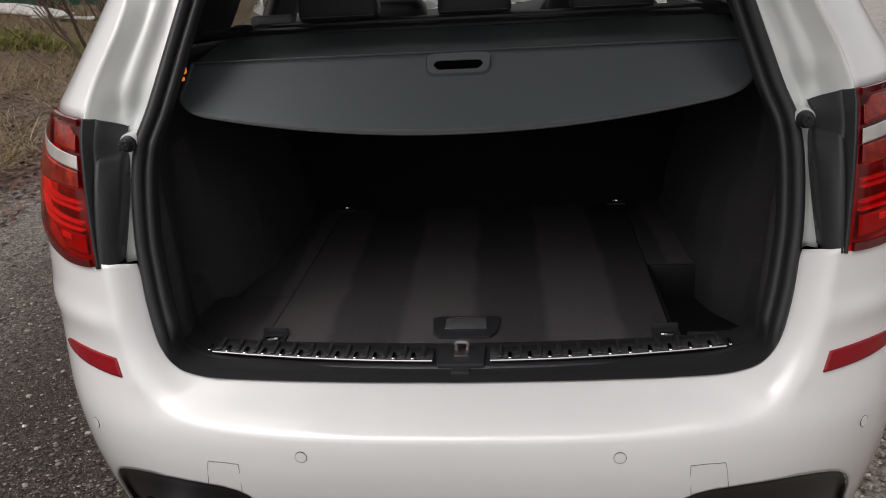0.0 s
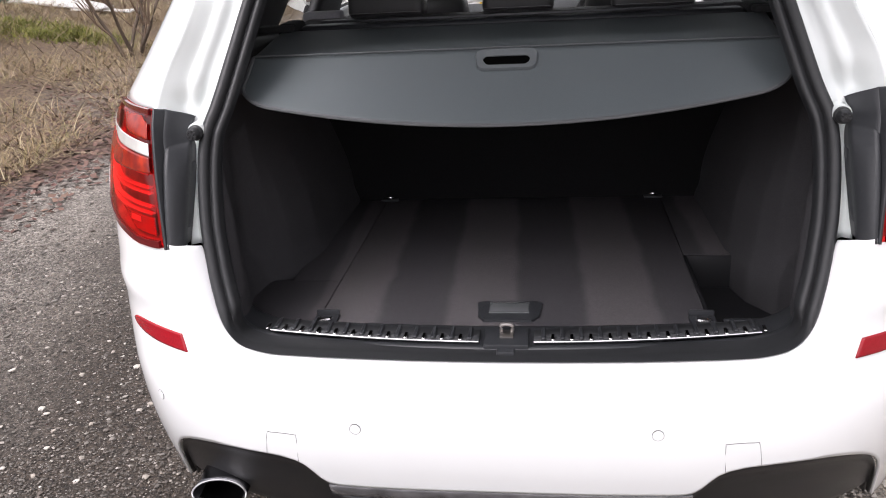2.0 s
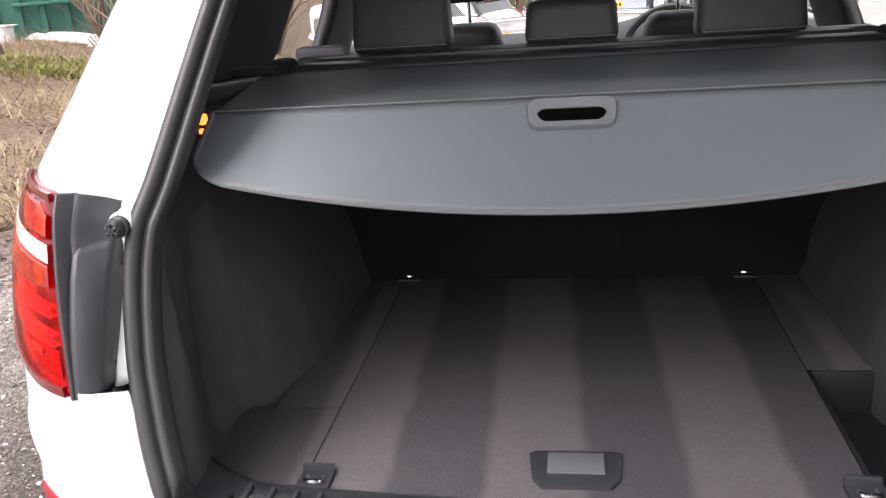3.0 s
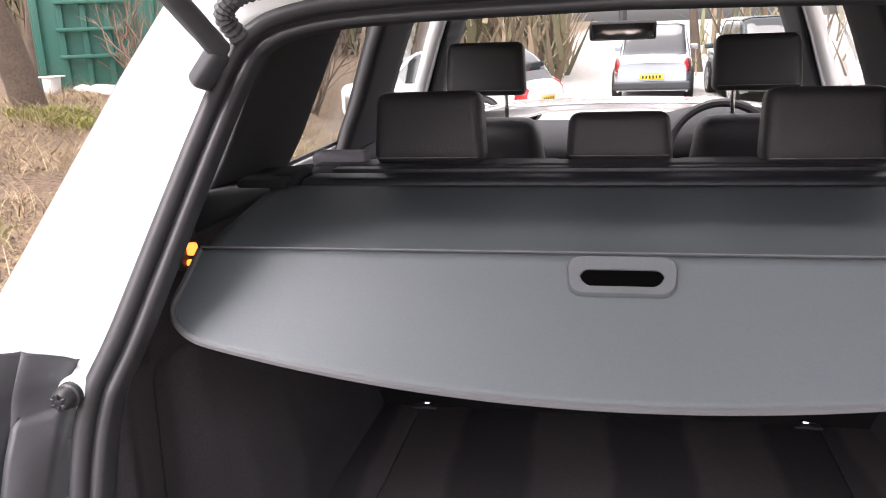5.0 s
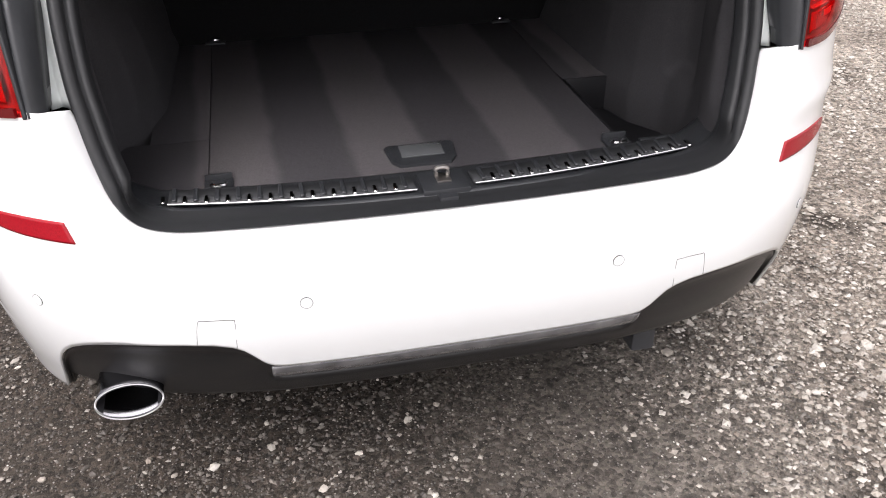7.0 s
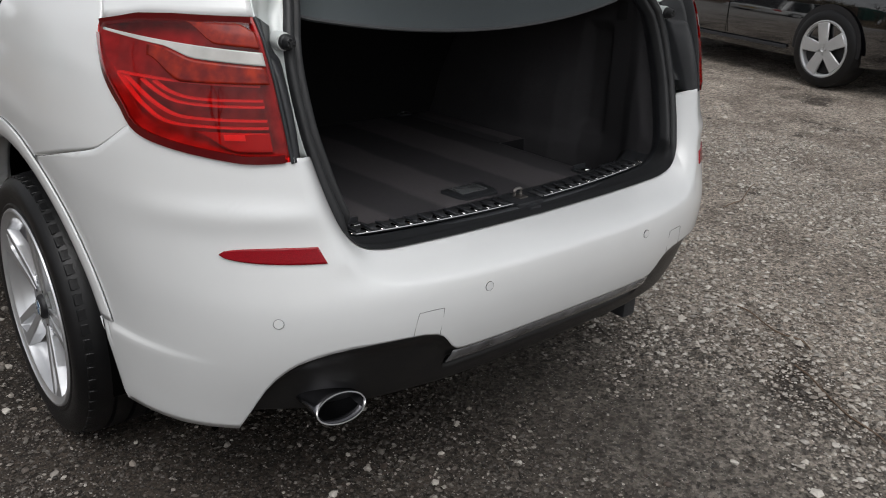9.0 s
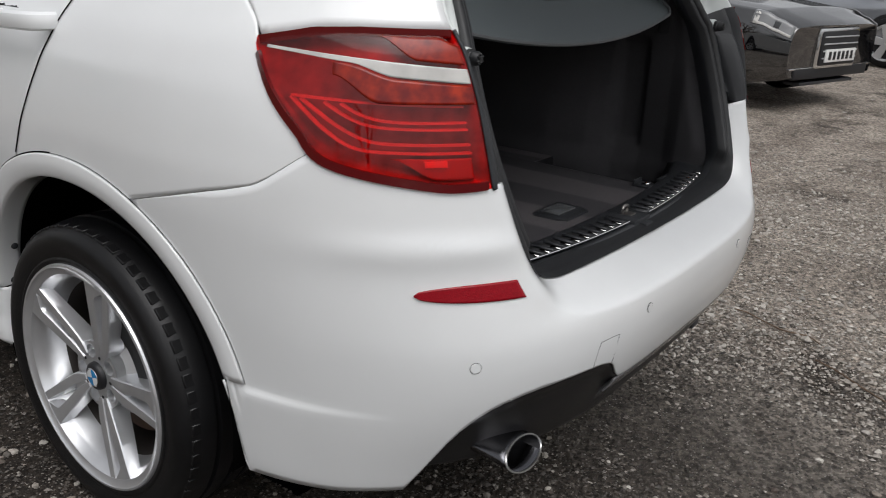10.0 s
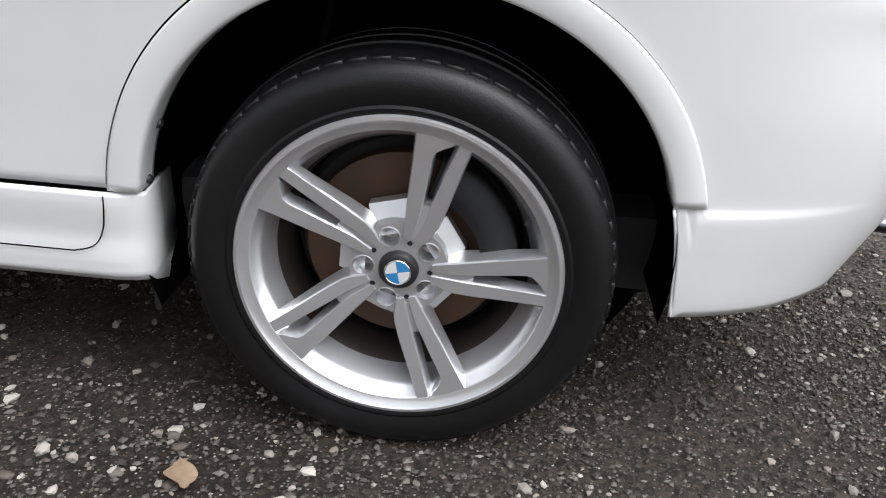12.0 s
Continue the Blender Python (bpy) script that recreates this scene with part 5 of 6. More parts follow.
for side in (-1, 1):
    gl = part("tailgate_lamp", patch(lambda u, v, side=side: skin(ax(0.39 + 0.22 * u + 0.03 * (v - .5), 0.90 + 0.15 * v + .02 * u * v), 0.90 + 0.15 * v + 0.02 * u * v, side, 0.006), 20, 10, side < 0), LENS_DARK, gate, thick=0.02)
    part("clear_band", patch(lambda u, v, side=side: skin(ax(0.41 + 0.19 * u, 1.03 + 0.022 * v), 1.03 + 0.022 * v, side, 0.008), 12, 3, side < 0), LENS_CLEAR, gate, thick=0.002)
    for zb in (0.93, 0.955, 0.98, 1.005):
        part("light_guide", tube([skin(ax(x, zb), zb, side, 0.008) for x in np.linspace(0.41, 0.60, 10)], 0.0025, 6), LENS_BRIGHT, gate)
HINGE = Matrix.Translation((0, 0.50, 1.60))
SWING = HINGE @ Matrix.Rotation(radians(-84), 4, "X") @ HINGE.inverted()
gate.matrix_basis = SWING
for side in (-1, 1):
    foot, head = Vector((side * 0.458, 0.440, 1.428)), SWING @ Vector((side * 0.50, 0.36, 1.18))
    mid = foot.lerp(head, 0.55)
    strut = part("gas_strut", tube([foot, mid], 0.0135, 10), RUBBER, car, "black gas strut holding the tailgate")
    part("strut_rod", tube([mid, head], 0.006, 8), CHROME, strut)
    part("strut_bracket", moved(box(0.052, 0.028, 0.026, (0, 0, 0), 0.009, 3, (1.0, 0.8)), pose(side * 0.473, 0.436, 1.409, -30, side * 50, 0)), PLASTIC, car)
    hose = smooth_line([(side * 0.448, 0.475, 1.440), (side * 0.456, 0.455, 1.468), (side * 0.432, 0.448, 1.488), (side * 0.382, 0.440, 1.497), (side * 0.325, 0.435, 1.510), (side * 0.26, 0.42, 1.545)], 9)
    bm = bmesh.new()
    rings = []
    for i, p in enumerate(hose):
        d = (hose[min(i + 1, len(hose) - 1)] - hose[max(i - 1, 0)]).normalized()
        s = d.cross(Vector((1, 0, 0.2))).normalized()
        w = s.cross(d)
        r = 0.013 if i % 2 else 0.0105
        rings.append([bm.verts.new(p + (s * math.cos(t) + w * math.sin(t)) * r) for t in np.linspace(0, 2 * math.pi, 11)[:-1]])
    for a, b in zip(rings, rings[1:]):
        for k in range(10):
            bm.faces.new((a[k], a[(k + 1) % 10], b[(k + 1) % 10], b[k]))
    bmesh.ops.recalc_face_normals(bm, faces=bm.faces)
    part("cable_hose", bm, RUBBER, car, "ribbed black cable hose", sharp=20)

# ---- ground ----
def terrain(x, y):
    bank = 0.55 * ease((-x - 3.7) / 4.5) * ease((y + 6) / 5)
    fall = -0.50 * ease((y - 6.5) / 9.0) * ease((x + 6.0) / 2.5)
    n = noise.noise(Vector((x * 0.35, y * 0.35, 0))) * 0.05 * ease((abs(x) + abs(y) - 4) / 6)
    rough = noise.noise(Vector((x * 2.3, y * 2.3, 4))) * (0.010 + 0.05 * ease((-x - 3.6) / 1.0))
    return bank + fall + n + rough * (0.4 if -2.2 < x < 1.6 and -0.6 < y < 5.2 else 1.0)


def gravel_ground():
    """Packed dirt and gravel, leaf mould on the verge; damp and the car's shade painted dark."""
    m = bpy.data.materials.new("packed_gravel")
    m.use_nodes = True
    t = m.node_tree
    b = t.nodes["Principled BSDF"]
    geo = t.nodes.new("ShaderNodeNewGeometry")

    def noise_node(scale, detail=5, rough=0.6):
        n = t.nodes.new("ShaderNodeTexNoise")
        n.inputs["Scale"].default_value, n.inputs["Detail"].default_value, n.inputs["Roughness"].default_value = scale, detail, rough
        t.links.new(geo.outputs["Position"], n.inputs["Vector"])
        return n.outputs["Fac"]

    def spread(fac, lo, hi):
        r = t.nodes.new("ShaderNodeMapRange")
        r.inputs[1].default_value, r.inputs[2].default_value = lo, hi
        t.links.new(fac, r.inputs[0])
        return r.outputs[0]

    def blend(fac, a, c):
        mx = t.nodes.new("ShaderNodeMix")
        mx.data_type = "RGBA"
        t.links.new(fac, mx.inputs[0])
        for k, v in ((6, a), (7, c)):
            if isinstance(v, tuple):
                mx.inputs[k].default_value = (*v, 1)
            else:
                t.links.new(v, mx.inputs[k])
        return mx.outputs[2]
    base = blend(spread(noise_node(1.1), 0.35, 0.68), (0.030, 0.0225, 0.017), (0.082, 0.066, 0.053))
    # damp and the car's ground shade painted as one dark strip, paler beside it
    sep0 = t.nodes.new("ShaderNodeSeparateXYZ")
    t.links.new(geo.outputs["Position"], sep0.inputs[0])
    dx = t.nodes.new("ShaderNodeMath")
    dx.operation, dx.inputs[1].default_value = "ADD", 0.95
    t.links.new(sep0.outputs["X"], dx.inputs[0])
    ab = t.nodes.new("ShaderNodeMath")
    ab.operation = "ABSOLUTE"
    t.links.new(dx.outputs[0], ab.inputs[0])
    strip_dist = t.nodes.new("ShaderNodeMath")
    strip_dist.operation, strip_dist.inputs[1].default_value = "MULTIPLY_ADD", 1.6
    t.links.new(noise_node(0.9), strip_dist.inputs[0])
    t.links.new(ab.outputs[0], strip_dist.inputs[2])
    base = blend(spread(strip_dist.outputs[0], 1.35, 2.5), base, blend(spread(noise_node(1.7), 0.3, 0.7), (0.19, 0.168, 0.146), (0.31, 0.280, 0.246)))
    # open yard's hardcore paler, its light and sheen put into the colour, dark ruts
    open_yard = t.nodes.new("ShaderNodeMath")
    open_yard.operation, open_yard.inputs[1].default_value = "MULTIPLY_ADD", 1.2
    t.links.new(noise_node(0.8), open_yard.inputs[0])
    t.links.new(sep0.outputs["X"], open_yard.inputs[2])
    hard = blend(spread(noise_node(2.3, 7, 0.7), 0.40, 0.62), (0.25, 0.21, 0.175), (0.46, 0.40, 0.34))
    base = blend(spread(open_yard.outputs[0], 0.95, 1.75), base, hard)
    base = blend(spread(noise_node(1.6, 6, 0.7), 0.54, 0.66), base, (0.070, 0.056, 0.045))
    base = blend(spread(noise_node(11, 7, 0.75), 0.52, 0.80), base, (0.060, 0.050, 0.042))
    base = blend(spread(noise_node(38, 4), 0.46, 0.74), base, (0.040, 0.034, 0.029))
    vor = t.nodes.new("ShaderNodeTexVoronoi")
    vor.inputs["Scale"].default_value = 150
    t.links.new(geo.outputs["Position"], vor.inputs["Vector"])
    pick = t.nodes.new("ShaderNodeSeparateColor")
    t.links.new(vor.outputs["Color"], pick.inputs[0])
    chips = t.nodes.new("ShaderNodeMath")
    chips.operation = "MULTIPLY"
    t.links.new(spread(pick.outputs[0], 0.78, 0.84), chips.inputs[0])
    t.links.new(spread(vor.outputs["Distance"], 0.42, 0.25), chips.inputs[1])
    tone = blend(pick.outputs[1], (0.16, 0.14, 0.12), (0.50, 0.48, 0.45))
    base = blend(chips.outputs[0], base, tone)
    # every small stone has its own tone
    cell = t.nodes.new("ShaderNodeTexVoronoi")
    cell.inputs["Scale"].default_value = 105
    t.links.new(geo.outputs["Position"], cell.inputs["Vector"])
    tint = t.nodes.new("ShaderNodeSeparateColor")
    t.links.new(cell.outputs["Color"], tint.inputs[0])
    ramp = t.nodes.new("ShaderNodeMapRange")
    ramp.inputs[3].default_value, ramp.inputs[4].default_value = 0.42, 1.65
    t.links.new(tint.outputs[0], ramp.inputs[0])
    tones = t.nodes.new("ShaderNodeMix")
    tones.data_type, tones.blend_type = "RGBA", "MULTIPLY"
    tones.inputs[0].default_value = 0.9
    t.links.new(base, tones.inputs[6])
    t.links.new(ramp.outputs[0], tones.inputs[7])
    base = tones.outputs[2]
    sep = t.nodes.new("ShaderNodeSeparateXYZ")
    t.links.new(geo.outputs["Position"], sep.inputs[0])
    wob = t.nodes.new("ShaderNodeMath")
    wob.operation, wob.inputs[1].default_value = "MULTIPLY_ADD", 1.3
    t.links.new(noise_node(1.7), wob.inputs[0])
    t.links.new(sep.outputs["X"], wob.inputs[2])
    mould = blend(spread(noise_node(14), 0.35, 0.7), (0.060, 0.036, 0.030), (0.125, 0.080, 0.060))
    straw = blend(spread(noise_node(22), 0.35, 0.7), (0.075, 0.050, 0.034), (0.20, 0.145, 0.09))
    mould = blend(spread(wob.outputs[0], -3.2, -3.9), mould, straw)
    base = blend(spread(wob.outputs[0], -2.35, -2.75), base, mould)
    # the ground turns paler farther up the yard
    far = t.nodes.new("ShaderNodeMath")
    far.operation, far.inputs[1].default_value = "MULTIPLY_ADD", 3.0
    t.links.new(noise_node(0.6), far.inputs[0])
    t.links.new(sep.outputs["Y"], far.inputs[2])
    yard = t.nodes.new("ShaderNodeMath")
    yard.operation = "MULTIPLY"
    t.links.new(spread(far.outputs[0], 6.0, 9.0), yard.inputs[0])
    t.links.new(spread(sep.outputs["X"], -5.0, -3.5), yard.inputs[1])
    base = blend(yard.outputs[0], base, blend(spread(noise_node(9), 0.3, 0.7), (0.30, 0.285, 0.265), (0.44, 0.42, 0.40)))
    t.links.new(base, b.inputs["Base Color"])
    b.inputs["Roughness"].default_value = 0.8
    b.inputs["Specular IOR Level"].default_value = 0.35
    add = t.nodes.new("ShaderNodeMath")
    add.operation = "MULTIPLY_ADD"
    add.inputs[1].default_value = 0.8
    t.links.new(chips.outputs[0], add.inputs[0])
    t.links.new(noise_node(90, 8, 0.85), add.inputs[2])
    bp = t.nodes.new("ShaderNodeBump")
    bp.inputs["Strength"].default_value, bp.inputs["Distance"].default_value = 0.9, 0.008
    t.links.new(add.outputs[0], bp.inputs["Height"])
    pebbles = t.nodes.new("ShaderNodeBump")
    pebbles.invert = True
    pebbles.inputs["Strength"].default_value, pebbles.inputs["Distance"].default_value = 0.85, 0.006
    t.links.new(cell.outputs["Distance"], pebbles.inputs["Height"])
    lumps = t.nodes.new("ShaderNodeBump")
    lumps.inputs["Strength"].default_value, lumps.inputs["Distance"].default_value = 0.8, 0.05
    t.links.new(noise_node(9, 8, 0.7), lumps.inputs["Height"])
    t.links.new(lumps.outputs[0], pebbles.inputs["Normal"])
    t.links.new(pebbles.outputs[0], bp.inputs["Normal"])
    t.links.new(bp.outputs[0], b.inputs["Normal"])
    return m


def graded(lo, hi, step, far):
    mid = list(np.arange(lo, hi + 1e-6, step))
    out, s = [hi], step
    while out[-1] < far:
        s *= 1.16
        out.append(out[-1] + s)
    back, s = [lo], step
    while back[-1] > -far:
        s *= 1.16
        back.append(back[-1] - s)
    return back[:0:-1] + mid + out[1:]


def mesh_object(name, verts, faces, mat, smooth=True):
    me = bpy.data.meshes.new(name)
    me.from_pydata(verts, [], faces)
    me.materials.append(mat)
    if smooth:
        me.polygons.foreach_set("use_smooth", [True] * len(me.polygons))
    me.update()
    return new(name, me)


gx, gy = graded(-4.5, 3.0, 0.06, 400), graded(-2.0, 4.5, 0.06, 400)
gverts = [(x, y, terrain(x, y) - 0.003) for x in gx for y in gy]
ny = len(gy)
gfaces = [(i * ny + j, (i + 1) * ny + j, (i + 1) * ny + j + 1, i * ny + j + 1) for i in range(len(gx) - 1) for j in range(ny - 1)]
tagged(mesh_object("ground", gverts, gfaces, gravel_ground()), "packed brown gravel and dirt yard, damp and shade painted dark by the car", "ground", kind="structure")

rng = np.random.default_rng(7)


def island_material(name, colours, rough=0.85):
    """One of several colours for each separate piece."""
    m = bpy.data.materials.new(name)
    m.use_nodes = True
    t = m.node_tree
    b = t.nodes["Principled BSDF"]
    g = t.nodes.new("ShaderNodeNewGeometry")
    r = t.nodes.new("ShaderNodeValToRGB")
    while len(r.color_ramp.elements) < len(colours):
        r.color_ramp.elements.new(0.5)
    for i, (e, c) in enumerate(zip(r.color_ramp.elements, colours)):
        e.position, e.color = i / (len(colours) - 1), (*c, 1)
    t.links.new(g.outputs["Random Per Island"], r.inputs[0])
    n = t.nodes.new("ShaderNodeTexNoise")
    n.inputs["Scale"].default_value = 120
    t.links.new(g.outputs["Position"], n.inputs["Vector"])
    mx = t.nodes.new("ShaderNodeMix")
    mx.data_type, mx.blend_type = "RGBA", "MULTIPLY"
    mx.inputs[0].default_value = 0.45
    t.links.new(r.outputs[0], mx.inputs[6])
    t.links.new(n.outputs["Fac"], mx.inputs[7])
    t.links.new(mx.outputs[2], b.inputs["Base Color"])
    b.inputs["Roughness"].default_value = rough
    return m


ico = bmesh.new()
bmesh.ops.create_icosphere(ico, subdivisions=1, radius=1)
ICO_V = np.array([v.co[:] for v in ico.verts])
ICO_F = [tuple(v.index for v in f.verts) for f in ico.faces]
ico.free()
OCT_V = np.array([(1, 0, 0), (-1, 0, 0), (0, 1, 0), (0, -1, 0), (0, 0, 1), (0, 0, -1)], float)
OCT_F = [(0, 2, 4), (2, 1, 4), (1, 3, 4), (3, 0, 4), (2, 0, 5), (1, 2, 5), (3, 1, 5), (0, 3, 5)]


def scatter_stones(name, label, count, region, size, shape, mat):
    sv, sf = shape
    verts, faces = [], []
    x0, x1, y0, y1 = region
    k = 0
    while k < count:
        x, y = rng.uniform(x0, x1), rng.uniform(y0, y1)
        if noise.noise(Vector((x * 1.3, y * 1.3, 9))) + rng.uniform(-0.55, 0.55) < -0.15:
            continue
        if x < -3.1 + rng.normal(0, 0.25):
            continue
        s = size[0] * (size[1] / size[0]) ** (rng.random() ** 2.2)
        v = sv * (1 + rng.uniform(-0.28, 0.28, (len(sv), 1)))
        v = v * (s * rng.uniform(0.7, 1.3), s * rng.uniform(0.7, 1.3), s * rng.uniform(0.35, 0.75))
        a = rng.uniform(0, 6.283)
        c, q = math.cos(a), math.sin(a)
        z = terrain(x, y) + s * rng.uniform(-0.15, 0.22)
        n = len(verts)
        verts += [(x + p[0] * c - p[1] * q, y + p[0] * q + p[1] * c, z + p[2]) for p in v]
        faces += [tuple(i + n for i in f) for f in sf]
        k += 1
    return tagged(mesh_object(name, verts, faces, mat, False), label, "gravel", kind="stuff")


STONE = island_material("stones", [(0.08, 0.07, 0.06), (0.14, 0.125, 0.11), (0.22, 0.20, 0.175), (0.30, 0.275, 0.245), (0.17, 0.12, 0.095), (0.33, 0.30, 0.265), (0.47, 0.44, 0.40)])
# damp and the car's shade are both put into these stones' dark tones
DAMP_SHADE_STONE = island_material("damp_shaded_stones", [(0.032, 0.026, 0.021), (0.075, 0.064, 0.054), (0.12, 0.106, 0.093), (0.05, 0.039, 0.030), (0.19, 0.172, 0.15), (0.085, 0.063, 0.050), (0.40, 0.37, 0.33)], 0.6)
PALE_STONE = island_material("pale_stones", [(0.20, 0.175, 0.15), (0.44, 0.40, 0.35), (0.28, 0.235, 0.195), (0.60, 0.56, 0.50), (0.36, 0.325, 0.285), (0.70, 0.66, 0.60), (0.10, 0.088, 0.075)])
scatter_stones("gravel_stones", "a few pale stones on the dark soil", 1500, (-2.6, 0.4, -1.4, 2.6), (0.004, 0.013), (ICO_V, ICO_F), PALE_STONE)
scatter_stones("gravel_stones", "loose pale and grey stones on the dirt", 4200, (0.3, 4.5, -2.2, 4.0), (0.005, 0.017), (ICO_V, ICO_F), PALE_STONE)
scatter_stones("gravel_stones", "loose stones, dark from damp and shade, trodden into dark soil", 3000, (-3.0, 0.3, -2.2, 4.0), (0.004, 0.015), (ICO_V, ICO_F), DAMP_SHADE_STONE)
scatter_stones("gravel_chips", "fine gravel chips on the lane by the verge", 16000, (-3.2, -1.9, -2.0, 4.5), (0.0018, 0.007), (OCT_V, OCT_F), STONE)
scatter_stones("gravel_chips", "dense sharp gravel chips beside the car", 40000, (-2.7, -0.5, -1.1, 0.75), (0.0022, 0.0075), (OCT_V, OCT_F), DAMP_SHADE_STONE)
scatter_stones("gravel_chips", "dense sharp gravel chips behind the car", 26000, (-0.5, 0.9, -1.2, 2.0), (0.0022, 0.009), (OCT_V, OCT_F), DAMP_SHADE_STONE)
scatter_stones("gravel_chips", "pale sharp gravel chips on the open yard", 52000, (0.4, 3.9, -1.2, 3.0), (0.003, 0.012), (OCT_V, OCT_F), PALE_STONE)
scatter_stones("gravel_chips", "sparser gravel chips on dark soil by the sill", 16000, (-2.7, -0.8, 0.75, 2.4), (0.0022, 0.0085), (OCT_V, OCT_F), DAMP_SHADE_STONE)
scatter_stones("gravel_stones", "scattered stones on the far yard", 9000, (0.8, 13, -4, 14), (0.006, 0.024), (OCT_V, OCT_F), PALE_STONE)


def strips(count, place, mat, name, label, category):
    """Many thin bent strips: grass, twigs or leaves. place() gives root, direction, length, width, droop."""
    verts, faces = [], []
    for _ in range(count):
        p, d, length, width, droop = place()
        side = np.cross(d, (0, 0, 1.0))
        side = side / (np.linalg.norm(side) + 1e-9) * width / 2
        n = len(verts)
        for i in range(4):
            k = i / 3
            c = p + d * length * k + np.array((0, 0, -droop * length * k * k))
            w = side * (1 - 0.85 * k)
            verts += [tuple(c - w), tuple(c + w)]
        faces += [(n + 2 * i, n + 2 * i + 1, n + 2 * i + 3, n + 2 * i + 2) for i in range(3)]
    return tagged(mesh_object(name, verts, faces, mat, False), label, category, kind="stuff")


def grass_place():
    while True:
        x, y = -3.5 - 6.0 * rng.random() ** 1.2, rng.uniform(0.5, 13)
        if noise.noise(Vector((x * 0.9, y * 0.9, 2))) + rng.uniform(-0.3, 0.5) > -0.05:
            break
    a = rng.uniform(0, 6.283)
    up = rng.uniform(0.05, 1.1)
    d = np.array((math.cos(a), math.sin(a), up))
    d /= np.linalg.norm(d)
    return np.array((x, y, terrain(x, y) - 0.01)), d, rng.uniform(0.14, 0.48), rng.uniform(0.003, 0.008), rng.uniform(0.1, 0.55)


strips(60000, grass_place, island_material("dry_grass", [(0.42, 0.29, 0.16), (0.07, 0.042, 0.028), (0.56, 0.43, 0.26), (0.16, 0.10, 0.06), (0.66, 0.55, 0.36), (0.20, 0.19, 0.06), (0.34, 0.22, 0.13)], 0.9),
       "dry_grass", "matted straw-coloured dead grass on the verge", "grass")


def moss_place():
    c = ((-6.8, 9.1), (-7.4, 9.3), (-6.4, 9.2), (-7.1, 9.6), (-6.0, 9.4), (-4.6, 4.6))[rng.integers(0, 6)]
    r = 0.55 if c[1] > 8 else 0.20
    x, y = rng.normal(c[0], r * 0.6), rng.normal(c[1], r * 0.35)
    a = rng.uniform(0, 6.283)
    d = np.array((math.cos(a) * 0.7, math.sin(a) * 0.7, rng.uniform(0.5, 1.2)))
    d /= np.linalg.norm(d)
    return np.array((x, y, terrain(x, y))), d, rng.uniform(0.10, 0.32), rng.uniform(0.006, 0.014), 0.4


strips(6500, moss_place, island_material("green_grass", [(0.13, 0.15, 0.02), (0.24, 0.26, 0.03), (0.10, 0.12, 0.02), (0.32, 0.31, 0.06)], 0.9),
       "green_grass", "green mossy grass tufts on the bank", "grass")


def leaf_litter():
    verts, faces = [], []
    for _ in range(15000):
        x, y = rng.normal(-3.75, 0.75), rng.uniform(-1.5, 10)
        if x > -2.75:
            continue
        s, a = rng.uniform(0.012, 0.034), rng.uniform(0, 6.283)
        u = np.array((math.cos(a), math.sin(a), rng.uniform(-0.4, 0.4))) * s
        v = np.array((-math.sin(a), math.cos(a), rng.uniform(-0.5, 0.5))) * s * rng.uniform(0.45, 0.8)
        c = np.array((x, y, terrain(x, y) + rng.uniform(0.004, 0.02)))
        n = len(verts)
        verts += [tuple(c - u), tuple(c - 0.2 * u + v), tuple(c + u), tuple(c - 0.1 * u - v)]
        faces += [(n, n + 1, n + 2), (n, n + 2, n + 3)]
    return verts, faces


lv, lf = leaf_litter()
tagged(mesh_object("leaf_litter", lv, lf, island_material("dead_leaves", [(0.10, 0.05, 0.04), (0.16, 0.09, 0.07), (0.07, 0.035, 0.03), (0.22, 0.14, 0.10), (0.13, 0.06, 0.05)]), False),
       "purple-brown dead leaves along the verge", "leaves", kind="stuff")
BARK = material("bark", (0.115, 0.085, 0.062), 0.9, grain=0.6, grain_size=30, stain=0.5, stain_size=4, bump=1.0, bump_size=60)
TWIG = material("twig", (0.16, 0.11, 0.075), 0.85, grain=0.4, grain_size=80)


def twig_place():
    x, y = rng.uniform(-8.5, -3.4), rng.uniform(1, 12)
    a = rng.uniform(0, 6.283)
    d = np.array((math.cos(a), math.sin(a), rng.uniform(0.05, 0.6)))
    d /= np.linalg.norm(d)
    return np.array((x, y, terrain(x, y) + rng.uniform(0, 0.15))), d, rng.uniform(0.3, 1.1), rng.uniform(0.004, 0.010), rng.uniform(-0.1, 0.3)


strips(3200, twig_place, TWIG, "brambles", "bare bramble stems arching over the bank", "brambles")
for x, y, a, l in ((0.75, -0.55, 60, 0.5), (1.15, -0.1, 75, 0.35), (-1.75, 0.45, 130, 0.38), (-2.05, 2.6, 20, 0.6), (-1.15, 0.25, 40, 0.15), (2.2, 0.9, 15, 0.5), (0.15, -0.7, 100, 0.22)):
    t = radians(a)
    run = [(x + math.cos(t) * l * k + 0.02 * math.sin(9 * k), y + math.sin(t) * l * k + 0.02 * math.cos(7 * k), terrain(x, y) + 0.007) for k in np.linspace(0, 1, 7)]
    tagged(link_mesh("twig", tube(smooth_line(run, 3), 0.0028, 5), TWIG), "thin brown twig lying on the gravel", "twig", "twigs on the gravel")
leafbm = patch(lambda u, v: Vector(((u - .5) * 0.075, (v - .5) * 0.045 * math.sin(math.pi * min(max(u, .08), .95)) * 2 * .6, 0.010 * math.sin(5 * u) * (v - .5) + 0.008 * abs(v - .5))), 10, 6)
lob = link_mesh("fallen_leaf", leafbm, material("pale_leaf", (0.34, 0.24, 0.16), 0.7, grain=0.4, grain_size=60))
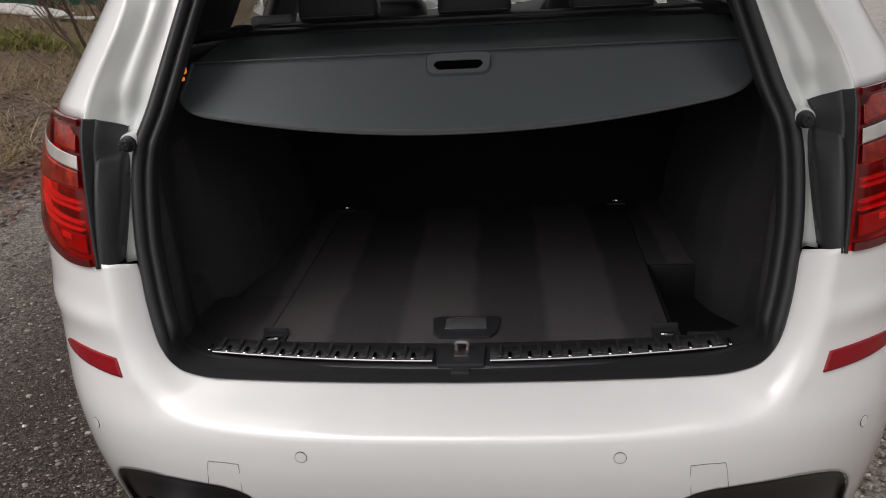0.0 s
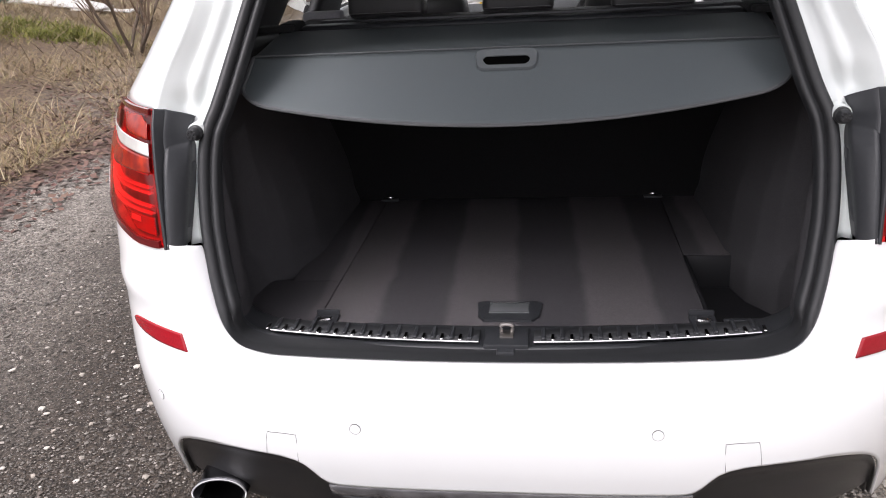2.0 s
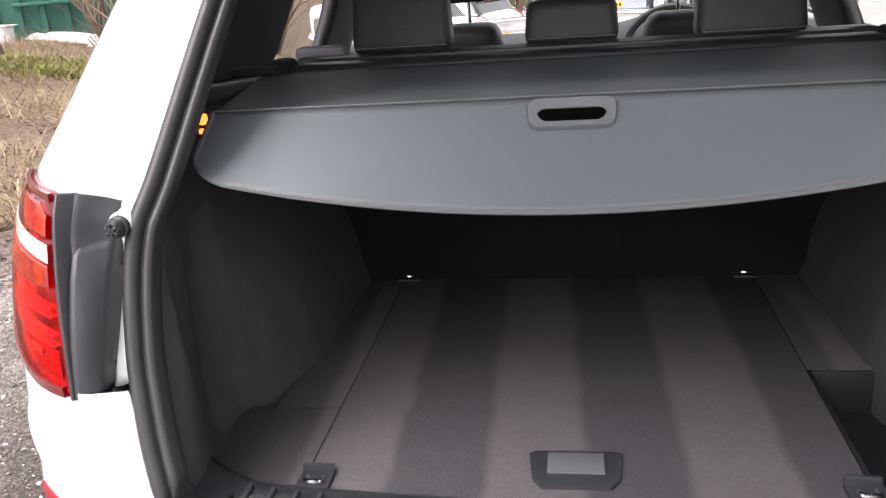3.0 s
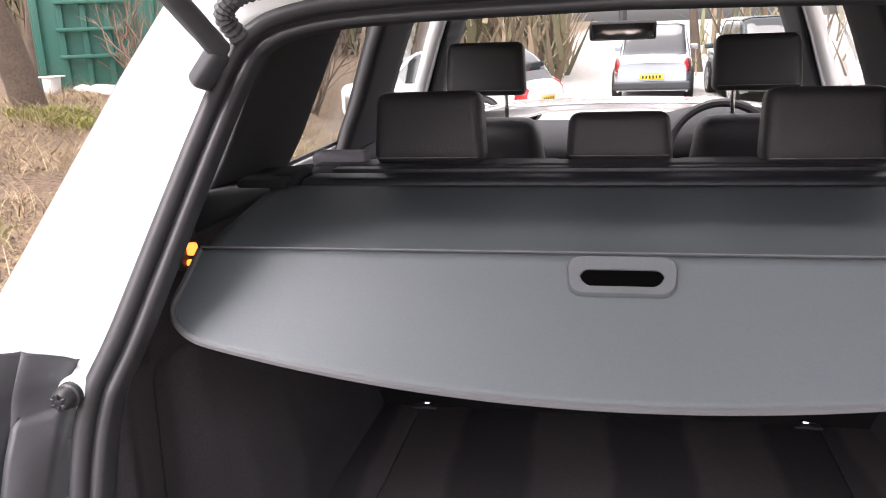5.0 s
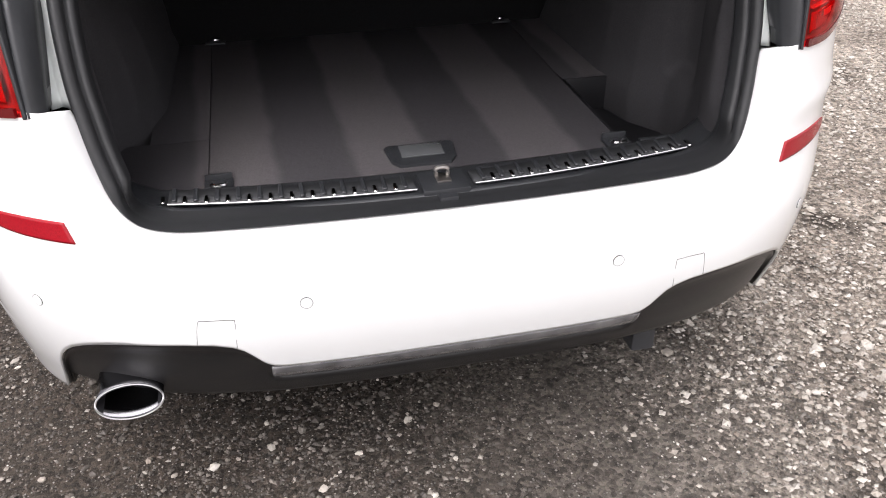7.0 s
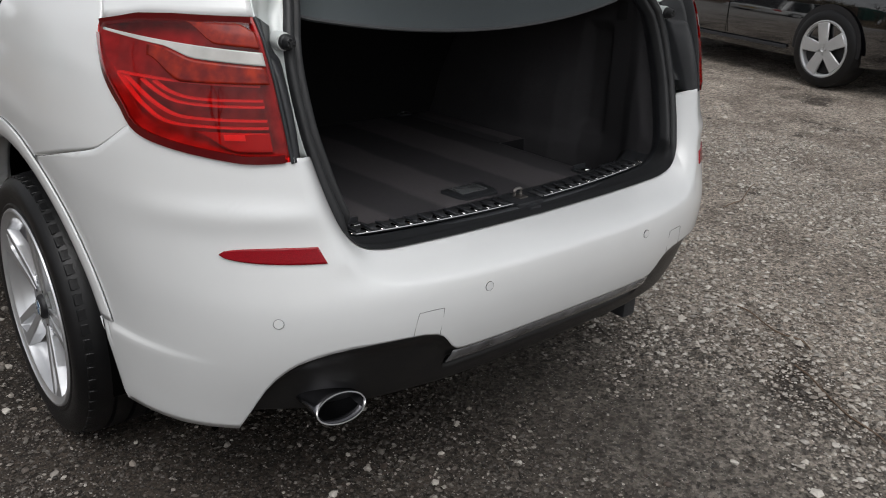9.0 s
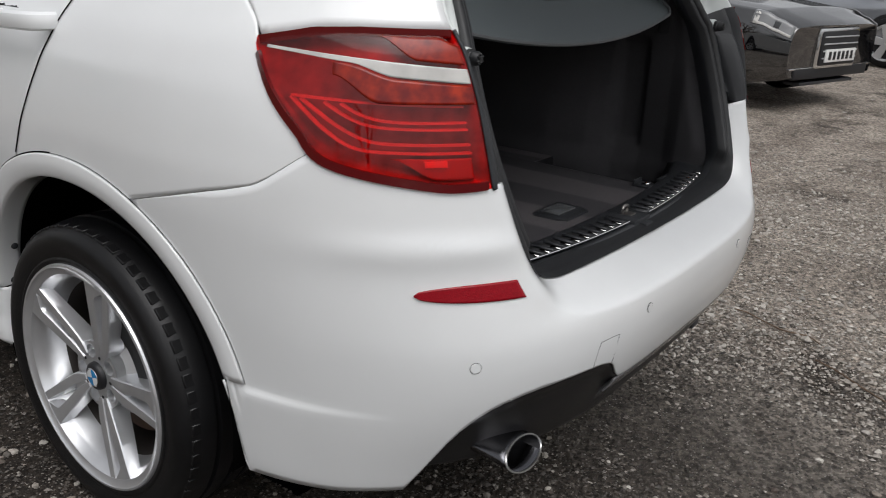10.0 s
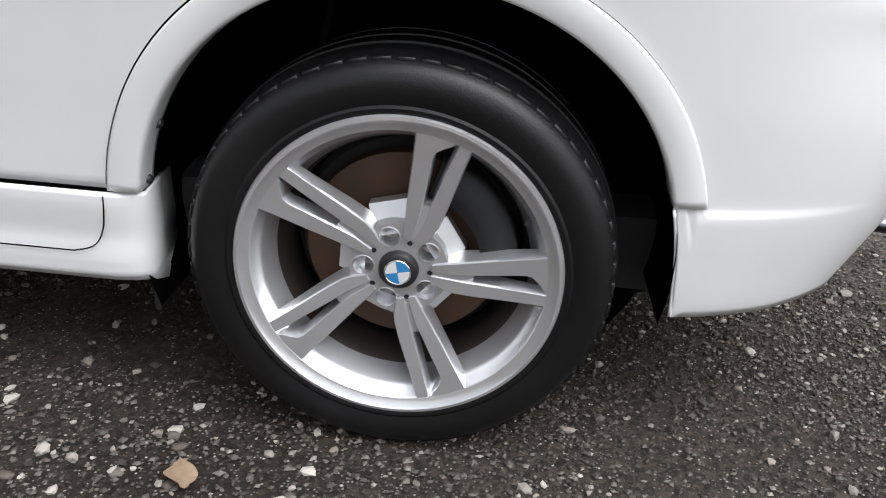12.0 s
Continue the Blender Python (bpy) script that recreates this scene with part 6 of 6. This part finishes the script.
lob.matrix_world = pose(-1.06, 1.295, terrain(-1.06, 1.295) + 0.010, 8, 5, 30)
tagged(lob, "curled pale brown leaf on the gravel", "leaf")


# ---- trees and far woods ----
def bare_tree(name, label, height, radius, seed, at, stems=1, group="bare trees"):
    r = random.Random(seed)
    trunk, twigs = [], []

    def limb(p, d, length, rad, depth):
        n = 5
        pts = [p]
        for i in range(n):
            d = (d + Vector((r.uniform(-1, 1), r.uniform(-1, 1), r.uniform(-0.4, 0.7))) * 0.16).normalized()
            pts.append(pts[-1] + d * length / n)
        (trunk if depth < 2 else twigs).append((pts, rad))
        if depth >= 4:
            return
        for _ in range(3 if depth < 3 else 2):
            k = r.uniform(0.35, 1.0)
            q = pts[min(n, int(k * n))]
            e = (d + Vector((r.uniform(-1, 1), r.uniform(-1, 1), r.uniform(-0.2, 0.8)))).normalized()
            limb(q, e, length * r.uniform(0.5, 0.75), rad * 0.55, depth + 1)
    for s in range(stems):
        lean = 0.08 if stems == 1 else 0.45
        limb(Vector((r.uniform(-0.12, 0.12) * (stems > 1), r.uniform(-0.12, 0.12) * (stems > 1), -0.15)),
             Vector((r.uniform(-lean, lean), r.uniform(-lean, lean), 1)).normalized(), height * r.uniform(0.45, 0.6), radius, 0 if stems == 1 else 1)

    def build(runs, sides):
        verts, faces = [], []
        for pts, rad in runs:
            m = len(pts)
            for i, p in enumerate(pts):
                d = (pts[min(i + 1, m - 1)] - pts[max(i - 1, 0)]).normalized()
                s = d.cross(Vector((0.3, 0.2, 1)) if abs(d.z) < 0.9 else Vector((1, 0, 0))).normalized()
                w = s.cross(d)
                rr = rad * (1 - 0.5 * i / (m - 1))
                base = len(verts)
                verts += [tuple(p + (s * math.cos(a) + w * math.sin(a)) * rr) for a in [2 * math.pi * k / sides for k in range(sides)]]
                if i:
                    faces += [(base - sides + k, base - sides + (k + 1) % sides, base + (k + 1) % sides, base + k) for k in range(sides)]
        return verts, faces
    root = thing(name, label, "tree", group, at=at)
    o = mesh_object("trunk", *build(trunk, 9), BARK)
    o.parent = root
    o = mesh_object("crown", *build(twigs, 4), TWIG)
    o.parent = root
    return root


def grounded(x, y, dz=0.0):
    return (x, y, terrain(x, y) + dz)


bare_tree("tree", "bare winter tree with a stout brown trunk", 9, 0.24, 3, grounded(-7.9, 9.9))
bush = bare_tree("shrub", "leafless many-stemmed shrub on the bank", 2.4, 0.026, 5, grounded(-5.05, 8.6), 5, "bare shrubs")
for x, y, a in ((-10.8, 10.2, 40), (-8.2, 6.4, 100), (-9.5, 8.5, 160), (-7.6, 12.5, 220), (-5.2, 13.5, 300)):
    copy_thing(bush, Matrix.Translation(grounded(x, y)) @ Matrix.Rotation(radians(a), 4, "Z"))
tree2 = bare_tree("tree", "bare winter tree at the edge of the yard", 11, 0.20, 11, grounded(-13, 17))
for i, (x, y) in enumerate(((-9, 24), (-17, 11), (-4, 29), (3, 31), (9, 30), (16, 27), (21, 20), (-20, 4), (-15, -9), (-5, 22))):
    copy_thing(tree2, Matrix.Translation(grounded(x, y)) @ Matrix.Rotation(radians(77 * i), 4, "Z") @ Matrix.Scale(0.8 + 0.05 * (i % 5), 4))


def thicket_place():
    while True:
        a = rng.uniform(0.05, 1.35) if rng.random() < 0.75 else rng.uniform(1.35, 6.2)
        rad = rng.uniform(27, 46)
        x, y = -math.sin(a) * rad, math.cos(a) * rad
        if y > 20 or x < -16 or x > 24 or y < -20:
            break
    d = np.array((rng.normal(0, 0.35), rng.normal(0, 0.35), 1.0))
    d /= np.linalg.norm(d)
    return np.array((x, y, terrain(x, y) - 0.3 + rng.uniform(0, 2.2))), d, rng.uniform(1.2, 4.2), rng.uniform(0.05, 0.28), rng.uniform(-0.1, 0.3)


strips(11000, thicket_place, island_material("far_scrub", [(0.20, 0.15, 0.10), (0.28, 0.21, 0.14), (0.14, 0.12, 0.08), (0.16, 0.17, 0.09), (0.34, 0.27, 0.18)], 0.95),
       "far_woods", "tangled brown winter scrub and woods round the yard", "woods")

# ---- things on the bank ----
GREEN = material("green_container_paint", (0.011, 0.105, 0.080), 0.5, stain=0.5, stain_size=2.5, second=(0.035, 0.10, 0.075), grain=0.15, grain_size=40)


def steel_container(at, turn):
    root = thing("skip_container", "dark green ribbed steel container beyond the bank", "container", at=at)
    root.rotation_euler = (0, 0, radians(turn))
    part("body", box(3.2, 2.4, 2.3, (0, 0, 1.25), 0.03), GREEN, root)
    for k in range(9):
        part("rib", box(0.10, 0.08, 2.2, (-1.5 + 0.375 * k, -1.235, 1.25), 0.02), GREEN, root)
    for z in (0.75, 1.2, 1.65, 2.1):
        part("step", box(1.2, 0.10, 0.06, (-0.6, -1.31, z), 0.015), GREEN, root, "pale green horizontal step")
    part("top_rail", box(3.3, 2.5, 0.12, (0, 0, 2.42), 0.03), GREEN, root)
    return root


steel_container(grounded(-8.86, 14.36, -0.15), 28)
WHITE_SHEET = material("weathered_white_board", (0.66, 0.66, 0.64), 0.6, stain=0.35, stain_size=3, grain=0.1, bump=0.3, bump_size=40)
for k, (x, y, l, w, a) in enumerate(((-7.7, 11.9, 2.0, 0.28, -24), (-8.9, 12.7, 1.4, 0.22, -20), (-6.9, 11.6, 1.1, 0.20, -10))):
    b = patch(lambda u, v, l=l, w=w, k=k: Vector(((u - .5) * l, (v - .5) * w, 0.05 + 0.05 * math.sin(4 * u + k) * (v - .3))), 16, 5)
    o = link_mesh("board", b, WHITE_SHEET)
    s = o.modifiers.new("wall", "SOLIDIFY")
    s.thickness = 0.02
    o.matrix_world = pose(*grounded(x, y, 0.02), 14, 4, a)
    tagged(o, "weathered white board lying on the bank", "board", "boards on the bank")
tub = thing("tub", "small white plastic tub by the container", "tub", at=grounded(-9.3, 12.3))
part("tub_wall", moved(lathe([(0.13, 0.0), (0.15, 0.30), (0.16, 0.31), (0.14, 0.29), (0.12, 0.02)], 24), Matrix.Rotation(radians(-90), 4, "Y")), WHITE_SHEET, tub)
part("tub_lid", box(0.33, 0.33, 0.02, (0, 0, 0.315), 0.008), WHITE_SHEET, tub)


# ---- other parked cars ----
DARK_GLASS = material("dark_car_window", (0.014, 0.016, 0.017), 0.07, coat=1.0, stain=0.1)
HEADLAMP = material("headlamp_glass", (0.20, 0.205, 0.21), 0.08, coat=1.0, stain=0.5, stain_size=5)
GREY_RIM = material("grey_alloy", (0.62, 0.63, 0.64), 0.35, metal=0.5, stain=0.15, stain_size=9)
PLATE_WHITE = material("plate_white", (0.72, 0.72, 0.70), 0.4, stain=0.1)


def paint(name, c, metal=0.2):
    m = material(name, c, 0.16, metal=metal, coat=1.0, stain=0.08, stain_size=3, spec=0.1 if max(c) < 0.02 else 0.5)
    if max(c) < 0.02:                    # deep wet lacquer
        m.node_tree.nodes["Principled BSDF"].inputs["Coat IOR"].default_value = 2.2
    return m


def parked_car(name, label, mat, L, W, H, at, turn, hood=0.95, belt=0.93, cab=(-0.46, -0.30, 0.08, 0.30), axle=(0.30, -0.31), wheel_r=0.32, bed=False, nose_drop=0.26, group="cars parked in the yard"):
    """A whole car, nose to +y. cab: where the glasshouse starts, the roof starts, the roof ends and the screen ends, as shares of the length."""
    root = thing(name, label, "car", group, at=at)
    root.rotation_euler = (0, 0, radians(turn))
    h = W / 2
    ya, yb = -L / 2, L / 2

    def shell(u, v):
        y = ya + L * u
        e = abs(2 * u - 1)
        pinch = 1 - 0.16 * e ** 7
        z_top = lerp(u, (0, .03, .10, .5, .72, .80, .95, 1.0), (belt - .16, belt - .04, belt, belt, belt - .02, hood, hood - nose_drop * .35, hood - nose_drop))
        z_low = 0.20 + 0.10 * e ** 8
        t = -1 + 2 * v
        s = abs(t)
        sec_x = lerp(s, (0, .45, .62, .72, .86, .95, 1.0), (0, .62, .93, .985, 1.0, .985, .93)) * h * pinch
        sec_z = lerp(s, (0, .45, .62, .72, .86, .95, 1.0), (1.035, 1.02, .97, .80, .45, .12, 0.0))
        yy = y + (0.10 * (1 - (sec_x / h) ** 2) if u > .97 else (-0.08 * (1 - (sec_x / h) ** 2) if u < .03 else 0))
        return Vector((math.copysign(sec_x, t), yy, z_low + (z_top - z_low) * sec_z))
    part("body", patch(shell, 60, 44), mat, root, sharp=50)
    for name2, u2, bulge in (("front_panel", 1.0, 0.04), ("rear_panel", 0.0, -0.03)):
        def cap(u, v, u2=u2, bulge=bulge):
            p = shell(u2, v)
            return Vector((p.x * (1 - u), p.y + bulge * (1 - (1 - u) ** 2) * (p.z - 0.2), p.z))
        part(name2, patch(cap, 6, 44, u2 < 0.5), mat, root)

    def on_shell(u0, u1, s0, s1, side, out):
        def f(u, v):
            uu = u0 + (u1 - u0) * u
            p = shell(uu, 0.5 + side * (s0 + (s1 - s0) * v + 0.02 * u) / 2)
            return Vector((p.x * (1 + out), p.y + out * (0.6 if uu > .5 else -0.6), p.z + out * 0.4))
        return patch(f, 10, 6, side < 0)
    c0, c1, c2, c3 = (c * L for c in cab)

    def cabin(off):
        def f(u, v):
            y = c0 + (c3 - c0) * u
            k = min(1, (y - c0) / (c1 - c0 + 1e-6)) if y < c1 else (1 if y < c2 else max(0, 1 - (y - c2) / (c3 - c2)))
            top = belt - 0.03 + (H - belt + 0.03) * (math.sin(k * math.pi / 2) ** 0.9)
            t = -1 + 2 * v
            s = abs(t)
            x = lerp(s, (0, .5, .66, .72, 1.0), (0, .62, .76, .80, .95)) * h * (1 - 0.06 * (1 - k))
            z = lerp(s, (0, .5, .66, .72, 1.0), (1.0, .985, .94, .88, 0.0))
            return Vector((math.copysign(x + off * (s > .1), t), y, belt - 0.03 + (top - belt + 0.03) * z + off))
        return f
    part("windows", patch(cabin(0.0), 40, 36), DARK_GLASS, root, "dark glass all round", sharp=50)
    base = cabin(0.006)

    def roof_part(u, v):
        ua = (c1 - c0) / (c3 - c0) - 0.03
        ub = (c2 - c0) / (c3 - c0) + 0.02
        return base(ua + (ub - ua) * u, 0.15 + 0.70 * v)
    part("roof", patch(roof_part, 16, 24), mat, root, thick=0.01)
    for side in (-1, 1):
        for ua, ub, w in ((0.02, (c1 - c0) / (c3 - c0), 0.10), (0.50, 0.48, 0.035), (0.985, (c2 - c0) / (c3 - c0) + 0.01, 0.05)):
            def pillar(u, v, ua=ua, ub=ub, w=w, side=side):
                uu = ua + (ub - ua) * v + w * (u - .5)
                s = 1.0 - 0.30 * v
                return base(min(1, max(0, uu)), 0.5 + side * s / 2)
            part("pillar", patch(pillar, 3, 10, side < 0), mat, root, thick=0.008)
        for ax_y in axle:
            y = ax_y * L
            # dark band laid on the side for the shade in the wheel opening
            arch = patch(lambda u, v: Vector((0.0, (0.25 + (wheel_r - 0.218) * v) * math.cos(radians(-8 + 196 * u)), (0.25 + (wheel_r - 0.218) * v) * math.sin(radians(-8 + 196 * u)))), 30, 2)
            part("wheel_arch_shade", moved(arch, pose(side * (h + 0.004), y, wheel_r + 0.015, 0, 0, 0 if side > 0 else 180)), INK, root)
            tyre_b = lathe([(wheel_r * .72, 0.0), (wheel_r * .77, 0.018), (wheel_r * .90, 0.018), (wheel_r * .98, 0.004), (wheel_r, -0.02), (wheel_r, -0.19)], 40)
            wh = part("wheel", moved(tyre_b, pose(side * (h + 0.012), y, wheel_r, 0, 0, 0 if side > 0 else 180)), TYRE, root, "black tyre on a grey alloy wheel")
            spokes = [lathe([(wheel_r * .75, 0.012), (wheel_r * .72, 0.017), (wheel_r * .67, 0.008), (wheel_r * .65, -0.05)], 40), lathe([(0.001, 0.012), (0.04, 0.012), (0.055, 0.0)], 20)]
            for k in range(5):
                sp = box(0.020, 0.078, wheel_r * 0.64, (0.008, 0, wheel_r * 0.36), 0.006, 1, (1.0, 1.55))
                spokes.append(moved(sp, Matrix.Rotation(2 * math.pi * k / 5 + 0.2, 4, "X")))
            part("rim", moved(join(*spokes), pose(side * (h + 0.012), y, wheel_r, 0, 0, 0 if side > 0 else 180)), GREY_RIM, wh)
            part("hub_shade", moved(lathe([(0.001, -0.03), (wheel_r * .70, -0.03)], 24), pose(side * (h + 0.012), y, wheel_r, 0, 0, 0 if side > 0 else 180)), INK, wh)
        hl = part("headlamp", on_shell(0.925, 0.998, 0.60, 0.715, side, 0.006), HEADLAMP, root, "clear headlamp with dark bezel", thick=0.01)
        part("lamp_bezel", on_shell(0.945, 0.988, 0.63, 0.69, side, 0.010), DARK_GLASS, hl, thick=0.004)
        part("lamp_strip", on_shell(0.928, 0.996, 0.695, 0.714, side, 0.012), LENS_CLEAR, hl, "white running light strip", thick=0.004)
        part("lamp_strip", on_shell(0.928, 0.938, 0.61, 0.70, side, 0.012), LENS_CLEAR, hl, thick=0.004)
        part("tail_lamp", on_shell(0.002, 0.05, 0.60, 0.80, side, 0.008), LENS_RED, root, thick=0.01)
        part("door_mirror", box(0.20, 0.12, 0.14, (side * (h + 0.06), c3 - 0.32, belt + 0.08), 0.04, 3), mat, root)
        part("sill_strip", box(0.012, L * 0.40, 0.03, (side * (h - 0.005), 0, 0.275), 0.004), PLASTIC, root)
        part("fog_lamp", box(0.18, 0.05, 0.06, (side * (h - 0.32), yb - 0.045, 0.40), 0.012), LENS_CLEAR, root)
        part("door_seam", tube([(side * (h + 0.001), 0.02 * L, 0.30), (side * (h + 0.001), 0.02 * L, belt - .10)], 0.003, 5), SEAM_SHADE, root)
    part("grille", box(W * 0.36, 0.06, 0.30, (0, yb + 0.055, hood - 0.36), 0.03, 2), INK, root, "black front grille")
    part("grille_frame", box(W * 0.36 + 0.05, 0.05, 0.35, (0, yb + 0.045, hood - 0.36), 0.03, 2), CHROME, root)
    for k in range(4):
        part("grille_slat", box(W * 0.33, 0.012, 0.012, (0, yb + 0.088, hood - 0.26 - 0.06 * k), 0.004), GREY_RIM, root)
    part("lower_intake", box(W * 0.72, 0.06, 0.10, (0, yb + 0.02, 0.33), 0.02), INK, root)
    part("front_lip", box(W * 0.52, 0.16, 0.03, (0, yb - 0.06, 0.235), 0.01), PLASTIC, root)
    part("bright_strip", box(W * 0.80, 0.02, 0.014, (0, yb + 0.035, 0.375), 0.004), CHROME, root)
    fp = part("front_plate", box(0.52, 0.01, 0.11, (0, yb + 0.095, 0.48), 0.003), PLATE_WHITE, root)
    rp = part("rear_plate", box(0.52, 0.01, 0.11, (0, ya - 0.085, belt - 0.36 if not bed else 0.62), 0.003), YELLOW, root, "yellow rear number plate")
    for k in range(6):
        part("plate_bar", box(0.04, 0.004, 0.07, (-0.19 + 0.075 * k, yb + 0.102, 0.48), 0.001), INK, fp)
        part("plate_bar", box(0.04, 0.004, 0.07, (-0.19 + 0.075 * k, ya - 0.092, belt - 0.36 if not bed else 0.62), 0.001), INK, rp)
    part("rear_bumper", box(W * 0.94, 0.14, 0.20, (0, ya + 0.0, 0.42), 0.05, 3), PLASTIC if bed else mat, root)
    part("rear_window", box(W * 0.62, 0.03, 0.30, (0, c0 + 0.13, belt + 0.15), 0.02, 2), DARK_GLASS, root)
    return root


parked_car("black_hatchback", "black hatchback with silver five-spoke alloys", paint("black_metallic", (0.004, 0.004, 0.005), 0.0), 4.25, 1.78, 1.42, grounded(6.94, 3.29), 165.5, hood=0.90, belt=0.90, nose_drop=0.17)
parked_car("silver_saloon", "silver saloon parked across the yard", paint("silver_metallic", (0.42, 0.44, 0.47), 0.6), 4.6, 1.80, 1.45, grounded(11.9, 2.6), 165)
parked_car("grey_off_roader", "dark grey off-roader with yellow rear plate", paint("dark_grey_metallic", (0.10, 0.105, 0.11), 0.4), 4.5, 1.85, 1.70, grounded(11.7, -0.7), -102, hood=1.05, belt=1.08, wheel_r=0.36)
parked_car("white_hatchback", "white hatchback beyond the bonnet", paint("far_white", (0.74, 0.75, 0.75), 0.0), 4.1, 1.75, 1.48, grounded(-3.13, 16.0), 68)
parked_car("silver_pickup", "silver pick-up truck with yellow rear plate", paint("pickup_silver", (0.40, 0.45, 0.50), 0.5), 5.1, 1.82, 1.78, grounded(1.05, 22.0), -4, hood=1.10, belt=1.08, cab=(-0.12, -0.05, 0.12, 0.24), wheel_r=0.37, bed=True)
parked_car("dark_off_roader", "dark green off-roader parked in the row", paint("dark_green_metallic", (0.03, 0.05, 0.05), 0.3), 4.6, 1.85, 1.85, grounded(3.4, 20.8), 4, hood=1.12, belt=1.10, wheel_r=0.37)
